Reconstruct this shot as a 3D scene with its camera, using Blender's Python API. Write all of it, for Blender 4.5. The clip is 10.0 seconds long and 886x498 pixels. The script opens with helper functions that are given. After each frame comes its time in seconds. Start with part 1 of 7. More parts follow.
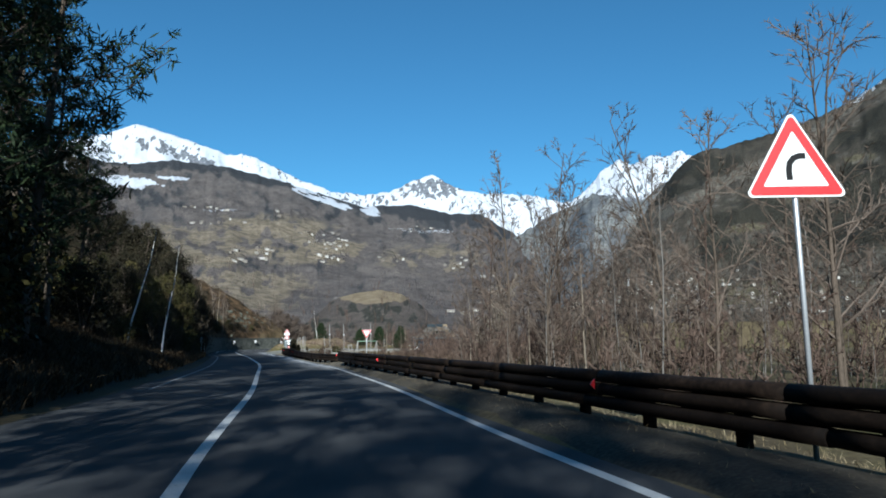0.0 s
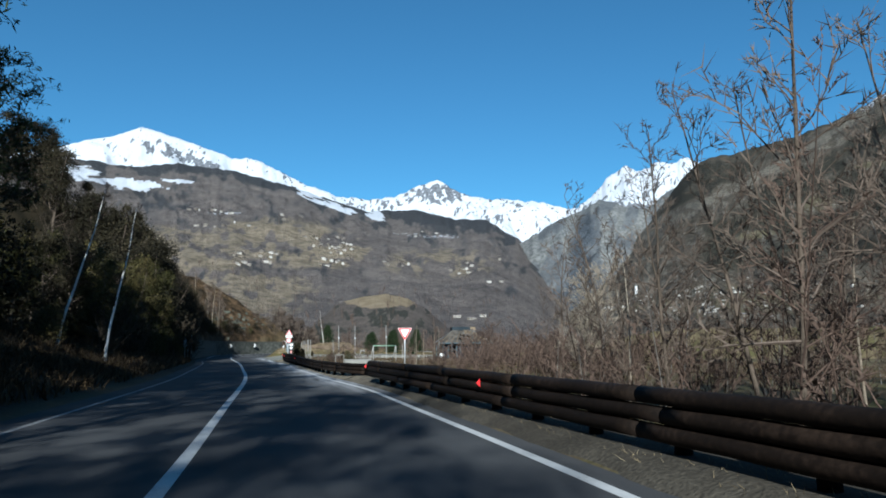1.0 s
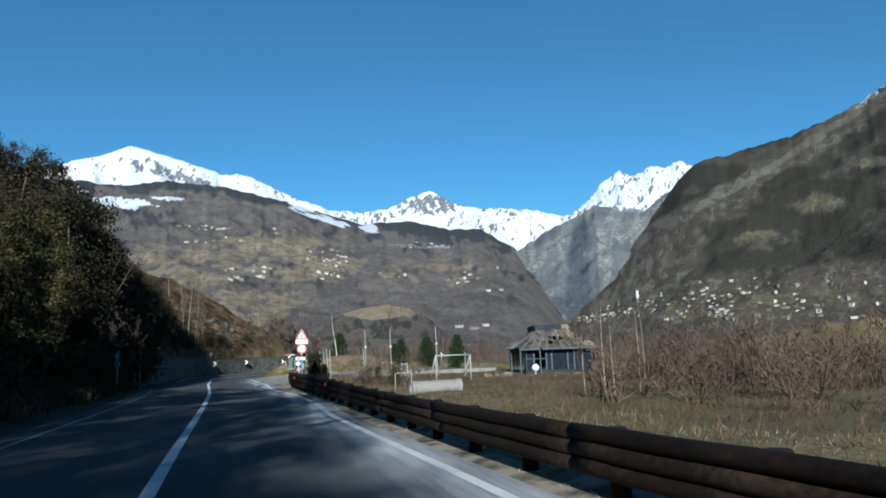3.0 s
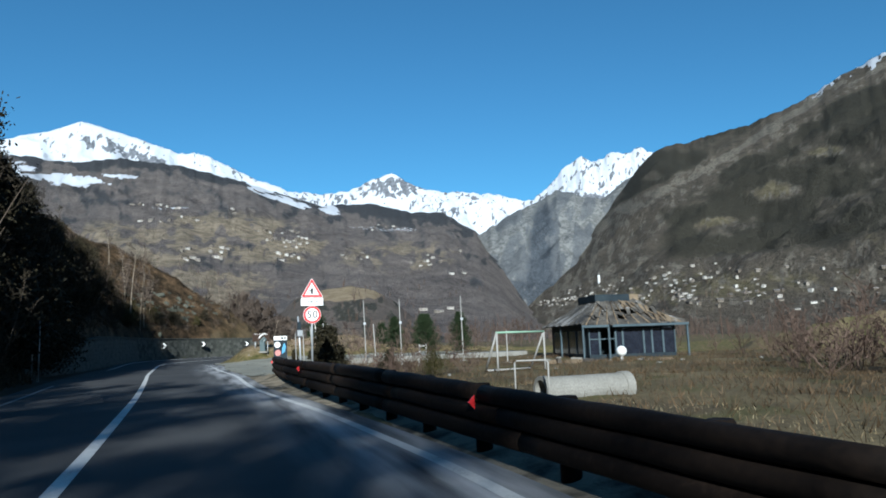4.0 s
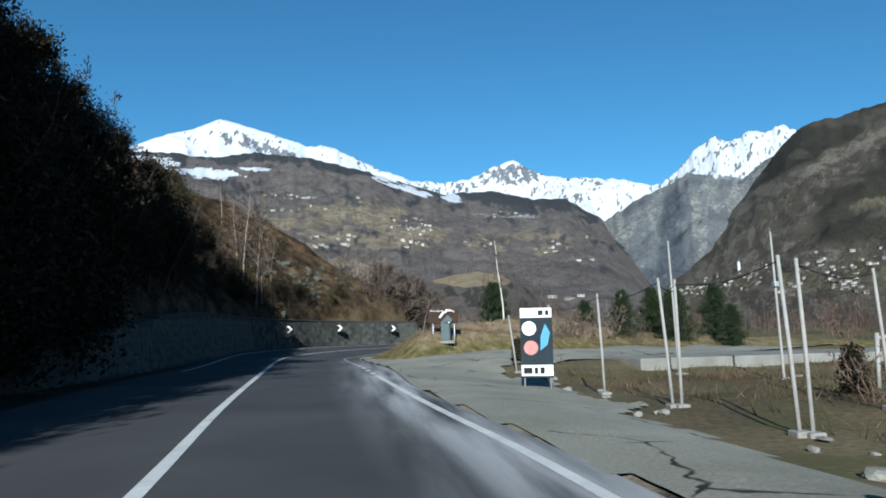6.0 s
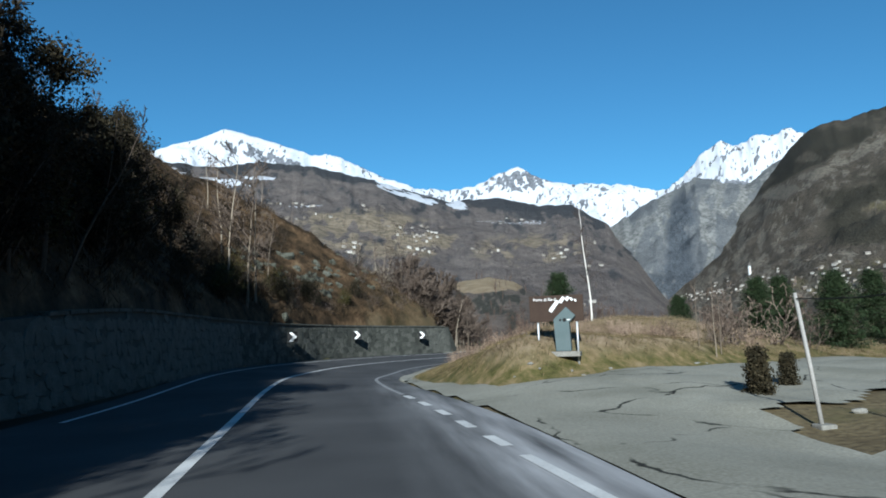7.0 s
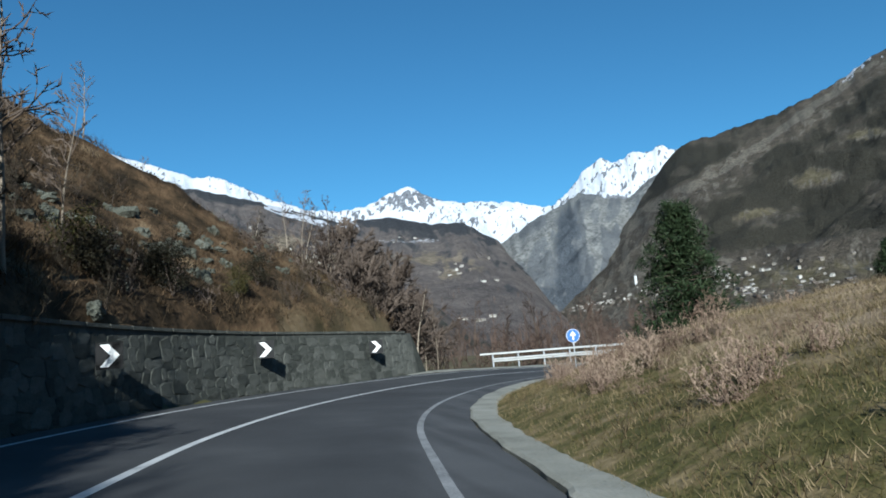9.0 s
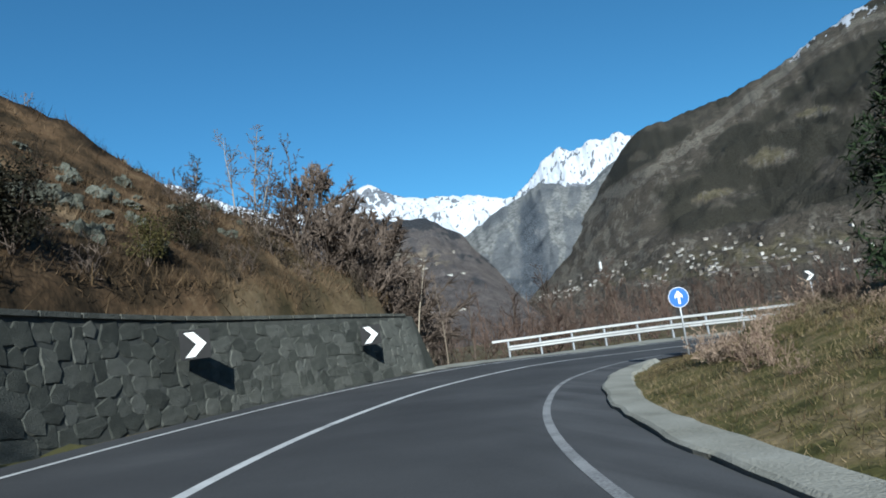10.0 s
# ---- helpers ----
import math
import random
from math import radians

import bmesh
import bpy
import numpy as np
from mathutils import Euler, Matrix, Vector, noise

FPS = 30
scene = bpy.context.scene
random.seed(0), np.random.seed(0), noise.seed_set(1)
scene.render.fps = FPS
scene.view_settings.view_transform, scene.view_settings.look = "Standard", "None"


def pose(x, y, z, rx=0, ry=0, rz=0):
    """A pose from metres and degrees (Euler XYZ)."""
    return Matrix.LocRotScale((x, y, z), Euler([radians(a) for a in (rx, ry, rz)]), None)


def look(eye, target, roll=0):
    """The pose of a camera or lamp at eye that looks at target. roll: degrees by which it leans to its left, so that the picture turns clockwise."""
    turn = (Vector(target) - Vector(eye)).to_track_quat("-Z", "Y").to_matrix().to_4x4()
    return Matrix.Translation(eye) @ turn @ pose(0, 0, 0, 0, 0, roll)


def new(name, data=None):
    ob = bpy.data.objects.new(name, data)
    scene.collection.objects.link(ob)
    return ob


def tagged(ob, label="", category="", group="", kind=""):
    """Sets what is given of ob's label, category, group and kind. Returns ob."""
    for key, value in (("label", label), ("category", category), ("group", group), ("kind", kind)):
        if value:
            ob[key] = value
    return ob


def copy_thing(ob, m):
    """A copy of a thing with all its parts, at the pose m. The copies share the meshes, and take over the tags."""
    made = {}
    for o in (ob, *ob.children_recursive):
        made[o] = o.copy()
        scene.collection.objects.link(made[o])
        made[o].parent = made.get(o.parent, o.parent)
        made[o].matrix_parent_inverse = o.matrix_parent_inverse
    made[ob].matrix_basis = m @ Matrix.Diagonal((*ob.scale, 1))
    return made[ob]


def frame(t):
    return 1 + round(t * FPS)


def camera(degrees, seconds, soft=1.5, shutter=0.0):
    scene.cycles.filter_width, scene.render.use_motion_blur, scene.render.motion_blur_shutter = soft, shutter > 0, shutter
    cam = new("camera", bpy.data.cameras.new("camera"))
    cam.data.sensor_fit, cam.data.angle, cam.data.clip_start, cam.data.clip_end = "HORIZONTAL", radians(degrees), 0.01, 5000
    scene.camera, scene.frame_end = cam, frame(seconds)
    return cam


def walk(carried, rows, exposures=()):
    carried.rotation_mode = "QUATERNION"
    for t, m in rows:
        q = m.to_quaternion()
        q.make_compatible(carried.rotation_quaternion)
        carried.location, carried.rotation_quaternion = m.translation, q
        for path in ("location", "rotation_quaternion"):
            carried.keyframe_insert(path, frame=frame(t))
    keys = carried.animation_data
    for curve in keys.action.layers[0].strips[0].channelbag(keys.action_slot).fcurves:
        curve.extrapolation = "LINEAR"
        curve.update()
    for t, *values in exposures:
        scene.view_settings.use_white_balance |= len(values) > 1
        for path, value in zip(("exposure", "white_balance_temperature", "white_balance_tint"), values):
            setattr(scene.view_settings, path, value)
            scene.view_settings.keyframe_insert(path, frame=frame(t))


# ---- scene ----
cam = camera(65.1, 10.0, soft=1.8)
PATH = [
    (0, (-0.681, -1.243, 1.379), (-0.188, 0.677, 1.644), -0.9),
    (0.5, (-0.39, 6.78, 1.365), (0.093, 8.696, 1.67), -0.4),
    (1, (-0.032, 15.043, 1.349), (0.449, 16.964, 1.631), -0.4),
    (1.5, (0.072, 23.203, 1.352), (0.524, 25.131, 1.634), -0.3),
    (2, (0.064, 31.051, 1.346), (0.566, 32.97, 1.603), -0.5),
    (2.5, (0.053, 39.087, 1.366), (0.554, 40.996, 1.694), -0.4),
    (2.7, (0.045, 42.35, 1.36), (0.532, 44.262, 1.686), -2.0),
    (3.8, (-0.5, 63.0, 1.3), (0.053, 64.904, 1.566), -1.05),
    (4, (-0.579, 66.098, 1.297), (0.03, 67.985, 1.562), -2.0),
    (4.5, (-0.821, 73.769, 1.327), (-0.275, 75.671, 1.621), -2.0),
    (5, (-0.983, 81.295, 1.363), (-0.592, 83.233, 1.666), -1.5),
    (5.5, (-1.476, 88.106, 1.381), (-1.159, 90.058, 1.681), -1.7),
    (6, (-2.007, 95.068, 1.394), (-1.734, 97.035, 1.635), -1.1),
    (6.2, (-2.19, 97.9, 1.395), (-1.945, 99.868, 1.654), -0.65),
    (7.3, (-3.33, 115.3, 1.41), (-3.047, 117.262, 1.672), -2.35),
    (7.5, (-3.413, 117.999, 1.413), (-3.1, 119.958, 1.662), -2.8),
    (8, (-3.534, 124.647, 1.168), (-3.131, 126.583, 1.468), -4.4),
    (8.5, (-3.709, 131.432, 1.23), (-3.237, 133.347, 1.56), -4.5),
    (9, (-3.676, 137.823, 1.212), (-3.112, 139.718, 1.518), -4.8),
    (9.5, (-3.37, 143.983, 1.247), (-2.747, 145.853, 1.584), -7.2),
    (10, (-2.506, 149.705, 1.149), (-1.843, 151.571, 1.432), -8.2),
]
SKY_TONE = (0.61, 0.97, 0.975)
EXPOSURE, KELVIN, TINT, SKY, SUN = 0.82, 5640, 3, 0.066, 4.9
AIR, DUST, OZONE = 1, 0, 4
walk(cam, [(t, look(eye, target, roll)) for t, eye, target, roll in PATH], [(0, EXPOSURE, KELVIN, TINT), (10, EXPOSURE, KELVIN, TINT)])

# ---- light ----
SUN_HEADING, SUN_ELEVATION = 14.0, 23.5          # the light travels 14 degrees right of +y
world = bpy.data.worlds.new("sky")
scene.world = world
world.use_nodes = True
sky = world.node_tree.nodes.new("ShaderNodeTexSky")
sky.sky_type = "NISHITA"
sky.sun_disc = False
sky.sun_elevation = radians(SUN_ELEVATION)
sky.sun_rotation = radians(180 + SUN_HEADING)
sky.altitude = 900
sky.air_density, sky.dust_density, sky.ozone_density = AIR, DUST, OZONE
deep = world.node_tree.nodes.new("ShaderNodeMix")          # the film's deeper, cleaner blue
deep.data_type, deep.blend_type = "RGBA", "MULTIPLY"
deep.inputs[0].default_value, deep.inputs[7].default_value = 1.0, (*SKY_TONE, 1)
world.node_tree.links.new(sky.outputs[0], deep.inputs[6])
world.node_tree.links.new(deep.outputs[2], world.node_tree.nodes["Background"].inputs[0])
world.node_tree.nodes["Background"].inputs[1].default_value = SKY
sun = new("sun", bpy.data.lights.new("sun", "SUN"))
sun.data.energy, sun.data.angle, sun.data.color = SUN, radians(0.55), (1.0, 0.95, 0.87)
_a, _e = radians(SUN_HEADING), radians(SUN_ELEVATION)
SUNWAY = Vector((math.sin(_a) * math.cos(_e), math.cos(_a) * math.cos(_e), -math.sin(_e)))
sun.matrix_world = look((0, 0, 60), Vector((0, 0, 60)) + SUNWAY)


# ---- materials ----
def surface(name, stops, scale=4.0, fine=60.0, rough=0.85, bump=0.3, metal=0.0, mixin=0.5, stretch=(1, 1, 1), spec=0.08, island=0.0, rand=0.0, height=0.02, tone=0.66):
    """A rough procedural surface: two noises through a colour ramp, with fine relief."""
    m = bpy.data.materials.new(name)
    m.use_nodes = True
    n, l = m.node_tree.nodes, m.node_tree.links
    b = n["Principled BSDF"]
    tc = n.new("ShaderNodeTexCoord")
    mp = n.new("ShaderNodeMapping")
    mp.inputs["Scale"].default_value = stretch
    l.new(tc.outputs["Object"], mp.inputs["Vector"])
    a = n.new("ShaderNodeTexNoise"); a.inputs["Scale"].default_value = scale; a.inputs["Detail"].default_value = 6
    f = n.new("ShaderNodeTexNoise"); f.inputs["Scale"].default_value = fine; f.inputs["Detail"].default_value = 4
    l.new(mp.outputs[0], a.inputs["Vector"]); l.new(mp.outputs[0], f.inputs["Vector"])
    mx = n.new("ShaderNodeMix"); mx.inputs[0].default_value = mixin
    l.new(a.outputs["Fac"], mx.inputs[2]); l.new(f.outputs["Fac"], mx.inputs[3])
    value = mx.outputs[0]
    for amount, kind, out in ((island, "ShaderNodeNewGeometry", "Random Per Island"), (rand, "ShaderNodeObjectInfo", "Random")):
        if amount:
            g = n.new(kind)
            q = n.new("ShaderNodeMath"); q.operation = "MULTIPLY_ADD"; q.inputs[1].default_value = amount; q.inputs[2].default_value = -amount / 2
            l.new(g.outputs[out], q.inputs[0])
            s = n.new("ShaderNodeMath"); l.new(value, s.inputs[0]); l.new(q.outputs[0], s.inputs[1])
            value = s.outputs[0]
    r = n.new("ShaderNodeValToRGB")
    el = r.color_ramp.elements
    while len(el) < len(stops):
        el.new(0.5)
    for e, (p, c) in zip(el, stops):
        e.position, e.color = p, (*(tone * q for q in c), 1)
    l.new(value, r.inputs[0]); l.new(r.outputs[0], b.inputs["Base Color"])
    b.inputs["Roughness"].default_value, b.inputs["Metallic"].default_value = rough, metal
    b.inputs["Specular IOR Level"].default_value = spec
    if bump:
        bp = n.new("ShaderNodeBump"); bp.inputs["Strength"].default_value = bump; bp.inputs["Distance"].default_value = height
        l.new(f.outputs["Fac"], bp.inputs["Height"]); l.new(bp.outputs[0], b.inputs["Normal"])
    return m


def grey(v, k=1.0):
    return (v * k, v, v / k)


BARK = surface("bark_brown", [(0.3, (0.05, 0.04, 0.03)), (0.7, (0.2, 0.155, 0.12))], 3, 40, bump=0.6, stretch=(1, 1, 0.3))
BARK_GREY = surface("bark_grey", [(0.3, (0.12, 0.11, 0.1)), (0.7, (0.34, 0.31, 0.28))], 3, 40, bump=0.5, stretch=(1, 1, 0.3))
TWIG = surface("twig", [(0.3, (0.08, 0.06, 0.047)), (0.7, (0.21, 0.163, 0.13))], 1.5, 30, bump=0, rand=0.5)
TWIG_RED = surface("twig_red", [(0.3, (0.06, 0.041, 0.032)), (0.7, (0.17, 0.118, 0.092))], 1.5, 30, bump=0, rand=0.5)
TWIG_WEED = surface("dry_weed", [(0.3, (0.14, 0.095, 0.07)), (0.7, (0.36, 0.27, 0.2))], 1.5, 30, bump=0, rand=0.5, tone=0.9)
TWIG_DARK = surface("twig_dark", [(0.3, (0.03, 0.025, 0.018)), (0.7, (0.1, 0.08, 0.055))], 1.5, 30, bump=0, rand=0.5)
TWIG_PALE = surface("twig_pale", [(0.3, (0.2, 0.16, 0.12)), (0.7, (0.46, 0.39, 0.3))], 1.5, 30, bump=0, rand=0.5)
BIRCH = surface("birch_bark", [(0.3, (0.05, 0.045, 0.04)), (0.38, (0.6, 0.57, 0.52)), (0.8, (0.78, 0.75, 0.7))], 2.2, 9, bump=0.3, stretch=(1, 1, 3), tone=1.0)
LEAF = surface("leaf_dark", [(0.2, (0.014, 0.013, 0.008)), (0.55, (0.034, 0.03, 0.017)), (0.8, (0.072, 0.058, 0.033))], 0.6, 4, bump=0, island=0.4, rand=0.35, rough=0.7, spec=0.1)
LEAF_OLIVE = surface("leaf_olive", [(0.2, (0.03, 0.032, 0.011)), (0.55, (0.07, 0.064, 0.022)), (0.8, (0.14, 0.11, 0.045))], 0.6, 4, bump=0, island=0.4, rand=0.35, rough=0.6)
NEEDLE = surface("needles", [(0.2, (0.02, 0.035, 0.016)), (0.5, (0.05, 0.08, 0.035)), (0.85, (0.1, 0.13, 0.06))], 0.8, 5, bump=0, island=0.4, rough=0.6, tone=0.42)
HILLGRASS = surface("brown_grass", [(0.3, (0.024, 0.018, 0.011)), (0.44, (0.07, 0.048, 0.027)), (0.56, (0.135, 0.088, 0.05)), (0.75, (0.25, 0.18, 0.11))], 0.55, 3, bump=0, island=0.22, rough=0.8, mixin=0.25)
STRAW = surface("dry_grass", [(0.2, (0.2, 0.15, 0.08)), (0.5, (0.36, 0.28, 0.16)), (0.8, (0.54, 0.45, 0.29))], 0.25, 3, bump=0, island=0.5, rough=0.7)
GREENGRASS = surface("short_grass", [(0.3, (0.065, 0.06, 0.022)), (0.44, (0.13, 0.112, 0.042)), (0.56, (0.22, 0.165, 0.085)), (0.74, (0.36, 0.275, 0.165))], 1.4, 3, bump=0, island=0.34, rough=0.7, mixin=0.15)
WHITE = surface("white_sheet", [(0.3, (0.72, 0.72, 0.7)), (0.7, (0.84, 0.84, 0.82))], 6, 90, rough=0.35, bump=0.02, spec=0.5, tone=0.85)
RED = surface("red_sheet", [(0.3, (0.55, 0.015, 0.02)), (0.7, (0.68, 0.03, 0.03))], 6, 90, rough=0.35, bump=0.02, spec=0.5, tone=0.85)
BLACK = surface("black_print", [(0.3, (0.012, 0.012, 0.013)), (0.7, (0.03, 0.03, 0.03))], 6, 90, rough=0.45, bump=0.02, spec=0.15, tone=0.4)
BLUE = surface("blue_sheet", [(0.3, (0.01, 0.1, 0.42)), (0.7, (0.02, 0.15, 0.55))], 6, 90, rough=0.35, bump=0.02, spec=0.5, tone=0.85)
SKYBLUE = surface("light_blue_print", [(0.3, (0.1, 0.35, 0.6)), (0.7, (0.2, 0.48, 0.7))], 6, 90, rough=0.4, bump=0.02)
PINK = surface("faded_red_print", [(0.3, (0.6, 0.2, 0.18)), (0.7, (0.75, 0.4, 0.36))], 9, 60, rough=0.5, bump=0.02)
BROWN = surface("brown_sheet", [(0.3, (0.035, 0.022, 0.017)), (0.7, (0.06, 0.04, 0.029))], 3, 60, rough=0.5, bump=0.03, tone=0.85)
PILLAR = surface("grey_green_paint", [(0.3, (0.1, 0.14, 0.145)), (0.7, (0.16, 0.2, 0.205))], 2.5, 60, rough=0.6, bump=0.05)
GALV = surface("galvanised_steel", [(0.3, (0.42, 0.44, 0.46)), (0.7, (0.62, 0.64, 0.66))], 4, 50, rough=0.45, bump=0.05, metal=0.6, tone=0.85)
RAILSTEEL = surface("rail_steel", [(0.3, (0.5, 0.51, 0.5)), (0.7, (0.74, 0.74, 0.72))], 2, 30, rough=0.5, bump=0.05, metal=0.25, tone=0.58)
FENCEPOST = surface("weathered_post", [(0.3, (0.42, 0.4, 0.37)), (0.7, (0.66, 0.64, 0.6))], 5, 40, rough=0.8, bump=0.2, tone=0.5)
GOALGREEN = surface("pale_green_paint", [(0.3, (0.25, 0.42, 0.3)), (0.7, (0.4, 0.58, 0.44))], 4, 40, rough=0.6, bump=0.1)
CONCRETE = surface("concrete", [(0.25, (0.16, 0.15, 0.13)), (0.5, (0.28, 0.27, 0.24)), (0.75, (0.42, 0.405, 0.365))], 1.2, 25, bump=0.4)
KERB = surface("pale_gravel_strip", [(0.22, (0.14, 0.135, 0.105)), (0.45, (0.35, 0.34, 0.285)), (0.75, (0.5, 0.485, 0.42))], 1.1, 24, bump=0.8, mixin=0.4)
LOG = surface("dark_log", [(0.25, (0.009, 0.007, 0.006)), (0.55, (0.028, 0.019, 0.014)), (0.8, (0.085, 0.056, 0.04))], 1.2, 14, rough=0.7, bump=0.25, stretch=(1.0, 1.0, 1.0), rand=0.25, tone=0.42)
LOGEND = surface("cut_log_end", [(0.3, (0.05, 0.035, 0.025)), (0.7, (0.14, 0.1, 0.07))], 5, 60, bump=0.5)
MORTAR = surface("mortar", [(0.3, (0.065, 0.068, 0.06)), (0.7, (0.15, 0.152, 0.135))], 3, 40, bump=0.8, tone=0.6)
STONE = surface("wall_stone", [(0.25, (0.075, 0.08, 0.07)), (0.5, (0.145, 0.15, 0.128)), (0.8, (0.28, 0.28, 0.245))], 2.2, 26, bump=0.8, rand=0.35, height=0.04, tone=0.46)
ROCK = surface("rock", [(0.25, (0.06, 0.062, 0.048)), (0.5, (0.14, 0.145, 0.115)), (0.8, (0.3, 0.3, 0.26))], 0.9, 12, bump=0.9, height=0.1, tone=0.6)
PLASTER = surface("house_plaster", [(0.25, (0.14, 0.115, 0.09)), (0.5, (0.3, 0.265, 0.22)), (0.8, (0.62, 0.59, 0.53))], 0.1, 2, bump=0, rand=0.7)
SLATE = surface("stone_roof", [(0.25, (0.16, 0.15, 0.15)), (0.5, (0.28, 0.26, 0.25)), (0.8, (0.46, 0.4, 0.36))], 0.1, 2, bump=0, rand=0.7)
GLASS = surface("dark_window", [(0.3, (0.01, 0.012, 0.02)), (0.7, (0.03, 0.035, 0.05))], 2, 20, rough=0.15, bump=0, spec=0.6)
PAVWALL = surface("dark_pavilion_wall", [(0.3, (0.015, 0.022, 0.03)), (0.7, (0.05, 0.068, 0.078))], 1, 20, rough=0.7, bump=0.2)
PAVFRAME = surface("blue_grey_frame", [(0.3, (0.05, 0.075, 0.09)), (0.7, (0.13, 0.17, 0.19))], 2, 30, rough=0.6, bump=0.1)
PAVROOF = surface("worn_roof_sheet", [(0.34, (0.04, 0.037, 0.034)), (0.52, (0.15, 0.135, 0.115)), (0.62, (0.45, 0.43, 0.4)), (0.8, (0.66, 0.65, 0.62))], 0.55, 9, rough=0.7, bump=0.4, mixin=0.35)
RUST = surface("rotten_boards", [(0.3, (0.1, 0.07, 0.045)), (0.7, (0.36, 0.28, 0.19))], 1.5, 25, bump=0.6)


def asphalt():
    """Worn asphalt with paler wheel tracks and a salty bloom towards the right-hand edge."""
    m = surface("asphalt", [(0.25, (0.03, 0.0305, 0.032)), (0.55, (0.058, 0.0585, 0.06)), (0.8, (0.1, 0.1, 0.1))], 0.35, 60, rough=0.9, bump=0.5, spec=0.05, height=0.01, tone=1.08)
    n, l = m.node_tree.nodes, m.node_tree.links
    b = n["Principled BSDF"]
    base = b.inputs["Base Color"].links[0].from_socket
    uv = n.new("ShaderNodeUVMap"); uv.uv_map = "lane"
    sx = n.new("ShaderNodeSeparateXYZ"); l.new(uv.outputs[0], sx.inputs[0])
    band = n.new("ShaderNodeValToRGB")          # across the lane, 0..1 from the right-hand edge to the left
    while len(band.color_ramp.elements) < 4:
        band.color_ramp.elements.new(0.5)
    el = band.color_ramp.elements
    for e, (p, v) in zip(sorted(el, key=lambda q: q.position), ((0.0, 0.9), (0.1, 1.0), (0.165, 0.28), (0.26, 0.0))):
        e.position, e.color = p, (v, v, v, 1)
    l.new(sx.outputs[0], band.inputs[0])
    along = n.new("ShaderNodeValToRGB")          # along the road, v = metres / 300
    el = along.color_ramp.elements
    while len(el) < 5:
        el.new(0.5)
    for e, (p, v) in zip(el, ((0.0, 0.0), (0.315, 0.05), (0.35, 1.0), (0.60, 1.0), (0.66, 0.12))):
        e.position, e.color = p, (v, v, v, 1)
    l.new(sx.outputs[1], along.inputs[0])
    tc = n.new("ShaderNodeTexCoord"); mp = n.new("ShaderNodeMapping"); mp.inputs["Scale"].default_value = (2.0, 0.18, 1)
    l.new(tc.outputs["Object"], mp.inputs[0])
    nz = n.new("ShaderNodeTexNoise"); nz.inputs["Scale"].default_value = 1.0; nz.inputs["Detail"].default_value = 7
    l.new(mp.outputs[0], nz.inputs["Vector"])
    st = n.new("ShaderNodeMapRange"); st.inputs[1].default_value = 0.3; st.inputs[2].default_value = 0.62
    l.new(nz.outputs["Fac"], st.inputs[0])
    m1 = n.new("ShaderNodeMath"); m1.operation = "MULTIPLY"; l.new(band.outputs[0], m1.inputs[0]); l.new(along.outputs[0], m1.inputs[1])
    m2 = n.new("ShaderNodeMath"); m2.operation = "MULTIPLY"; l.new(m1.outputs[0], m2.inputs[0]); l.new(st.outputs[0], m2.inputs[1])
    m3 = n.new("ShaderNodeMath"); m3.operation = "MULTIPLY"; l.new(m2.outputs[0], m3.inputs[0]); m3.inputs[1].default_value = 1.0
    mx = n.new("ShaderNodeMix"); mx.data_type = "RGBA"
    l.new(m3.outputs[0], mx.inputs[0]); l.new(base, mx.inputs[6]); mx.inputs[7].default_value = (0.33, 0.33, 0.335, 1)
    l.new(mx.outputs[2], b.inputs["Base Color"])
    return m


ASPHALT = asphalt()
PAINT = surface("road_paint", [(0.28, (0.12, 0.12, 0.12)), (0.42, (0.5, 0.5, 0.49)), (0.8, (0.74, 0.74, 0.72))], 1.3, 30, rough=0.7, bump=0.2, mixin=0.4, tone=0.85)
WORNSHADEPAINT = surface("worn_shade_road_paint", [(0.3, (0.07, 0.07, 0.07)), (0.48, (0.24, 0.24, 0.24)), (0.8, (0.44, 0.44, 0.43))], 1.6, 30, rough=0.75, bump=0.2, mixin=0.45, tone=0.85)
DIRT = surface("roadside_dirt", [(0.25, (0.04, 0.036, 0.03)), (0.5, (0.1, 0.088, 0.07)), (0.8, (0.24, 0.21, 0.16))], 0.7, 18, rough=0.95, bump=0.8, height=0.03, tone=0.54)
GRAVEL = surface("pale_gravel", [(0.25, (0.14, 0.135, 0.108)), (0.5, (0.245, 0.238, 0.198)), (0.8, (0.39, 0.38, 0.325))], 0.3, 22, rough=0.95, bump=0.4, height=0.02, tone=0.88)

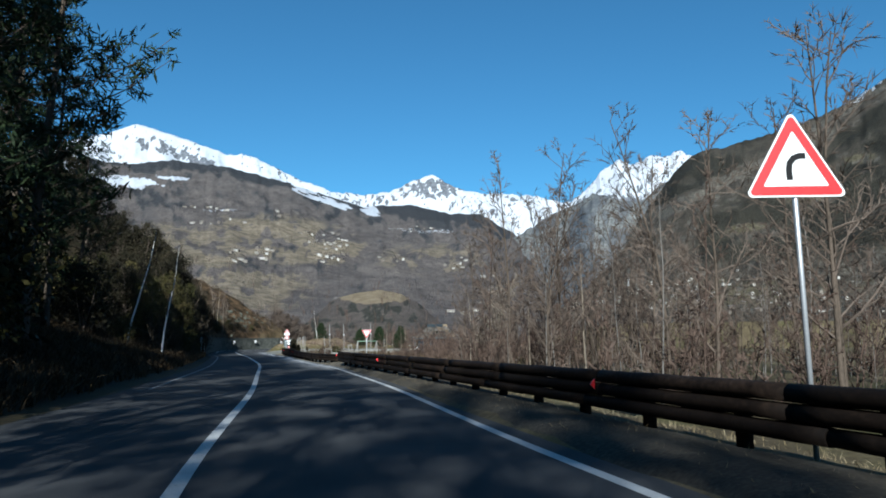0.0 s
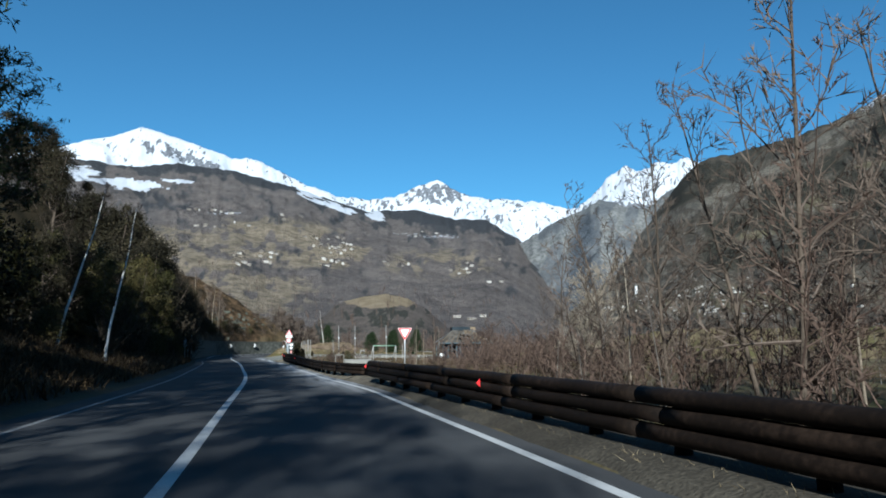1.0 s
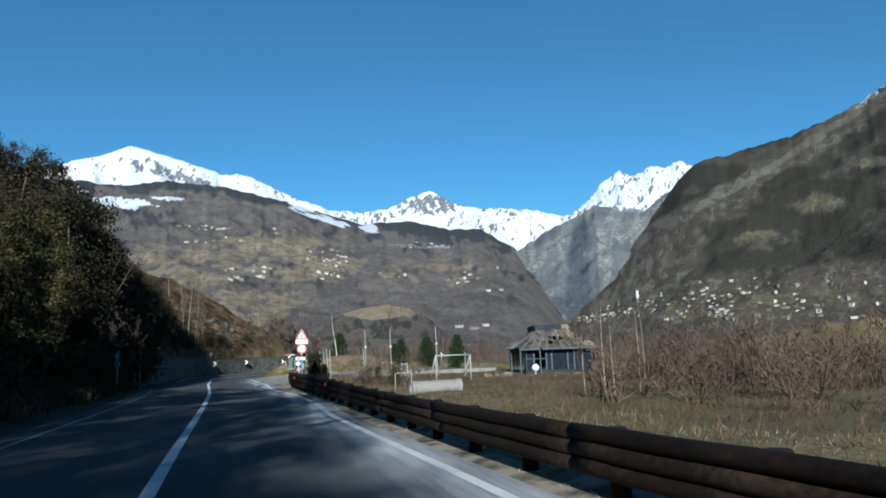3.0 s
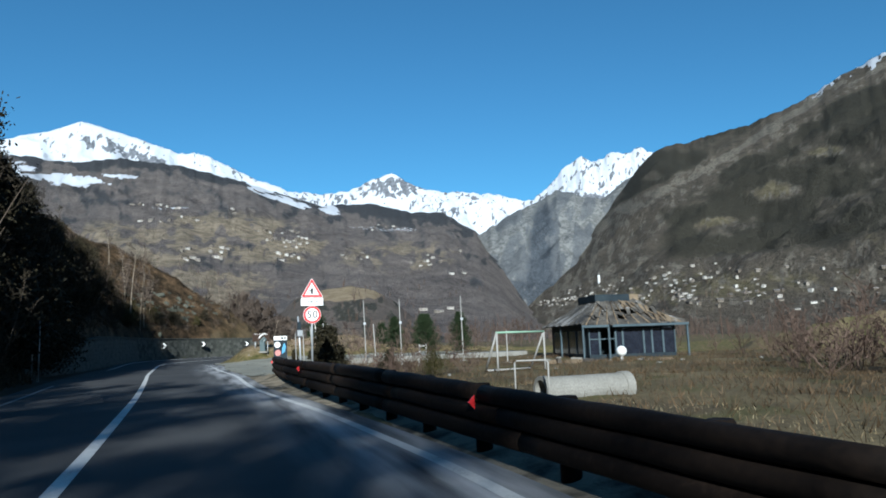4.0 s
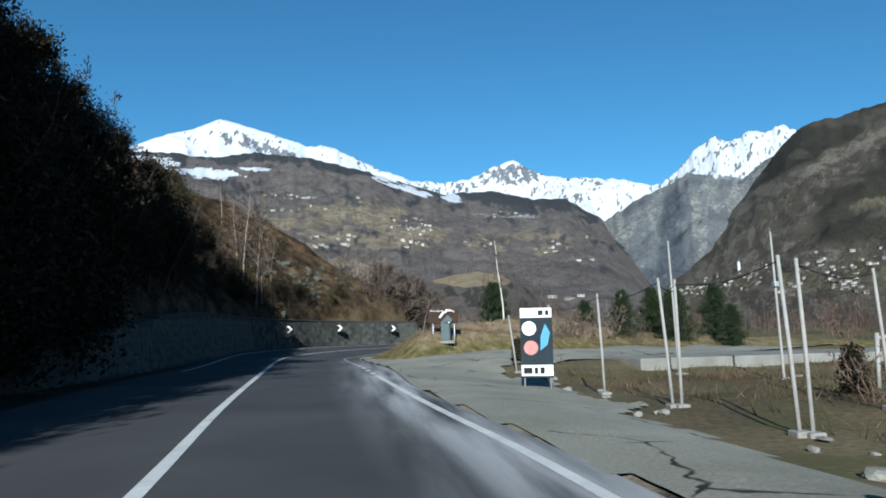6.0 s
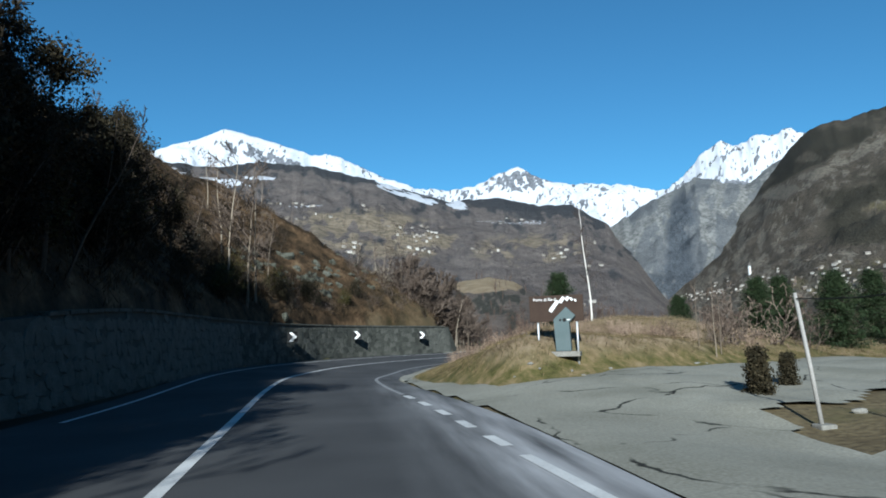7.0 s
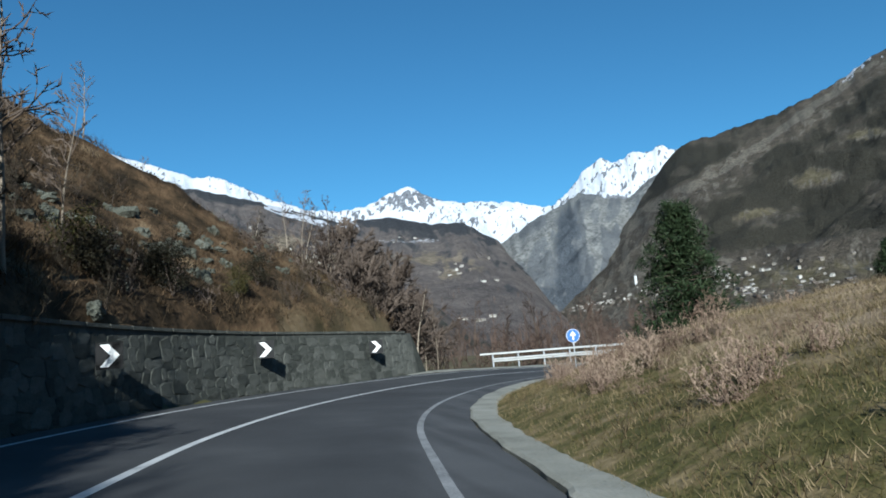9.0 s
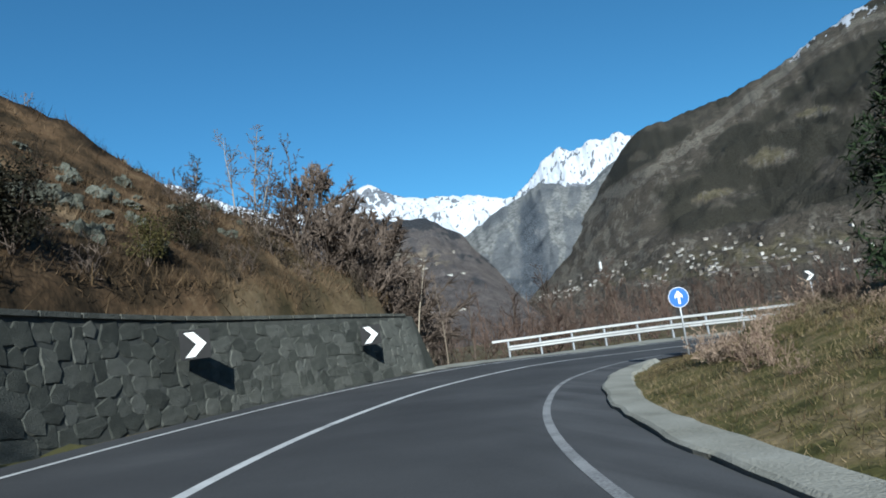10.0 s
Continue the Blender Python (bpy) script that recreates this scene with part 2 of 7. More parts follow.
def berm(m):
    """Pale tan gravel heaped along the later stretch of the verge."""
    n, l = m.node_tree.nodes, m.node_tree.links
    b = n["Principled BSDF"]
    base = b.inputs["Base Color"].links[0].from_socket
    tc = n.new("ShaderNodeTexCoord"); sp = n.new("ShaderNodeSeparateXYZ"); l.new(tc.outputs["Object"], sp.inputs[0])
    q = n.new("ShaderNodeTexNoise"); q.inputs["Scale"].default_value = 1.7; q.inputs["Detail"].default_value = 8; l.new(tc.outputs["Object"], q.inputs["Vector"])
    a = n.new("ShaderNodeMapRange"); a.inputs[1].default_value = 38; a.inputs[2].default_value = 50; l.new(sp.outputs[1], a.inputs[0])
    c = n.new("ShaderNodeMapRange"); c.inputs[1].default_value = 0.36; c.inputs[2].default_value = 0.56; l.new(q.outputs["Fac"], c.inputs[0])
    k = n.new("ShaderNodeMath"); k.operation = "MULTIPLY"; l.new(a.outputs[0], k.inputs[0]); l.new(c.outputs[0], k.inputs[1])
    x = n.new("ShaderNodeMix"); x.data_type = "RGBA"; x.inputs[7].default_value = (0.23, 0.195, 0.145, 1)
    l.new(k.outputs[0], x.inputs[0]); l.new(base, x.inputs[6]); l.new(x.outputs[2], b.inputs["Base Color"])


berm(DIRT)


def cracked(m):
    """Dark wandering cracks and damp greenish stains over a material."""
    n, l = m.node_tree.nodes, m.node_tree.links
    b = n["Principled BSDF"]
    base = b.inputs["Base Color"].links[0].from_socket
    tc = n.new("ShaderNodeTexCoord")
    wp = n.new("ShaderNodeTexNoise"); wp.inputs["Scale"].default_value = 0.7; wp.inputs["Detail"].default_value = 5
    l.new(tc.outputs["Object"], wp.inputs["Vector"])
    ad = n.new("ShaderNodeMix"); ad.data_type = "RGBA"; ad.blend_type = "ADD"; ad.inputs[0].default_value = 1.6
    l.new(tc.outputs["Object"], ad.inputs[6]); l.new(wp.outputs["Color"], ad.inputs[7])
    v = n.new("ShaderNodeTexVoronoi"); v.feature = "DISTANCE_TO_EDGE"; v.inputs["Scale"].default_value = 0.22
    l.new(ad.outputs[2], v.inputs["Vector"])
    cr = n.new("ShaderNodeMapRange"); cr.inputs[1].default_value = 0.009; cr.inputs[2].default_value = 0.003; l.new(v.outputs["Distance"], cr.inputs[0])
    g = n.new("ShaderNodeMapRange"); g.inputs[1].default_value = 0.45; g.inputs[2].default_value = 0.55; l.new(wp.outputs["Fac"], g.inputs[0])
    k = n.new("ShaderNodeMath"); k.operation = "MULTIPLY"; l.new(cr.outputs[0], k.inputs[0]); l.new(g.outputs[0], k.inputs[1])
    st = n.new("ShaderNodeTexNoise"); st.inputs["Scale"].default_value = 0.25; st.inputs["Detail"].default_value = 9; st.inputs["Roughness"].default_value = 0.65
    l.new(tc.outputs["Object"], st.inputs["Vector"])
    sr = n.new("ShaderNodeMapRange"); sr.inputs[1].default_value = 0.48; sr.inputs[2].default_value = 0.64; sr.inputs[4].default_value = 0.35; l.new(st.outputs["Fac"], sr.inputs[0])
    m1 = n.new("ShaderNodeMix"); m1.data_type = "RGBA"; m1.inputs[7].default_value = (0.09, 0.09, 0.066, 1)
    l.new(sr.outputs[0], m1.inputs[0]); l.new(base, m1.inputs[6])
    m2 = n.new("ShaderNodeMix"); m2.data_type = "RGBA"; m2.inputs[7].default_value = (0.023, 0.023, 0.02, 1)
    l.new(k.outputs[0], m2.inputs[0]); l.new(m1.outputs[2], m2.inputs[6]); l.new(m2.outputs[2], b.inputs["Base Color"])
    return m


cracked(GRAVEL)
MATGRASS = surface("matted_grass", [(0.3, (0.16, 0.115, 0.068)), (0.5, (0.3, 0.23, 0.145)), (0.7, (0.44, 0.35, 0.235))], 0.6, 3, bump=0, island=0.2, rough=0.8, mixin=0.2)
TUFT = surface("dark_tuft", [(0.25, (0.03, 0.022, 0.014)), (0.5, (0.075, 0.052, 0.03)), (0.8, (0.16, 0.11, 0.06))], 0.3, 4, bump=0, island=0.5, rough=0.85)


def landcover(name, low, mid, field=(0.2, 0.17, 0.1), field2=(0.3, 0.25, 0.16), forest=(0.03, 0.033, 0.03), rock=(0.2, 0.2, 0.19), white=(0.52, 0.54, 0.58), scale=0.012, bump=0.6):
    """A mountainside: mottled woods; snow, meadow, dark forest and bare rock where the mesh's cover says so, with ragged edges."""
    m = bpy.data.materials.new(name)
    m.use_nodes = True
    n, l = m.node_tree.nodes, m.node_tree.links
    b = n["Principled BSDF"]
    b.inputs["Roughness"].default_value = 0.95
    b.inputs["Specular IOR Level"].default_value = 0.08
    g = n.new("ShaderNodeNewGeometry")
    at = n.new("ShaderNodeAttribute"); at.attribute_name = "cover"
    sep = n.new("ShaderNodeSeparateColor"); l.new(at.outputs["Color"], sep.inputs[0])

    def noise_at(s, detail=6, stretch=(1, 1, 1), rough=0.65):
        mp = n.new("ShaderNodeMapping"); mp.inputs["Scale"].default_value = stretch
        l.new(g.outputs["Position"], mp.inputs[0])
        q = n.new("ShaderNodeTexNoise"); q.inputs["Scale"].default_value = s; q.inputs["Detail"].default_value = detail; q.inputs["Roughness"].default_value = rough
        l.new(mp.outputs[0], q.inputs["Vector"])
        return q.outputs["Fac"]

    def ramp(src, a, c, hi=1.0):
        q = n.new("ShaderNodeMapRange"); q.inputs[1].default_value = a; q.inputs[2].default_value = c; q.inputs[4].default_value = hi
        l.new(src, q.inputs[0])
        return q.outputs[0]

    def math2(op, a, c):
        q = n.new("ShaderNodeMath"); q.operation = op
        for i, s in enumerate((a, c)):
            if isinstance(s, (int, float)):
                q.inputs[i].default_value = s
            else:
                l.new(s, q.inputs[i])
        return q.outputs[0]

    def mix(f, a, c):
        q = n.new("ShaderNodeMix"); q.data_type = "RGBA"
        l.new(f, q.inputs[0])
        for i, s in ((6, a), (7, c)):
            if isinstance(s, tuple):
                q.inputs[i].default_value = (*s, 1)
            else:
                l.new(s, q.inputs[i])
        return q.outputs[2]

    def edge(mask, nz, amount, a=0.32, c=0.68):
        return ramp(math2("ADD", mask, math2("MULTIPLY", math2("SUBTRACT", nz, 0.5), amount)), a, c)

    broad, middle, fine, grain = noise_at(scale * 0.5), noise_at(scale * 2.3), noise_at(scale * 8, rough=0.7), noise_at(scale * 26, 3, rough=0.7)
    tone = math2("ADD", math2("MULTIPLY", broad, 0.3), math2("ADD", math2("MULTIPLY", middle, 0.35), math2("MULTIPLY", fine, 0.35)))
    col = mix(ramp(tone, 0.4, 0.6), low, mid)
    col = mix(ramp(grain, 0.52, 0.66, 0.6), col, tuple(0.45 * c for c in low))
    col = mix(ramp(grain, 0.46, 0.32, 0.45), col, tuple(1.35 * c for c in mid))
    grass = mix(ramp(noise_at(scale * 3, 5, (1, 1, 2)), 0.42, 0.58), field, field2)
    grass = mix(ramp(fine, 0.56, 0.66, 0.7), grass, tuple(0.5 * (a + c) for a, c in zip(low, mid)))
    col = mix(edge(sep.outputs[1], math2("ADD", math2("MULTIPLY", fine, 0.6), math2("MULTIPLY", middle, 0.4)), 1.5), col, grass)
    col = mix(edge(at.outputs["Alpha"], noise_at(scale * 5, 8, (1, 1, 0.8), 0.76), 1.9), col, mix(ramp(fine, 0.4, 0.6), tuple(0.62 * c for c in rock), tuple(1.25 * c for c in rock)))
    col = mix(edge(sep.outputs[2], math2("ADD", math2("MULTIPLY", grain, 0.4), math2("MULTIPLY", fine, 0.6)), 1.7), col, mix(ramp(grain, 0.42, 0.64), tuple(0.6 * c for c in forest), tuple(1.7 * c for c in forest)))
    col = mix(edge(sep.outputs[0], noise_at(scale * 5, 8, (1, 1, 0.8), 0.78), 1.5, 0.42, 0.58), col, white)
    l.new(col, b.inputs["Base Color"])
    bp = n.new("ShaderNodeBump"); bp.inputs["Strength"].default_value = bump; bp.inputs["Distance"].default_value = 12
    l.new(math2("ADD", fine, math2("MULTIPLY", grain, 0.3)), bp.inputs["Height"]); l.new(bp.outputs[0], b.inputs["Normal"])
    return m


# ---- geometry helpers ----
def mesh_from(name, verts, faces, material, smooth=False):
    me = bpy.data.meshes.new(name)
    me.from_pydata([tuple(map(float, v)) for v in verts], [], faces)
    me.materials.append(material)
    if smooth:
        me.polygons.foreach_set("use_smooth", [True] * len(me.polygons))
    me.update()
    return me


def part(name, bm, material, parent, label=""):
    me = bpy.data.meshes.new(name)
    bm.to_mesh(me)
    bm.free()
    me.materials.append(material)
    return under(new(name, me), parent, label)


def under(ob, parent, label=""):
    ob.parent = parent
    return tagged(ob, label)


def thing(name, place, label, category, turn=0.0, group="", kind=""):
    ob = new(name)
    ob.matrix_basis = pose(*place, 0, 0, turn)
    ob.empty_display_size = 0.2
    return tagged(ob, label, category, group, kind)


def box(bm, lo, hi, bevel=0.0):
    """A box between two corners, with softened edges."""
    r = bmesh.ops.create_cube(bm, size=1)
    c = [(a + b) / 2 for a, b in zip(lo, hi)]
    s = [b - a for a, b in zip(lo, hi)]
    for v in r["verts"]:
        v.co = Vector(c[i] + v.co[i] * s[i] for i in range(3))
    if bevel:
        bmesh.ops.bevel(bm, geom=list({e for v in r["verts"] for e in v.link_edges}), offset=bevel, segments=2, affect="EDGES", profile=0.6)
    return bm


def tube(bm, points, radii, sides=8, caps=True):
    """A round bar along points."""
    pts = [Vector(p) for p in points]
    if isinstance(radii, (int, float)):
        radii = [radii] * len(pts)
    rings = []
    for i, p in enumerate(pts):
        d = (pts[min(i + 1, len(pts) - 1)] - pts[max(i - 1, 0)]).normalized()
        a = d.orthogonal().normalized() if abs(d.z) > 0.9 else d.cross(Vector((0, 0, 1))).normalized()
        c = d.cross(a)
        rings.append([bm.verts.new(p + radii[i] * (math.cos(q) * a + math.sin(q) * c)) for q in (2 * math.pi * k / sides for k in range(sides))])
    for a, c in zip(rings, rings[1:]):
        for k in range(sides):
            f = bm.faces.new((a[k], a[(k + 1) % sides], c[(k + 1) % sides], c[k]))
            f.smooth = True
    if caps:
        bm.faces.new(rings[0][::-1]); bm.faces.new(rings[-1])
    return bm


def prism(bm, outline, y0, y1):
    """A flat plate with an outline in x and z, from depth y0 to y1."""
    a = [bm.verts.new((x, y0, z)) for x, z in outline]
    c = [bm.verts.new((x, y1, z)) for x, z in outline]
    bm.faces.new(a); bm.faces.new(c[::-1])
    for i in range(len(a)):
        j = (i + 1) % len(a)
        bm.faces.new((a[j], a[i], c[i], c[j]))
    bmesh.ops.recalc_face_normals(bm, faces=bm.faces[:])
    return bm


def rounded(corners, r, steps=4):
    """An outline with rounded corners."""
    out = []
    n = len(corners)
    for i in range(n):
        p, a, c = Vector(corners[i]), Vector(corners[i - 1]), Vector(corners[(i + 1) % n])
        da, dc = (a - p).normalized(), (c - p).normalized()
        h = da.angle(dc) / 2
        cut = r / math.tan(h)
        mid = p + (da + dc).normalized() * (r / math.sin(h))
        s, e = p + da * cut - mid, p + dc * cut - mid
        for k in range(steps + 1):
            out.append(tuple(mid + s.lerp(e, k / steps).normalized() * r))
    return out


def disc(r, n=32, cz=0.0, cx=0.0):
    return [(cx + r * math.cos(2 * math.pi * k / n), cz + r * math.sin(2 * math.pi * k / n)) for k in range(n)]


def lettering(text, size, material, parent, place, name="lettering", spacing=1.0):
    """Raised letters that face -y, centred at place."""
    cu = bpy.data.curves.new(name, "FONT")
    cu.body, cu.size, cu.extrude, cu.align_x, cu.align_y, cu.space_character = text, size, 0.002, "CENTER", "CENTER", spacing
    tmp = bpy.data.objects.new(name + "_tmp", cu)
    me = bpy.data.meshes.new_from_object(tmp)
    bpy.data.objects.remove(tmp)
    me.transform(pose(*place, 90, 0, 0))
    me.materials.clear()
    me.materials.append(material)
    return under(new(name, me), parent)


def vnoise(x, y, seed=0):
    """Smooth value noise on numpy arrays."""
    x, y = np.asarray(x, float), np.asarray(y, float)
    i, j = np.floor(x), np.floor(y)
    u, v = x - i, y - j
    u, v = u * u * (3 - 2 * u), v * v * (3 - 2 * v)

    def h(a, b):
        q = np.sin(a * 127.1 + b * 311.7 + seed * 74.7) * 43758.5453
        return q - np.floor(q)
    return (h(i, j) * (1 - u) + h(i + 1, j) * u) * (1 - v) + (h(i, j + 1) * (1 - u) + h(i + 1, j + 1) * u) * v


def fbm(x, y, octaves=5, seed=0, ridged=False):
    total, amp, norm = 0.0, 1.0, 0.0
    for o in range(octaves):
        q = vnoise(np.asarray(x) * 2 ** o + 17 * o, np.asarray(y) * 2 ** o - 9 * o, seed + o)
        if ridged:
            q = 1 - np.abs(2 * q - 1)
        total, norm, amp = total + amp * q, norm + amp, amp * 0.5
    return total / norm


def smooth(a, b, v):
    q = np.clip((np.asarray(v, float) - a) / (b - a), 0, 1)
    return q * q * (3 - 2 * q)


def spline(points, step):
    """A smooth curve through points, resampled at even steps."""
    p = np.array(points, float)
    p = np.vstack([2 * p[0] - p[1], p, 2 * p[-1] - p[-2]])
    out = []
    for i in range(1, len(p) - 2):
        for u in np.linspace(0, 1, 24, endpoint=False):
            a, b, c, d = p[i - 1:i + 3]
            out.append(0.5 * (2 * b + (c - a) * u + (2 * a - 5 * b + 4 * c - d) * u * u + (3 * b - a - 3 * c + d) * u ** 3))
    out.append(p[-2])
    out = np.array(out)
    s = np.concatenate([[0], np.cumsum(np.linalg.norm(np.diff(out, axis=0), axis=1))])
    q = np.arange(0, s[-1], step)
    return np.stack([np.interp(q, s, out[:, k]) for k in range(out.shape[1])], 1)


# ---- the plan ----
# The bend behind y = -6 is unseen, added to fit the shading pines.
CENTRE = spline([(20, -56), (8.5, -36), (1.8, -20), (-1.2, -6), (-1.5, 6), (-1.05, 20), (-0.98, 33), (-0.95, 45), (-1.15, 53.5), (-1.5, 61), (-2.1, 74), (-2.75, 86), (-3.3, 94), (-3.95, 102.5), (-4.6, 111),
                 (-5.4, 125), (-5.9, 134), (-6.0, 142), (-5.3, 148), (-4.25, 153.5), (-2.4, 159.3), (0.2, 164.8), (3.8, 170.4), (8.0, 174.4), (12.6, 177.2),
                 (18, 178.4), (23.6, 177), (28, 172.6), (31, 166), (33, 155)], 1.0)
TANGENT = np.gradient(CENTRE, axis=0)
TANGENT /= np.linalg.norm(TANGENT, axis=1)[:, None]
LEFTWARD = np.stack([-TANGENT[:, 1], TANGENT[:, 0]], 1)
START = 60.0


def lateral(x, y):
    """The station and the distance to the left of the road's centre line."""
    x, y = np.atleast_1d(np.asarray(x, float)), np.atleast_1d(np.asarray(y, float))
    s, d = np.zeros(x.shape), np.zeros(x.shape)
    for k in range(0, x.size, 4000):
        dx, dy = x[k:k + 4000, None] - CENTRE[None, :, 0], y[k:k + 4000, None] - CENTRE[None, :, 1]
        i = np.argmin(dx * dx + dy * dy, axis=1)
        r = np.arange(i.size)
        near = np.hypot(dx[r, i], dy[r, i])
        side = np.sign(dx[r, i] * LEFTWARD[i, 0] + dy[r, i] * LEFTWARD[i, 1])
        s[k:k + 4000], d[k:k + 4000] = i, near * side
    return s, d


YS = CENTRE[:, 1].copy()
CURVE_AT = int(np.argmin(np.hypot(CENTRE[:, 0] + 5.9, CENTRE[:, 1] - 134)))


def bank(s):
    """Cross fall of the road: the bend leans in."""
    return 0.078 * smooth(CURVE_AT - 6, CURVE_AT + 16, s) * (1 - 0.75 * smooth(CURVE_AT + 44, CURVE_AT + 72, s))


def grade(s):
    """The road runs downhill past the bend."""
    q = np.clip(np.asarray(s, float) - CURVE_AT - 42, 0, 60)
    return -0.024 * q * smooth(0, 14, q)


def right_edge(s):
    y = np.interp(s, np.arange(len(YS)), YS)
    a = 4.2 - 0.75 * smooth(36, 50, y) + 0.35 * smooth(66, 74, y) * (1 - smooth(78, 90, y)) + 0.6 * smooth(88, 104, y) - 0.2 * smooth(124, 134, y)
    return a + 0.38 * smooth(CURVE_AT + 4, CURVE_AT + 18, s)


def left_edge(s):
    y = np.interp(s, np.arange(len(YS)), YS)
    return 3.25 + 0.4 * smooth(80, 106, y) * (1 - smooth(118, 134, y)) + 0.15 * smooth(CURVE_AT, CURVE_AT + 20, s)


def road_z(s, d):
    return bank(s) * np.clip(np.where(d > 0, d, 0.65 * np.asarray(d)), -5.5, 6) + grade(s)


TOE = np.array([(-90, 20), (-45, 55), (-24, 80), (-14.5, 98), (-11.5, 115), (-10.5, 132), (-9.75, 146), (-7.45, 158.2), (-3.15, 167.9), (2.85, 175.2), (6.7, 179.9),
                (5.5, 184), (-6, 194), (-24, 208), (-70, 235), (-400, 330)], float)
_inner = [tuple(CENTRE[k] - LEFTWARD[k] * (float(right_edge(k)) + 0.95 + 0.22 * float(smooth(CURVE_AT + 4, CURVE_AT + 18, k)) + 0.5)) for k in range(CURVE_AT + 39, CURVE_AT + 1, -3)]
MOUND = np.array(_inner + [(0.2, 132.2), (0.9, 129.6), (2.2, 129.2), (5.3, 131.2), (9.2, 133.3), (16, 136.7), (30, 141.5), (60, 147), (62, 156),
                  (30, 156), (24, 162), (17, 167), (11.5, 168.6)], float)


def edge_distance(poly, x, y, closed):
    """Distance to a polyline, and whether a point lies inside it."""
    p = np.vstack([poly, poly[:1]]) if closed else poly
    best = np.full(x.shape, 1e9)
    for a, b in zip(p, p[1:]):
        e = b - a
        u = np.clip(((x - a[0]) * e[0] + (y - a[1]) * e[1]) / (e @ e), 0, 1)
        best = np.minimum(best, np.hypot(x - a[0] - u * e[0], y - a[1] - u * e[1]))
    ring = poly if closed else np.vstack([poly, [(-600, 330), (-600, 20)]])
    inside = np.zeros(x.shape, bool)
    for a, b in zip(ring, np.roll(ring, -1, axis=0)):
        cross = (a[1] > y) != (b[1] > y)
        with np.errstate(divide="ignore", invalid="ignore"):
            inside ^= cross & (x < (b[0] - a[0]) * (y - a[1]) / (b[1] - a[1]) + a[0])
    return best, inside


def wall_height(y):
    """Height of the retaining wall's top above the datum."""
    return 2.5 * smooth(104, 140, y) + 0.2


def ground_z(x, y):
    shape = np.shape(x)
    x, y = np.ravel(np.asarray(x, float)), np.ravel(np.asarray(y, float))
    s, d = lateral(x, y)
    near = np.abs(d) < 9.5
    z = road_z(s, d) * (1 - smooth(7, 14, np.abs(d)))
    rough = (fbm(x * 0.35, y * 0.35, 4, 3) - 0.5) * 0.5 * smooth(6.0, 11, np.abs(d)) + (fbm(x * 0.02, y * 0.02, 4, 5) - 0.5) * 4 * smooth(40, 160, np.abs(d))
    z = z + rough + grade(s) * smooth(7, 14, np.abs(d)) * (1 - smooth(20, 60, np.abs(d)))
    z = z + np.where((d > 4.6) & (y < 116), 0.32 * np.clip(d - 4.6, 0, 12) * smooth(118, 100, y), 0)
    z = z - 0.25 * smooth(5.4, 8.5, -d) * smooth(125, 118, y)
    z = z + 0.3 * smooth(121, 128.5, y) * smooth(4.8, 8.0, -d) * smooth(160, 145, y) * (x < 60)
    z = z + 0.2 * smooth(4.4, 5.2, -d) * smooth(9.0, 6.5, -d) * smooth(101, 97, y)
    t, inside = edge_distance(TOE, x, y, False)
    crag = (fbm(x * 0.09, y * 0.09, 5, 11) - 0.5) * 5.0 + (fbm(x * 0.5, y * 0.5, 3, 12) - 0.5) * 0.9
    up = np.where(t < 17, 0.88 * t, 15.0 + 0.34 * (t - 17)) * smooth(60, 120, y) + np.where(t < 25, 0.5 * t, 12.5 + 0.3 * (t - 25)) * (1 - smooth(60, 120, y))
    up = np.minimum(up, 70 + 0.05 * up)
    back = wall_height(y)
    up = up + 5.0 * np.exp(-((y - 112) / 15) ** 2) * smooth(2.5, 11, t)
    hill = back + up + crag * smooth(1.0, 9, t)
    z = np.where(inside, z * (1 - smooth(0.45, 1.4, t)) + hill * smooth(0.45, 1.4, t), z)
    t, inside = edge_distance(MOUND, x, y, True)
    lump = 3.15 * (1 - np.exp(-t / 11)) + 0.8 * smooth(0, 1.5, t) * (1 - 0.7 * smooth(3, 9, t)) * smooth(138, 132, y) + (fbm(x * 0.3, y * 0.3, 3, 21) - 0.5) * 0.5 * smooth(1, 5, t)
    z = np.where(inside, z + lump, z)
    z = z - np.where(np.abs(d) < 9.0, 0.05, 0)
    return z.reshape(shape)


def drop(x, y):
    return float(ground_z(np.array([x]), np.array([y]))[0])


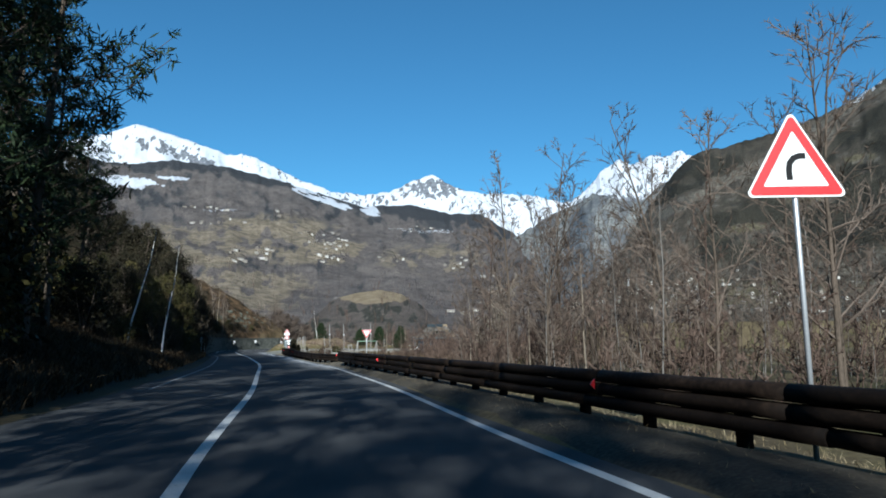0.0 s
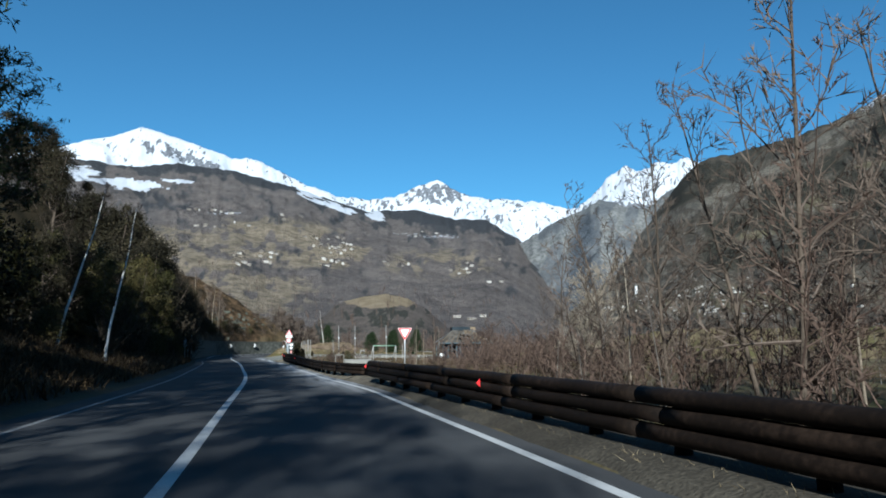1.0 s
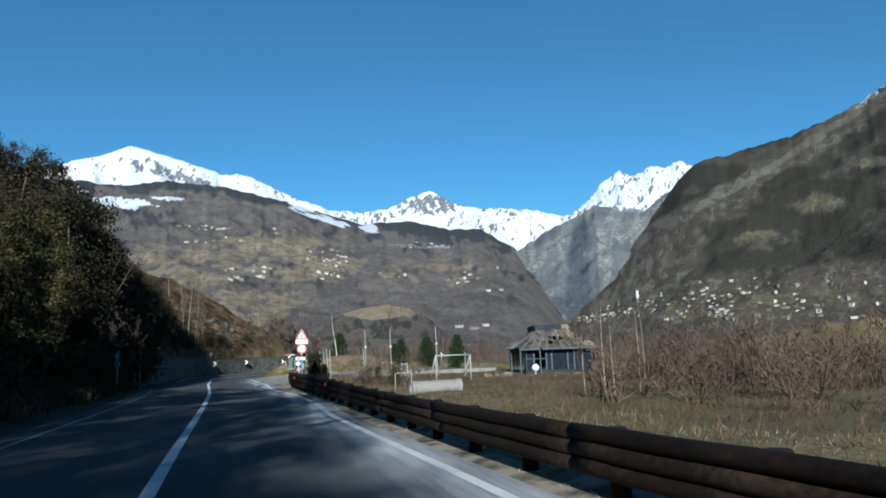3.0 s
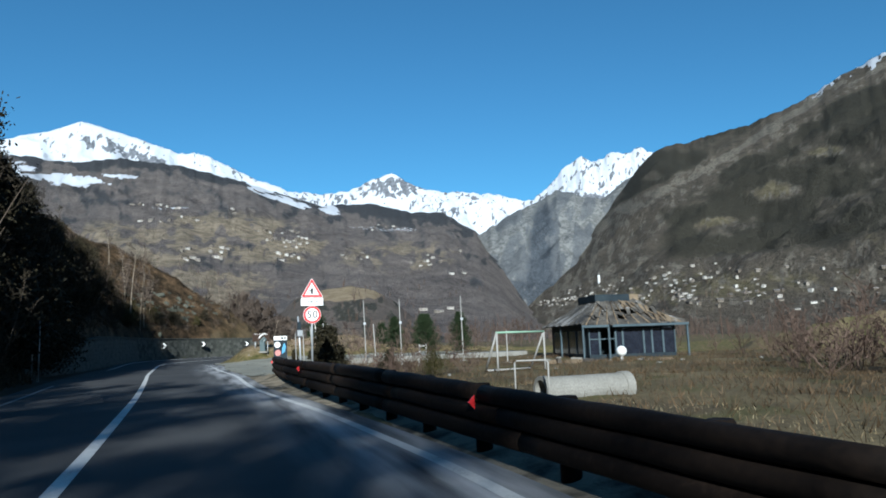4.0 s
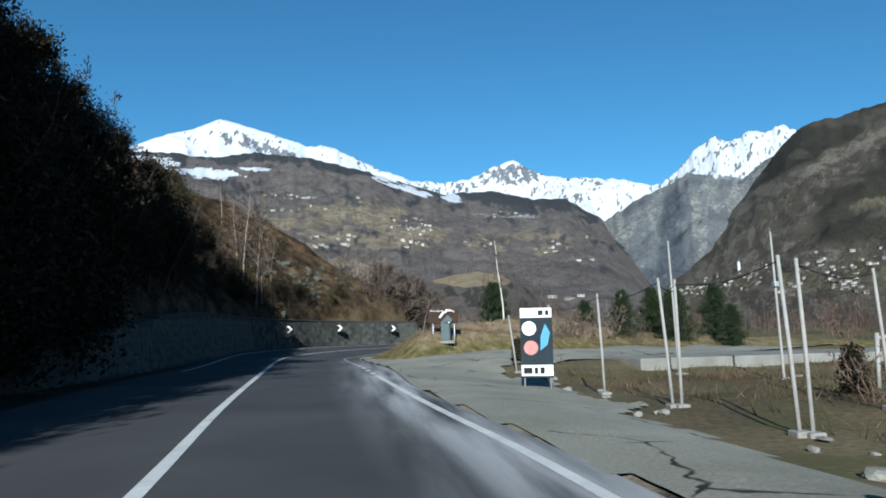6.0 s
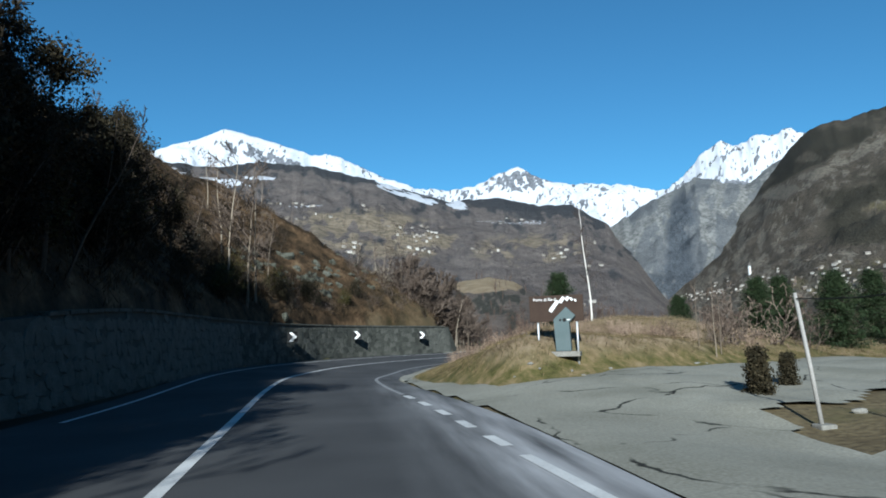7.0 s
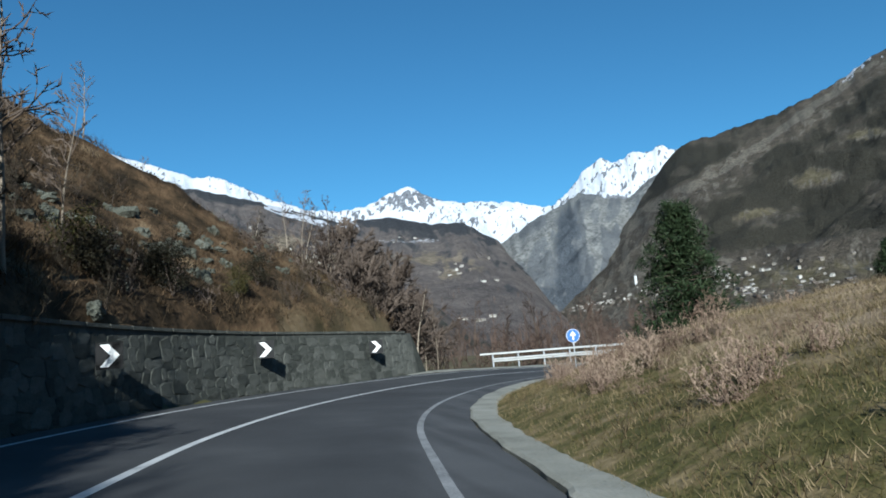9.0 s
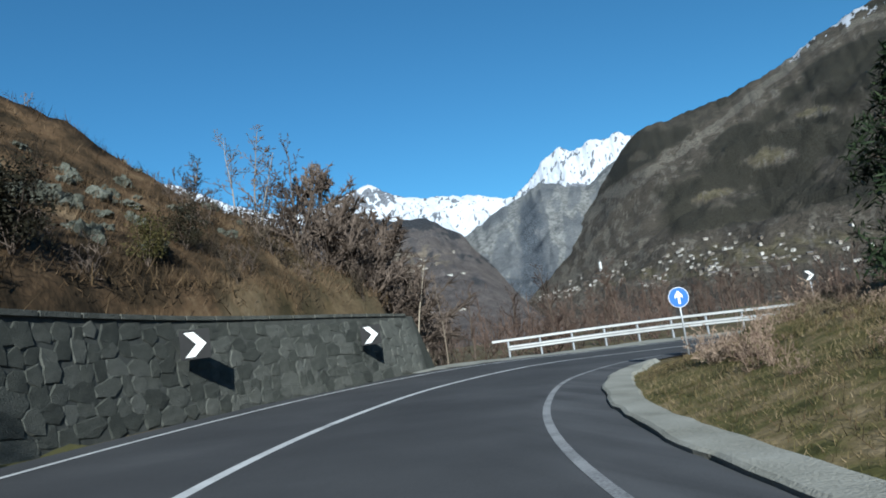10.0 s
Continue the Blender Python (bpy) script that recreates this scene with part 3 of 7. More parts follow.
# ---- ground, road, markings ----
def ground_material():
    m = surface("valley_ground", [(0.25, (0.045, 0.036, 0.022)), (0.42, (0.11, 0.085, 0.05)), (0.58, (0.2, 0.16, 0.09)), (0.8, (0.32, 0.27, 0.16))], 0.16, 7, bump=0.5, height=0.06, mixin=0.45)
    n, l = m.node_tree.nodes, m.node_tree.links
    b = n["Principled BSDF"]
    base = b.inputs["Base Color"].links[0].from_socket
    tc = n.new("ShaderNodeTexCoord")
    q = n.new("ShaderNodeTexNoise"); q.inputs["Scale"].default_value = 0.4; q.inputs["Detail"].default_value = 8
    l.new(tc.outputs["Object"], q.inputs["Vector"])
    r = n.new("ShaderNodeMapRange"); r.inputs[1].default_value = 0.5; r.inputs[2].default_value = 0.68
    l.new(q.outputs["Fac"], r.inputs[0])
    mx = n.new("ShaderNodeMix"); mx.data_type = "RGBA"; mx.inputs[7].default_value = (0.075, 0.07, 0.03, 1)
    l.new(r.outputs[0], mx.inputs[0]); l.new(base, mx.inputs[6])
    # leaf litter and ivy where the wood stands, darkened to carry its deep shade
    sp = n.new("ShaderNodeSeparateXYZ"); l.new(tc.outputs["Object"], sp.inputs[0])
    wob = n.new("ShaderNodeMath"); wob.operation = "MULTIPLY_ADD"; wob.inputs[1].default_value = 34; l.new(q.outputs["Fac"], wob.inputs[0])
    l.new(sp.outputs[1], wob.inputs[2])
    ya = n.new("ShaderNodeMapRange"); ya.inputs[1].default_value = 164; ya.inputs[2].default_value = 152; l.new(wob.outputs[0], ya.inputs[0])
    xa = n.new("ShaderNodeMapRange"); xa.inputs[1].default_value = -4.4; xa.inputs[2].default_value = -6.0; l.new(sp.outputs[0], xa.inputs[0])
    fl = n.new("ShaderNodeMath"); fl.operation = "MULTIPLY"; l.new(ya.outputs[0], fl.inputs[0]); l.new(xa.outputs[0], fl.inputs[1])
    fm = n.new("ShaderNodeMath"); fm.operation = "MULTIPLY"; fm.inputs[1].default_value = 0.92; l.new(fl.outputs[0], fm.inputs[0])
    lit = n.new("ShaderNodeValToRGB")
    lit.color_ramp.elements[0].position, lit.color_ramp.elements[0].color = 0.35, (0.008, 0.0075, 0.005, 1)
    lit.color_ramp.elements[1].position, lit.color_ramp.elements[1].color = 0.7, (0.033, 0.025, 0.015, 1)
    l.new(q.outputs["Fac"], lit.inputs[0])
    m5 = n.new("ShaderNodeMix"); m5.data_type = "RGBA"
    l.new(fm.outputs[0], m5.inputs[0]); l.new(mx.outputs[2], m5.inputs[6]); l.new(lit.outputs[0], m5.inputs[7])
    # heath and bracken on the hillside
    def zone(axis_out, a, c):
        q = n.new("ShaderNodeMapRange"); q.inputs[1].default_value = a; q.inputs[2].default_value = c; l.new(axis_out, q.inputs[0])
        return q.outputs[0]

    def times(a, c):
        q = n.new("ShaderNodeMath"); q.operation = "MULTIPLY"; l.new(a, q.inputs[0]); l.new(c, q.inputs[1])
        return q.outputs[0]

    def patches(scale, stops):
        q = n.new("ShaderNodeTexNoise"); q.inputs["Scale"].default_value = scale; q.inputs["Detail"].default_value = 9; q.inputs["Roughness"].default_value = 0.68
        l.new(tc.outputs["Object"], q.inputs["Vector"])
        r = n.new("ShaderNodeValToRGB")
        while len(r.color_ramp.elements) < len(stops):
            r.color_ramp.elements.new(0.5)
        for e, (p, c) in zip(r.color_ramp.elements, stops):
            e.position, e.color = p, (*c, 1)
        l.new(q.outputs["Fac"], r.inputs[0])
        return r.outputs[0]

    def over(f, low, high):
        q = n.new("ShaderNodeMix"); q.data_type = "RGBA"; l.new(f, q.inputs[0]); l.new(low, q.inputs[6]); l.new(high, q.inputs[7])
        return q.outputs[2]

    heath = patches(0.55, ((0.36, (0.014, 0.011, 0.007)), (0.47, (0.045, 0.031, 0.018)), (0.56, (0.085, 0.054, 0.03)), (0.68, (0.16, 0.115, 0.068))))
    turf = patches(1.5, ((0.34, (0.045, 0.044, 0.015)), (0.46, (0.085, 0.078, 0.028)), (0.56, (0.15, 0.115, 0.055)), (0.7, (0.23, 0.175, 0.1))))
    straw = patches(1.8, ((0.36, (0.1, 0.07, 0.045)), (0.5, (0.21, 0.155, 0.1)), (0.66, (0.31, 0.24, 0.165))))
    hillside = times(zone(sp.outputs[1], 112, 126), times(zone(sp.outputs[2], 1.2, 2.6), zone(sp.outputs[0], 8.0, -2.0)))
    mound = times(zone(sp.outputs[0], -2.2, -1.2), times(zone(sp.outputs[1], 127, 129), zone(sp.outputs[1], 174, 168)))
    lifted = n.new("ShaderNodeMath"); lifted.operation = "MULTIPLY_ADD"; lifted.inputs[1].default_value = 1.6; l.new(q.outputs["Fac"], lifted.inputs[0]); l.new(sp.outputs[2], lifted.inputs[2])
    high = times(mound, zone(lifted.outputs[0], 1.45, 2.2))
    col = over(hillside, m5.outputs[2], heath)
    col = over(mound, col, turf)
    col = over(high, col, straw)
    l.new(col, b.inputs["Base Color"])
    return m


GROUND = ground_material()


def axis(fine_lo, fine_hi, step, lo, hi, grow=1.12):
    a = list(np.arange(fine_lo, fine_hi, step))
    s, v = step, a[-1]
    while v < hi:
        s *= grow; v += s; a.append(v)
    s, v = step, a[0]
    while v > lo:
        s *= grow; v -= s; a.insert(0, v)
    return np.array(a)


def grid_faces(nu, nv):
    i = np.arange(nu * nv).reshape(nv, nu)
    return np.stack([i[:-1, :-1], i[:-1, 1:], i[1:, 1:], i[1:, :-1]], -1).reshape(-1, 4).tolist()


gx, gy = axis(-30, 34, 0.6, -4600, 4600), axis(-14, 205, 0.8, -3000, 4600)
GX, GY = np.meshgrid(gx, gy)
GZ = ground_z(GX, GY)
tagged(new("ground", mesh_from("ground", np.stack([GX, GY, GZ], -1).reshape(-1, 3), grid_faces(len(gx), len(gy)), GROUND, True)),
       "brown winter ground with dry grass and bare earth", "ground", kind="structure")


def strip(name, s0, s1, offsets, lift, material, uv=False, step=1):
    """A sheet along the road between stations; offsets(s) gives distances to the left, in order."""
    st = np.arange(s0, s1 + 0.01, step)
    rows, lanes = [], []
    for s in st:
        i = min(s, len(CENTRE) - 1.001)
        k, u = int(i), i - int(i)
        c, nrm = CENTRE[k] * (1 - u) + CENTRE[k + 1] * u, LEFTWARD[k] * (1 - u) + LEFTWARD[k + 1] * u
        off = offsets(s)
        for d in off:
            rows.append((c[0] + nrm[0] * d, c[1] + nrm[1] * d, float(road_z(s, d)) + lift))
            lanes.append(((d - off[0]) / (off[-1] - off[0]), s / 300))
    w = len(offsets(st[0]))
    me = mesh_from(name, rows, grid_faces(w, len(st)), material, True)
    if uv:
        layer = me.uv_layers.new(name="lane")
        idx = np.zeros(len(me.loops), int)
        me.loops.foreach_get("vertex_index", idx)
        layer.data.foreach_set("uv", np.array(lanes)[idx].ravel())
    return new(name, me)


def shoulder(s):
    return right_edge(s) + 0.45 + 0.5 * float(smooth(CURVE_AT - 22, CURVE_AT - 10, s)) + 0.22 * float(smooth(CURVE_AT + 4, CURVE_AT + 18, s))


END = len(CENTRE) - 2
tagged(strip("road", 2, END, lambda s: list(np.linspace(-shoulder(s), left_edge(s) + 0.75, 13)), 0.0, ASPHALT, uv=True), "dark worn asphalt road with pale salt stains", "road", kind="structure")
markings = thing("road_markings", (0, 0, 0), "white painted road lines, worn and dusty", "road marking", kind="structure")
under(strip("centre_line", 2, END, lambda s: [-0.085, 0.085], 0.006, PAINT), markings)
S_DASH0, S_DASH1 = CURVE_AT - 15, CURVE_AT - 4.2
under(strip("edge_line", 2, S_DASH0, lambda s: [-right_edge(s) - 0.08, -right_edge(s) + 0.08], 0.006, PAINT), markings)
under(strip("edge_line", S_DASH1, END, lambda s: [-right_edge(s) - 0.07, -right_edge(s) + 0.07], 0.006, WORNSHADEPAINT), markings)
q = S_DASH0 + 0.8
while q < S_DASH1 - 1.0:
    under(strip("dash", q, q + 1.05, lambda s: [-right_edge(s) - 0.09, -right_edge(s) + 0.09], 0.006, PAINT, step=0.35), markings)
    q += 2.1
# Left line in greyer paint: the wood's shade over it put into the colour.
under(strip("edge_line", 84, CURVE_AT - 34, lambda s: [left_edge(s) - 0.06, left_edge(s) + 0.06], 0.006, WORNSHADEPAINT), markings)
under(strip("edge_line", CURVE_AT - 8, END, lambda s: [left_edge(s) - 0.06, left_edge(s) + 0.06], 0.006, PAINT), markings)
# dirt verge before the log barrier
def verge_mesh():
    st = np.arange(40, 172, 0.5)
    flat = []
    for s in st:
        k = int(s)
        c, nrm = CENTRE[k] * (1 - s + k) + CENTRE[k + 1] * (s - k), LEFTWARD[k]
        o = float(shoulder(s))
        for q in (o - 0.12, o + 0.15, o + 0.5, o + 0.9, o + 1.4, o + 2.2):
            w = (float(vnoise(s * 0.9, q * 2, 5)) - 0.5) * 0.3
            flat.append((c[0] - nrm[0] * (q + w), c[1] - nrm[1] * (q + w), float(road_z(s, -q)) - 0.06, 0.03 - (0.05 if q < o else 0) - (0.14 if q > o + 2 else 0)))
    flat = np.array(flat)
    rows = np.stack([flat[:, 0], flat[:, 1], np.maximum(ground_z(flat[:, 0], flat[:, 1]), flat[:, 2]) + flat[:, 3]], 1)
    return mesh_from("dirt_verge", rows, grid_faces(6, len(st)), DIRT, True)


tagged(new("dirt_verge", verge_mesh()), "gritty brown dirt verge below the barrier", "verge", kind="structure")
# raised pale strip between the road and the mound
S_K0, S_K1 = CURVE_AT + 3, CURVE_AT + 46


def kerb_offsets(s):
    w = 0.6 * float(smooth(S_K0 - 1, S_K0 + 6, s)) * float(smooth(S_K1, S_K1 - 6, s)) + 0.05
    o = shoulder(s)
    return [-o - w - 0.25, -o - w, -o - 0.06, -o, -o + 0.001]


def kerb_mesh():
    st = np.arange(S_K0, S_K1, 0.5)
    rows = []
    for s in st:
        k = int(s)
        c, nrm = CENTRE[k] * (1 - s + k) + CENTRE[k + 1] * (s - k), LEFTWARD[k]
        for d, lift in zip(kerb_offsets(s), (-0.15, 0.07, 0.08, 0.05, -0.05)):
            w = (vnoise(s * 1.3, d * 2, 8) - 0.5) * 0.12
            rows.append((c[0] + nrm[0] * (d + w), c[1] + nrm[1] * (d + w), float(road_z(s, d)) + lift + (vnoise(s * 2, d, 4) - 0.5) * 0.02))
    return mesh_from("pavement", rows, grid_faces(5, len(st)), KERB)


tagged(new("pavement", kerb_mesh()), "pale crumbling gravel and concrete strip edging the grass mound", "pavement", kind="structure")


def apron():
    """Gravel lay-by and side turning beside the road."""
    xs, ys = np.concatenate([np.arange(-6, 14, 0.25), np.arange(14, 70, 1.0)]), np.arange(96, 150, 0.25)
    X, Y = np.meshgrid(xs, ys)
    s, d = lateral(X.ravel(), Y.ravel())
    d, s = d.reshape(X.shape), s.reshape(X.shape)
    Z = ground_z(X, Y) + 0.055 + 0.015 * smooth(0.6, 1.6, -d - right_edge(s))
    t, inside = edge_distance(MOUND, X.ravel(), Y.ravel(), True)
    t, inside = t.reshape(X.shape), inside.reshape(X.shape)
    Z = Z - np.where(inside, 3.15 * (1 - np.exp(-t / 11)) + 0.8 * smooth(0, 1.5, t) * (1 - 0.7 * smooth(3, 9, t)) * smooth(138, 132, Y) + 0.05 * np.clip(t, 0, 1), 0)
    wob = (fbm(X * 0.5, Y * 0.5, 3, 31) - 0.5) * 1.6
    fence = 2.6 + smooth(100, 112, Y) * 1.6 + wob
    turning = (Y > 122.5 + wob + 0.30 * np.clip(X - 4, 0, 80)) & (X > 2)
    ok = (d < -right_edge(s) - 0.38 - 0.5 * smooth(CURVE_AT - 22, CURVE_AT - 10, s)) & (~inside | (t < 1.0)) & ((X < fence) | turning) & (Y > 99 + wob * 2) & (Y < 141 + 0.3 * np.clip(X - 4, 0, 80))
    faces = [f for f in grid_faces(len(xs), len(ys)) if ok.ravel()[f].all()]
    Z = Z + (fbm(X * 1.2, Y * 1.2, 3, 33) - 0.5) * 0.02
    me = mesh_from("gravel_lay_by", np.stack([X, Y, Z], -1).reshape(-1, 3), faces, GRAVEL, True)
    bm = bmesh.new(); bm.from_mesh(me)
    bmesh.ops.delete(bm, geom=[v for v in bm.verts if not v.link_faces], context="VERTS")
    bm.to_mesh(me); bm.free()
    return me


tagged(new("gravel_lay_by", apron()), "pale grey gravel lay-by and side turning", "gravel", kind="structure")
xs, ys = np.meshgrid(np.arange(5.5, 40, 1.0), np.arange(168, 205, 1.0))
_s, _d = lateral(xs.ravel(), ys.ravel())
_rail = np.interp(xs.ravel(), [5, 14.4, 20, 25, 29, 33, 40], [186, 190.0, 188, 184.8, 181.5, 177, 168])
_ok = (_d > 3.6) & (ys.ravel() < _rail + 0.8)
_f = [f for f in grid_faces(xs.shape[1], xs.shape[0]) if _ok[f].all()]
tagged(new("outer_verge", mesh_from("outer_verge", np.stack([xs.ravel(), ys.ravel(), ground_z(xs.ravel(), ys.ravel()) + 0.04], -1), _f, KERB, True)), "pale dusty verge inside the crash barrier", "verge", kind="structure")


# ---- mountains ----
EYE = (0.0, 39.0, 1.35)
# Range, cliff and slope forest tones lean blue-grey: distance haze put into base colour.
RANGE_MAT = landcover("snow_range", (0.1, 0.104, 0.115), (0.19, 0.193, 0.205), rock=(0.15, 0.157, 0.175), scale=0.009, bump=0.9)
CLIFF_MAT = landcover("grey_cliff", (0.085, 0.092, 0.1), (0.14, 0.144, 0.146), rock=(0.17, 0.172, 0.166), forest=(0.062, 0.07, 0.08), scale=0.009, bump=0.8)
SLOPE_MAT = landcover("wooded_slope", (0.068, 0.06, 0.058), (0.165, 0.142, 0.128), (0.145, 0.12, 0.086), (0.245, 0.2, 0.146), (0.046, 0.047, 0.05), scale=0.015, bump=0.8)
RIGHT_MAT = landcover("rocky_wooded_mountain", (0.052, 0.046, 0.037), (0.128, 0.108, 0.085), (0.105, 0.092, 0.055), (0.165, 0.14, 0.092), (0.043, 0.04, 0.031), (0.16, 0.142, 0.115), scale=0.018, bump=1.0)
KNOLL_MAT = landcover("meadow_knoll", (0.06, 0.05, 0.044), (0.125, 0.104, 0.087), (0.18, 0.137, 0.085), (0.24, 0.19, 0.125), (0.034, 0.034, 0.027), scale=0.03, bump=0.4)


def blob(B, E, b, e, wb, we, tilt=0.0):
    """1 in the middle of a patch on a mountainside, 0 at its rim."""
    return 1 - ((B - b) / wb) ** 2 - ((E - e - tilt * (B - b)) / we) ** 2


def range_cover(B, E, depth, v):
    """Snow with rock ribs on the steep faces."""
    ribs = 0.5 * fbm(B * 3.4 + 1.6 * E, E * 2.6, 5, 70) + 0.5 * fbm(B * 5.5 - 2.2 * E, E * 3.0, 4, 71, True)
    rocky = 0.5 * np.clip(blob(B, E, -6.6, 14.75, 4.6, 0.55, -0.25), 0, 1) + 0.6 * np.clip(blob(B, E, 13.6, 12.7, 3.0, 0.95), 0, 1) ** 0.5 + 0.3 * np.clip(blob(B, E, 8.5, 12.0, 3, 0.9), 0, 1) + 0.18 * np.clip(blob(B, E, 19, 11, 5, 1.2), 0, 1)
    rock = smooth(0.58, 0.84, ribs + 0.36 * rocky)
    return 1 - rock, 0 * B, 0 * B, rock


def peak_cover(B, E, depth, v):
    """Rock ribs and gullies of snow, bare at the foot."""
    ribs = 0.5 * fbm(B * 3.0 + 1.5 * E, E * 2.2 - 0.5 * B, 5, 74, True) + 0.5 * fbm(B * 4.5 - 2.0 * E, E * 2.5, 4, 76)
    line = np.interp(B, [20, 24, 27, 29, 31.5, 34, 37], [8.4, 9.9, 10.8, 11.3, 10.9, 11.6, 12.0])
    snow = smooth(-0.5, 0.7, E - line + (fbm(B * 1.4, E * 1.4, 4, 75) - 0.5) * 1.6) * (1 - 0.85 * smooth(0.54, 0.76, ribs))
    return snow, 0 * B, 0 * B, 1 - snow


def cliff_cover(B, E, depth, v):
    ribs = fbm(B * 0.9 - 0.25 * E, E * 0.5, 5, 77, True)
    rock = smooth(0.5, 0.72, ribs) * 0.8
    woods = 0.8 * smooth(3.5, 0.5, E - 3.2) + 0.9 * np.clip(blob(B, E, 25.8, 8.0, 1.7, 4.0, 0.9), 0, 1)
    return 0 * B, 0 * B, np.clip(woods, 0, 1) * smooth(0.4, 0.6, fbm(B * 1.2, E, 4, 78) + 0.2), rock


def left_cover(B, E, depth, v):
    """Dark forest under the crest, terraced meadows half-way, snow on the highest pastures."""
    n1, n2 = fbm(B * 0.55, E * 0.9, 5, 81), fbm(B * 1.6, E * 3.4, 4, 82)
    w = np.interp(B, [-40, -17, -12, -7, 0, 4, 8, 12, 17, 21], [1.4, 1.0, 0.6, 0.85, 0.7, 0.45, 0.7, 1.1, 1.2, 0.4])
    belt = smooth(0.4, -0.4, depth - w + (fbm(B * 1.3 + 0.6 * E, E * 1.6, 5, 88) - 0.5) * 3.0)
    gully = fbm(B * 1.1 + 1.6 * (n1 - 0.5) + 0.35 * E, E * 0.7, 5, 83, True)
    forest = np.maximum(belt, 0.5 * smooth(0.66, 0.85, gully) * smooth(3.0, 6.0, E) + 0.4 * smooth(0.5, 0.7, n1))
    where = np.maximum.reduce([blob(B, E, 2.0, 8.5, 7.5, 2.3, -0.12), blob(B, E, -7, 7, 6, 3.0), 0.8 * blob(B, E, -3, 4.5, 8, 2.6), 0.55 * blob(B, E, 14, 7, 6, 1.6), 0.5 * blob(B, E, -20, 8, 9, 4)])
    field = np.clip(where, 0, 1) ** 0.5 * smooth(0.40, 0.58, 0.45 * n2 + 0.55 * fbm(B * 0.7, E * 1.6, 4, 84) + 0.04)
    streak = fbm(B * 0.7, (E + 0.36 * B) * 3.0, 4, 85)
    terrace = fbm(B * 0.9, E * 5.0, 4, 86)
    snow = np.maximum.reduce([smooth(0.1, 0.4, blob(B, E, -11.4, 12.55, 3.2, 0.5) + (terrace - 0.5) * 2.2), smooth(0.1, 0.3, blob(B, E, -7.2, 13.05, 1.6, 0.16) + (terrace - 0.5)),
                              smooth(0.1, 0.3, blob(B, E, -15.5, 13.2, 2.4, 0.4) + (terrace - 0.5) * 3),
                              smooth(0.5, 0.58, streak) * smooth(0.0, 0.4, blob(B, E, 5.4, 11.9, 4.6, 0.75, -0.3)),
                              0.45 * smooth(0.2, 0.5, blob(B, E, -3.4, 10.8, 2.6, 0.2) + (terrace - 0.5) * 3.6), 0.4 * smooth(0.2, 0.5, blob(B, E, 13, 9.3, 3.0, 0.25, -0.04) + (terrace - 0.5) * 3.6)])
    return snow, field, forest * (1 - 0.6 * field), 0 * B


def right_cover(B, E, depth, v):
    """Dark forest, a pale stony rib that runs aslant, brown woods at the foot and fields round the village."""
    n1 = fbm(B * 0.6, E * 0.9, 5, 91)
    rib = E - np.interp(B, [22, 27, 31.5, 38, 43.3, 50], [2.0, 6.0, 9.4, 12.0, 14.8, 17.6]) - (n1 - 0.5) * 1.0
    wide = np.interp(B, [25, 32, 38, 44], [1.1, 0.55, 0.3, 0.36])
    ribs = fbm(B * 1.3 - 0.5 * E, E * 0.4 + 0.3 * B, 5, 92, True)
    rock = np.maximum(0.95 * smooth(1.25, 0.4, np.abs(rib) / wide) * smooth(0.3, 0.55, fbm(B * 1.1, E * 1.5, 4, 93) + 0.1), 0.75 * smooth(0.66, 0.8, ribs) * smooth(36, 30, B))
    rock = np.maximum(rock, 0.75 * smooth(0.62, 0.82, fbm(B * 1.5 + 0.5 * E, E * 2.2, 5, 94, True)) * smooth(0.5, 1.6, depth))
    forest = np.maximum(smooth(0.3, 1.0, rib) * smooth(29, 33, B), smooth(-0.5, -1.4, rib) * smooth(33, 37, B) * smooth(4.8, 6.6, E)) * (0.45 + 0.5 * smooth(0.34, 0.56, n1 + 0.03))
    field = np.maximum.reduce([blob(B, E, 43.4, 10.2, 2.4, 0.8), blob(B, E, 39.0, 8.3, 2.0, 0.45, 0.1), blob(B, E, 47, 12.6, 1.4, 0.5), 0.75 * blob(B, E, 38, 3.4, 12, 1.6), 0.5 * blob(B, E, 52, 6, 5, 2)])
    field = np.clip(field + (fbm(B * 1.2, E * 3, 4, 95) - 0.5) * 1.5, 0, 1) * (field > -0.3)
    snow = 0.9 * smooth(15.6, 17.4, E) * smooth(0.52, 0.62, fbm(B * 1.8, E * 2.2, 4, 96)) * smooth(1.3, 0.2, depth)
    return snow, field * 0.9, forest * (1 - 0.9 * np.clip(field * 1.5, 0, 1)), rock


def knoll_cover(B, E, depth, v):
    field = smooth(-0.2, 0.3, blob(B, E, 9.3, 4.15, 3.6, 0.75) + (fbm(B * 1.3, E * 3, 4, 97) - 0.5) * 1.3)
    return 0 * B, field, 0.7 * smooth(0.52, 0.62, fbm(B * 1.5, E * 2, 4, 98)) * (1 - field), 0 * B


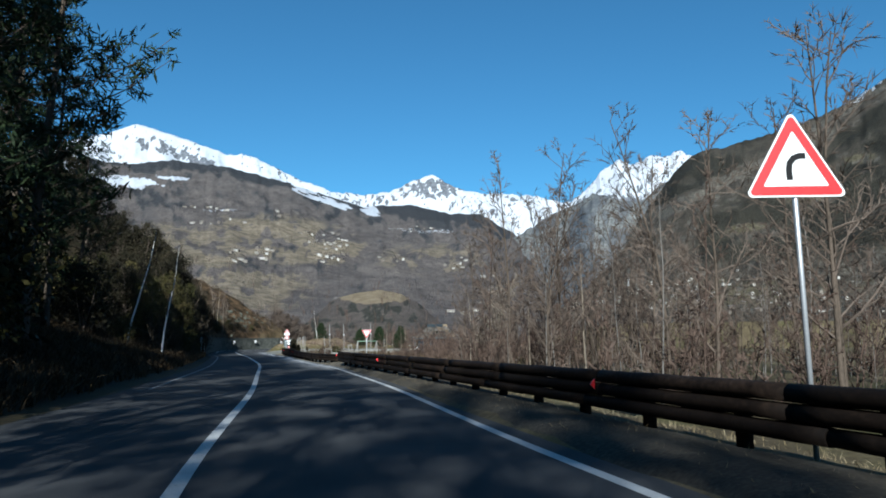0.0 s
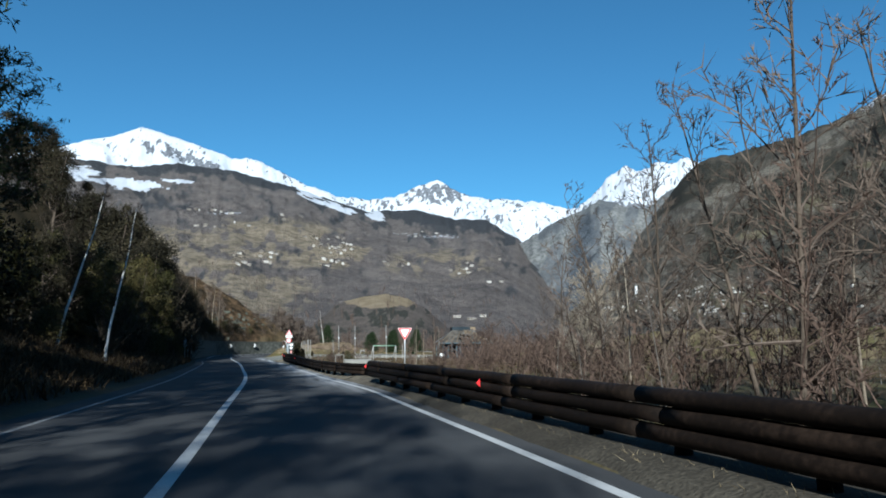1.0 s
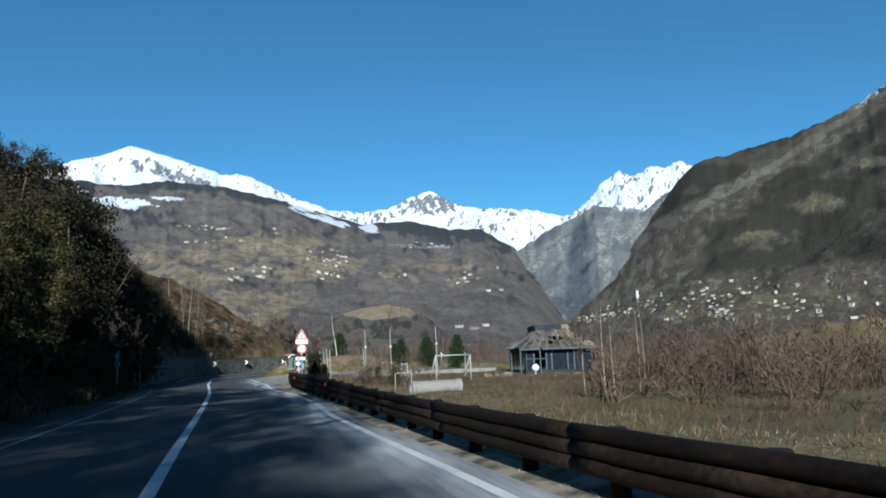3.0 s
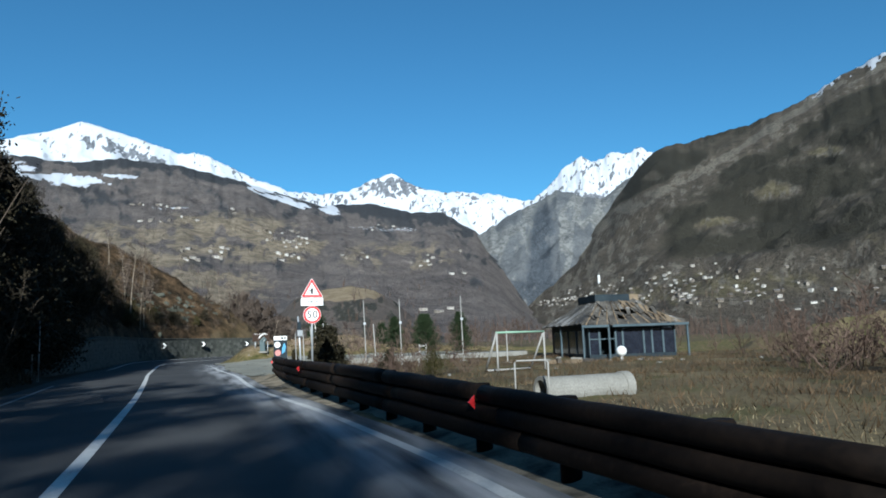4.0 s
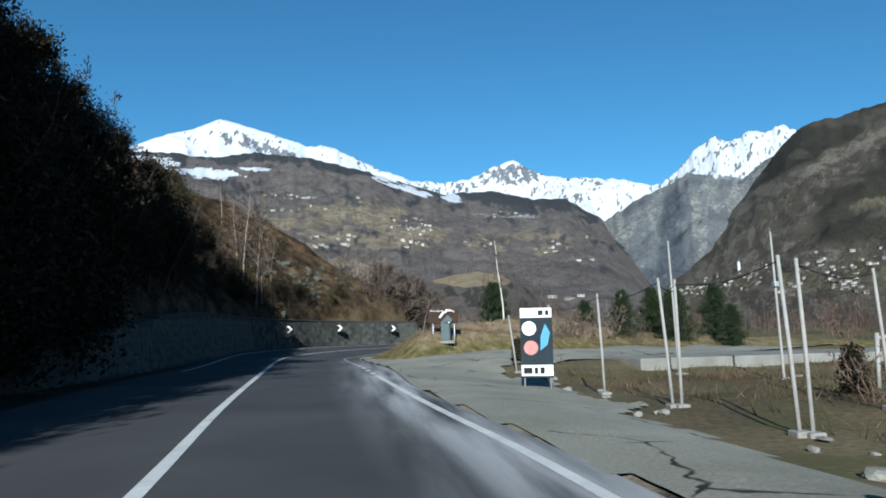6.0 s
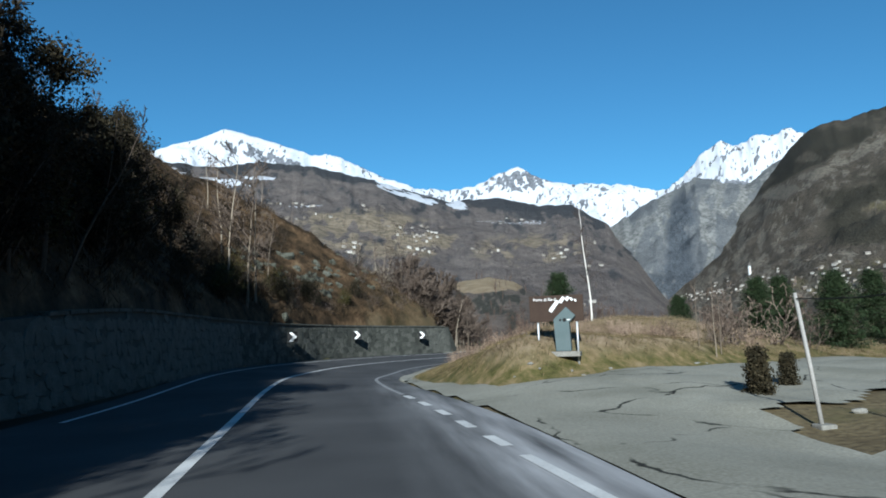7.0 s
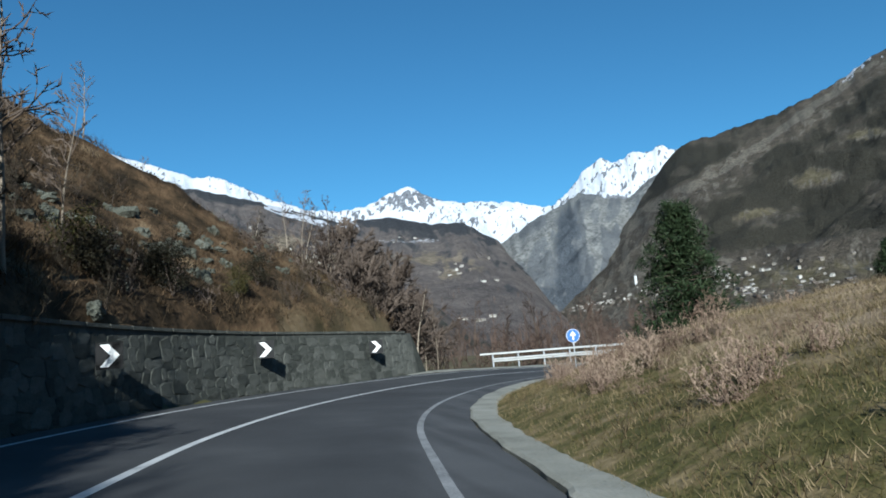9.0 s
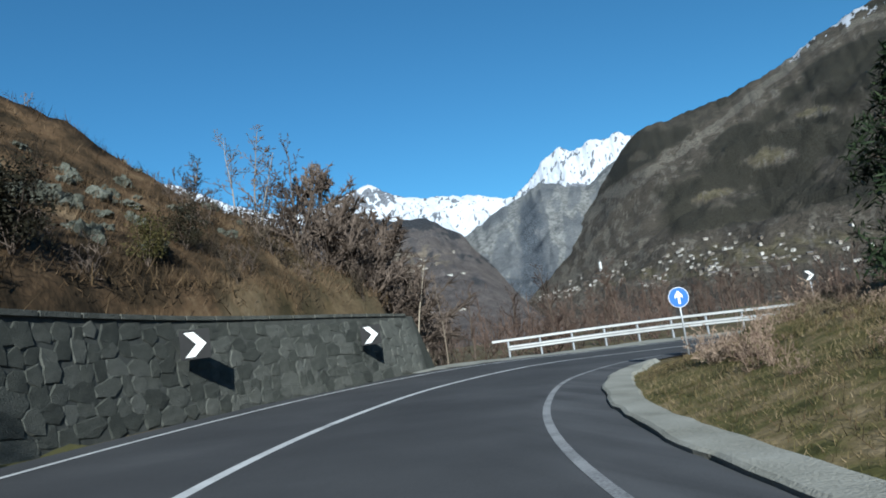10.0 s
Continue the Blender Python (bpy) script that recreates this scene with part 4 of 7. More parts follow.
class Slope:
    """A mountainside that climbs from r0 to a crest at r1; profile gives the crest's elevation, in degrees, by bearing."""

    def __init__(self, profile, r0, r1, power, relief, seed, jag=0.0, foot=-2.0, shelf=None, gully=1.0):
        self.b, self.e = np.array(profile, float).T
        self.r0, self.r1, self.power, self.relief, self.seed, self.jag, self.foot, self.shelf, self.gully = r0, r1, power, relief, seed, jag, foot, shelf, gully

    def z(self, bearing, r):
        jag = np.interp(bearing, *self.jag) if isinstance(self.jag, tuple) else self.jag
        e = np.interp(bearing, self.b, self.e) + jag * ((fbm(bearing * 0.9, bearing * 0 + 3, 5, self.seed, True) - 0.6) * 0.6 + (fbm(bearing * 2.3, bearing * 0 + 5, 4, self.seed + 3) - 0.5) * 0.8)
        top = self.r1 * np.tan(np.radians(e)) + EYE[2]
        v = (r - self.r0) / (self.r1 - self.r0)
        f = np.clip(v, 0, 1) ** self.power
        if self.shelf:
            f = np.interp(v, *self.shelf)
        z = self.foot + (top - self.foot) * f
        x, y = r * np.sin(np.radians(bearing)), r * np.cos(np.radians(bearing))
        k = np.clip(4 * v * (1 - v), 0, 1)
        w = 0.004 * self.gully
        wx = x + 160 * (fbm(x * 0.002, y * 0.002, 3, self.seed + 8) - 0.5)
        cut = 0.8 * (fbm(wx * w, y * w * 0.8, 6, self.seed, True) - 0.55) + 0.5 * (fbm(x * 0.008, y * 0.008, 5, self.seed + 4) - 0.5)
        cut = cut + 0.35 * (fbm(x * 0.0016 + 0.9 * v, y * 0.0016, 4, self.seed + 6, True) - 0.6)
        z = z + self.relief * k * cut * np.clip(top / 700, 0.15, 1.5)
        return np.where(v > 1, top - (r - self.r1) * 0.5, z)

    def place(self, bearing, r):
        b = math.radians(bearing)
        return EYE[0] + r * math.sin(b), EYE[1] + r * math.cos(b), float(self.z(np.array([bearing]), np.array([r]))[0])

    def build(self, name, material, label, nb, nr, cover):
        b = np.linspace(self.b[0], self.b[-1], nb)
        v = np.concatenate([np.linspace(0, 1, nr), [1.06, 1.3]])
        B, V = np.meshgrid(b, v)
        R = self.r0 + (self.r1 - self.r0) * V
        Z = self.z(B, R)
        P = np.stack([EYE[0] + R * np.sin(np.radians(B)), EYE[1] + R * np.cos(np.radians(B)), Z], -1).reshape(-1, 3)
        me = mesh_from(name, P, grid_faces(nb, len(v)), material, True)
        E = np.degrees(np.arctan2(Z - EYE[2], R))
        land = np.stack([np.asarray(q, float) for q in cover(B, E, np.interp(B, self.b, self.e) - E, V)], -1).reshape(-1)
        me.attributes.new("cover", "FLOAT_COLOR", "POINT").data.foreach_set("color", np.clip(land, 0, 1))
        return tagged(new(name, me), label, "mountain", kind="structure")


snow_range = Slope([(-60, 11), (-32, 13.2), (-22, 13.9), (-17, 14.1), (-14.2, 15.3), (-12.3, 15.85), (-10.1, 16.85), (-7.5, 16.3), (-4.7, 15.5), (-3.1, 14.95), (-1.8, 15.25), (0, 14.5),
                    (1.4, 13.8), (5.1, 12.45), (8.4, 12.2), (10.7, 12.7), (12.2, 13.45), (13.7, 13.85), (15.5, 12.8), (17.9, 12.2), (22.6, 11.9), (24.5, 11.2), (40, 10), (60, 9)], 3500, 4350, 1.0, 260, 2, ([-13, -6, -3, 8, 12, 24], [0.1, 0.14, 0.5, 0.3, 0.28, 0.34]))
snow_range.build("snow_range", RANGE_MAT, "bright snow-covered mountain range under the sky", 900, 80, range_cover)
snow_peak = Slope([(19.5, 6), (21.2, 8.9), (23.9, 10.3), (25.4, 11.25), (26.6, 12.3), (27.8, 13.35), (28.6, 13.9), (29.4, 14.5), (30.3, 14.05), (31, 14.1), (32.1, 14.5), (32.8, 14.3), (34.1, 14.65), (35, 14.3), (37, 13.9), (40, 12), (50, 9)], 2950, 3500, 1.0, 260, 31, 0.4)
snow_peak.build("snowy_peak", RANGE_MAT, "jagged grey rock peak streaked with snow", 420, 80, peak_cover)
cliff = Slope([(17.5, 3), (19.5, 6.2), (20.6, 8.6), (22, 9.3), (23, 9.9), (25.8, 11.1), (27.2, 11.9), (28.5, 11.5), (30.7, 10.9), (33, 12.4), (36, 13), (44, 12)], 2000, 2900, 0.9, 200, 7, 0.35)
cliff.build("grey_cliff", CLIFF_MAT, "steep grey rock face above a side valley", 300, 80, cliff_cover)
left_slope = Slope([(-80, 9), (-40, 12.0), (-30, 12.7), (-20, 13.3), (-17, 13.8), (-14.1, 14.0), (-10.8, 13.8), (-7.4, 14.4), (-3.1, 14.1), (1.4, 13.2), (4.2, 12.3), (7.9, 11.25), (11.7, 11.4), (15, 10.65),
                    (17.8, 10.55), (19.2, 9.7), (20.6, 8.8), (22.5, 6.3), (24.5, 3.0), (27, 0.5), (32, 0)], 600, 3400, 1.12, 85, 5, 0.25, foot=-8)
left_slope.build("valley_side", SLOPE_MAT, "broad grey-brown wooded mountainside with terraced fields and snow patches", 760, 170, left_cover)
right_mountain = Slope([(14, 0), (19, 0.3), (23, 2.2), (24.8, 3.8), (27, 5.6), (29.5, 7.8), (31.5, 10.3), (33.5, 12.8), (35, 14.2), (35.8, 14.45), (38.2, 14.7), (42.2, 15.35), (44.9, 16.1), (47.2, 16.95),
                        (48.6, 17.7), (52.8, 19), (54.3, 19.4), (60, 21), (75, 21.5), (110, 18)], 520, 2600, 1.0, 130, 9, 0.3, foot=-8, shelf=([0, 0.1, 0.42, 0.6, 1.0], [0, 0.015, 0.16, 0.36, 1.0]))
right_mountain.build("right_mountain", RIGHT_MAT, "steep dark wooded mountain with rock bands", 560, 150, right_cover)
back_ridge = Slope([(100, 14), (150, 12), (200, 13), (250, 11), (285, 10)], 900, 2600, 1.1, 200, 41, 0.3)
back_ridge.build("back_mountain", SLOPE_MAT, "wooded mountainside closing the valley behind", 160, 30, left_cover)
knoll = Slope([(1, 0), (4, 2.3), (5.7, 3.85), (7.5, 4.3), (9.8, 4.6), (11.5, 4.2), (13.1, 3.3), (15, 1.6), (17.5, 0)], 420, 640, 0.9, 14, 15, 0.1)
knoll.build("meadow_knoll", KNOLL_MAT, "rounded brown meadow knoll above the valley floor", 160, 40, knoll_cover)


# ---- retaining wall, barriers ----
def along(points, step):
    """Places along a plan line with their headings."""
    p = spline(points, step)
    t = np.gradient(p, axis=0)
    return p, t / np.linalg.norm(t, axis=1)[:, None]


WALL_LINE = spline([(-11.2, 112), (-10.6, 130), (-9.75, 146), (-7.45, 158.2), (-3.15, 167.9), (2.85, 175.2), (6.7, 179.9)], 0.25)
WALL_T = np.gradient(WALL_LINE, axis=0); WALL_T /= np.linalg.norm(WALL_T, axis=1)[:, None]
WALL_OUT = np.stack([WALL_T[:, 1], -WALL_T[:, 0]], 1)         # towards the road
BATTER = 0.16


def wall_base(i):
    s, d = lateral(WALL_LINE[i, 0], WALL_LINE[i, 1])
    return float(road_z(s, d)[0])


WALL_Z0 = np.array([wall_base(i) for i in range(len(WALL_LINE))])


def wall_point(i, up, proud=0.0):
    """A point on the wall's face, up metres over its foot."""
    i = min(max(i, 0), len(WALL_LINE) - 1.001)
    k, u = int(i), i - int(i)
    p, o, z = WALL_LINE[k] * (1 - u) + WALL_LINE[k + 1] * u, WALL_OUT[k] * (1 - u) + WALL_OUT[k + 1] * u, WALL_Z0[k] * (1 - u) + WALL_Z0[k + 1] * u
    return Vector((p[0] + o[0] * (proud - BATTER * up), p[1] + o[1] * (proud - BATTER * up), z + up))


def wall_top(i):
    k = int(min(max(i, 0), len(WALL_LINE) - 1))
    return max(0.35, float(wall_height(WALL_LINE[k, 1])) - WALL_Z0[k] + 0.12)


retaining_wall = thing("retaining_wall", (0, 0, 0), "grey rough stone retaining wall below the hillside", "wall", kind="structure")
bm = bmesh.new()
rows = []
for i in range(0, len(WALL_LINE), 2):
    h = wall_top(i)
    o = Vector((*WALL_OUT[i], 0))
    rows.append([bm.verts.new(v) for v in (wall_point(i, -0.2), wall_point(i, h), wall_point(i, h) - o * 1.15, wall_point(i, -0.2) - o * 1.5)])
for a, b in zip(rows, rows[1:]):
    for k in range(4):
        bm.faces.new((a[k], b[k], b[(k + 1) % 4], a[(k + 1) % 4]))
bm.faces.new(rows[0][::-1]); bm.faces.new(rows[-1])
bmesh.ops.recalc_face_normals(bm, faces=bm.faces[:])
part("core", bm, MORTAR, retaining_wall, "dark recessed mortar")
# coping
bm = bmesh.new()
for i in range(72, len(WALL_LINE) - 6, 5):
    a, b = wall_point(i, wall_top(i)), wall_point(i + 4.7, wall_top(i + 4.7))
    o = Vector((*WALL_OUT[i], 0))
    v = [bm.verts.new(p + o * q + Vector((0, 0, z))) for z in (0.0, 0.11) for p, q in ((a, 0.07), (b, 0.07), (b, -0.5), (a, -0.5))]
    for f in ((3, 2, 1, 0), (4, 5, 6, 7), (0, 1, 5, 4), (1, 2, 6, 5), (2, 3, 7, 6), (3, 0, 4, 7)):
        bm.faces.new([v[k] for k in f])
part("coping", bm, STONE, retaining_wall, "weathered stone coping")
# battered end return
bm = bmesh.new()
e0, e1 = wall_point(len(WALL_LINE), 0), wall_point(len(WALL_LINE), wall_top(len(WALL_LINE)))
t = Vector((*WALL_T[-1], 0)); o = Vector((*WALL_OUT[-1], 0))
v = [bm.verts.new(p) for p in (e0 - Vector((0, 0, 0.3)), e0 + t * 1.3 - Vector((0, 0, 0.3)), e1 + t * 0.05, e1, e0 - o * 2.2 - Vector((0, 0, 0.3)), e0 + t * 1.3 - o * 2.2 - Vector((0, 0, 0.3)), e1 + t * 0.05 - o * 1.5, e1 - o * 1.5)]
for f in ((0, 1, 2, 3), (1, 5, 6, 2), (3, 2, 6, 7), (5, 4, 7, 6), (0, 3, 7, 4), (0, 4, 5, 1)):
    bm.faces.new([v[k] for k in f])
part("end_return", bm, STONE, retaining_wall, "sloped concrete end")


def stone_mesh(seed):
    """A rough squared stone with unit face in x and z, proud along -y."""
    r = random.Random(seed)
    n = r.choice((5, 6, 6, 7))
    ring = []
    for k in range(n):
        a = 2 * math.pi * (k + r.uniform(-0.25, 0.25)) / n
        c, s = math.cos(a), math.sin(a)
        q = 0.5 / max(abs(c), abs(s)) * r.uniform(0.9, 1.06)
        ring.append((c * q, s * q))
    vs = [(x, 0.05, z) for x, z in ring] + [(x * 0.97, -0.02, z * 0.97) for x, z in ring] + [(x * 0.88, -0.03 - r.uniform(0, 0.04), z * 0.88) for x, z in ring] + [(r.uniform(-0.15, 0.15), -0.05 - r.uniform(0, 0.03), r.uniform(-0.15, 0.15))]
    fs = []
    for j in (0, 1):
        for k in range(n):
            fs.append((j * n + k, j * n + (k + 1) % n, (j + 1) * n + (k + 1) % n, (j + 1) * n + k))
    for k in range(n):
        fs.append((2 * n + k, 2 * n + (k + 1) % n, 3 * n))
    return vs, [f[::-1] for f in fs]


STONE_SHAPES = [stone_mesh(k) for k in range(14)]


def stones():
    meshes = [mesh_from("stone", v, f, STONE) for v, f in STONE_SHAPES]
    r = random.Random(4)
    spots = []
    for row in range(8):
        i = 20.0
        while i < len(WALL_LINE) - 3:
            w = r.choice((r.uniform(0.32, 0.6), r.uniform(0.5, 1.05)))
            up = 0.2 + row * 0.385 + r.uniform(-0.09, 0.09)
            if up < wall_top(i) - 0.1:
                spots.append((i + w * 2, up, w, r.uniform(0.34, 0.52), r.randrange(14)))
            i += w * 4 - 0.1
    spots.sort(key=lambda q: abs(q[0] - 215))
    rest_v, rest_f = [], []
    for k, (i, up, w, h, shape) in enumerate(spots):
        p, o, t = wall_point(i, up), WALL_OUT[int(min(i, len(WALL_LINE) - 1))], WALL_T[int(min(i, len(WALL_LINE) - 1))]
        axis_z = Vector((-o[0] * BATTER, -o[1] * BATTER, 1)).normalized()
        axis_x = Vector((t[0], t[1], 0))
        m = Matrix((axis_x, axis_z.cross(axis_x), axis_z)).transposed().to_4x4() @ pose(0, 0, 0, 0, r.uniform(-11, 11), 0) @ Matrix.Diagonal((w * 1.1, 0.25 + 0.4 * r.random(), h * 1.1, 1))
        m = Matrix.Translation(p) @ m
        if k < 300:
            ob = new("stone", meshes[shape])
            ob.matrix_basis = m
            under(ob, retaining_wall)
        else:
            b = len(rest_v)
            rest_v += [m @ Vector(q) for q in STONE_SHAPES[shape][0]]
            rest_f += [tuple(b + q for q in f) for f in STONE_SHAPES[shape][1]]
    ob = new("far_stones", mesh_from("far_stones", rest_v, rest_f, STONE))
    tagged(under(ob, retaining_wall), kind="stuff")


def log_barrier(points, label, reflectors, heights=(0.31, 0.545, 0.78), thick=0.122):
    """Three round timbers stacked before stout posts."""
    p, t = along(points, 0.5)
    rail = thing("log_barrier", (*p[0], 0), label, "barrier", group="roadside log barriers")
    base = Vector((*p[0], 0))
    r = random.Random(len(points))
    n = 9
    slim = lambda k: 0.68 + 0.32 * float(smooth(62, 82, p[k, 1])) if p[-1, 1] > 60 else 1.0
    for row, up in enumerate(heights):
        i = 0
        while i < len(p) - 2:
            j = min(i + n + r.choice((-1, 0, 1)), len(p) - 1)
            if len(p) - 1 - j < 4:
                j = len(p) - 1
            bm = bmesh.new()
            rad = thick + r.uniform(-0.004, 0.004)
            pts = [Vector((*p[k], 0.19 + (up - 0.19) * slim(k) + drop_road(p[k]) + 0.004 * math.sin(k * 1.7 + row))) - base for k in range(i, j + 1)]
            pts[-1] -= (pts[-1] - pts[-2]).normalized() * 0.02
            radii = [rad * slim(i + k) * (1 + 0.02 * math.sin(k * 2.1 + row * 2)) for k in range(len(pts))]
            radii[0] *= 0.975; radii[-1] *= 0.975
            tube(bm, pts, radii, 12)
            part("log", bm, LOG, rail)
            i = j
    for k in range(2, len(p), 4):
        o = Vector((t[k][1], -t[k][0], 0))
        c = Vector((*p[k], drop_road(p[k]))) - base + o * 0.2
        bm = bmesh.new()
        tube(bm, [c + Vector((0, 0, -0.35)), c + Vector((0, 0, 0.19 + 0.65 * slim(k))), c + Vector((0, 0, 0.19 + 0.68 * slim(k)))], [0.1, 0.1, 0.085], 10)
        part("post", bm, LOG, rail)
    for at in reflectors:
        k = int(np.argmin(np.abs(p[:, 1] - at)))
        o = Vector((t[k][1], -t[k][0], 0))
        c = Vector((*p[k], drop_road(p[k]) + 0.19 + 0.49 * slim(k))) - base - o * 0.13 * slim(k)
        tt = Vector((*t[k], 0))
        bm = bmesh.new()
        side = -1 if at == reflectors[-1] else 1
        v = [bm.verts.new(c + q) for q in (Vector((0, 0, -0.08)), Vector((0, 0, 0.08)), (-o * 0.08), tt * 0.02 + Vector((0, 0, -0.08)), tt * 0.02 + Vector((0, 0, 0.08)), tt * 0.02 - o * 0.08)]
        for f in ((0, 1, 2), (5, 4, 3), (0, 3, 4, 1), (1, 4, 5, 2), (2, 5, 3, 0)):
            bm.faces.new([v[q] for q in f])
        part("reflector", bm, RED, rail, "red triangular reflector")
    return rail


def drop_road(p):
    s, d = lateral(p[0], p[1])
    return float(road_z(s, d)[0])


log_barrier([(5.2, -9), (4.9, -2), (4.65, 4), (4.3, 18), (4.05, 28), (3.7, 41.6)], "dark weathered three-log timber crash barrier on posts", (9.0, 27.9, 41.4), (0.4, 0.6, 0.8), 0.1)
log_barrier([(6.6, 41.8), (5.0, 44.2), (3.7, 48), (2.95, 55), (2.6, 64), (2.3, 72), (2.0, 79), (1.7, 86.4), (1.6, 92), (1.75, 98.9)], "brown three-log timber crash barrier curving along the lay-by", (73.3, 86.4, 97.5))


def crash_barrier():
    p, t = along([(14.2, 190.2), (20, 188), (25, 184.8), (29, 181.5), (33, 177), (36, 170)], 0.5)
    rail = thing("crash_barrier", (*p[0], drop(*p[0])), "pale galvanised steel crash barrier with upper rail", "barrier")
    base = Vector((*p[0], drop(*p[0])))
    zs = ground_z(p[:, 0], p[:, 1]) + 0.04
    zs = np.convolve(np.pad(zs, 8, "edge"), np.ones(17) / 17, "valid") + 0.16 * (1 - np.arange(len(p)) / len(p))
    prof = [(0, 0.40), (-0.08, 0.44), (-0.08, 0.52), (0, 0.56), (-0.08, 0.60), (-0.08, 0.68), (0, 0.72), (0.012, 0.72), (0.012, 0.40)]
    bm = bmesh.new()
    rings = []
    for k in range(2, len(p)):
        o = Vector((-t[k][1], t[k][0], 0))
        rings.append([bm.verts.new(Vector((*p[k], zs[k] + z)) - base + o * q) for q, z in prof])
    for a, b in zip(rings, rings[1:]):
        for k in range(len(prof)):
            bm.faces.new((a[k], b[k], b[(k + 1) % len(prof)], a[(k + 1) % len(prof)]))
    bm.faces.new(rings[0][::-1]); bm.faces.new(rings[-1])
    part("beam", bm, RAILSTEEL, rail, "corrugated steel beam")
    bm = bmesh.new()
    if len(p):
        rings = []
        for k in range(0, len(p)):
            o = Vector((-t[k][1], t[k][0], 0))
            rings.append([bm.verts.new(Vector((*p[k], zs[k] + z)) - base + o * q) for q, z in ((0, 0.98), (-0.06, 1.0), (-0.06, 1.12), (0, 1.14))])
        for a, b in zip(rings, rings[1:]):
            for k in range(4):
                bm.faces.new((a[k], b[k], b[(k + 1) % 4], a[(k + 1) % 4]))
        bm.faces.new(rings[0][::-1]); bm.faces.new(rings[-1])
    part("upper_rail", bm, RAILSTEEL, rail)
    for k in range(2, len(p), 4):
        o = Vector((-t[k][1], t[k][0], 0))
        c = Vector((*p[k], zs[k])) - base + o * 0.07
        bm = bmesh.new()
        box(bm, c + Vector((-0.05, -0.05, -0.4)), c + Vector((0.05, 0.05, 1.1)), 0.008)
        part("post", bm, GALV, rail)


crash_barrier()


# ---- road signs ----
TRI = lambda side: [(-side / 2, 0), (side / 2, 0), (0, side * 0.866)]


def pole(parent, height, r=0.03, depth=0.3, x=0.0):
    bm = bmesh.new()
    tube(bm, [(x, 0.05, -depth), (x, 0.05, height), (x, 0.05, height + 0.01)], [r, r, r * 0.6], 10)
    return part("pole", bm, GALV, parent)


def clamp(parent, z):
    bm = bmesh.new()
    box(bm, (-0.05, 0.012, z - 0.02), (0.05, 0.09, z + 0.02), 0.005)
    part("clamp", bm, GALV, parent)


def plate(name, parent, outline, y, material, label=""):
    bm = bmesh.new()
    prism(bm, outline, y, y + 0.004)
    return part(name, bm, material, parent, label)


def shifted(outline, dz, dx=0.0):
    return [(x + dx, z + dz) for x, z in outline]


def triangle_plates(sign, side, z, down=False):
    """White-edged red triangle with a white face, its foot (or top edge, when it points down) at z."""
    k = side / 1.2
    for name, cut, r, y, m in (("backing", 0.0, 0.05, 0.006, GALV), ("border", 0.0, 0.05, 0.0, WHITE), ("red_border", 0.022, 0.04, -0.004, RED), ("face", 0.125, 0.012, -0.008, WHITE)):
        s = side - cut * k * 2 * math.sqrt(3)
        o = rounded([Vector(q) for q in TRI(s)], r * k)
        o = [(x, q + cut * k) for x, q in o]
        if down:
            o = [(x, -q) for x, q in o][::-1]
        plate(name, sign, shifted(o, z), y, m)


def curve_sign(place, turn, side, z):
    s = thing("warning_sign", place, "red-bordered triangular bend warning sign on a steel pole", "road sign", turn)
    pole(s, z + side * 0.8)
    clamp(s, z + 0.15); clamp(s, z + side * 0.5)
    triangle_plates(s, side, z)
    k = side / 1.2
    pts = [(-0.07, 0.2), (-0.075, 0.31), (-0.06, 0.4), (-0.01, 0.46), (0.06, 0.485), (0.13, 0.485)]
    bm = bmesh.new()
    a = [Vector((x, q)) for x, q in pts]
    o = []
    for i, q in enumerate(a):
        d = (a[min(i + 1, len(a) - 1)] - a[max(i - 1, 0)]).normalized()
        o.append((q + Vector((-d.y, d.x)) * 0.036, q - Vector((-d.y, d.x)) * 0.036))
    out = [q[0] for q in o] + [q[1] for q in o[::-1]]
    prism(bm, [(q.x * k, q.y * k + z) for q in out][::-1], -0.012, -0.008)
    part("curve_symbol", bm, BLACK, s, "black bend arrow")
    return s


def give_way_sign(place, turn, side, z):
    s = thing("give_way_sign", place, "red and white inverted triangle give-way sign on a steel pole", "road sign", turn)
    pole(s, z + side * 0.8)
    clamp(s, z + side * 0.4); clamp(s, z + side * 0.75)
    triangle_plates(s, side, z + side * 0.866, True)
    return s


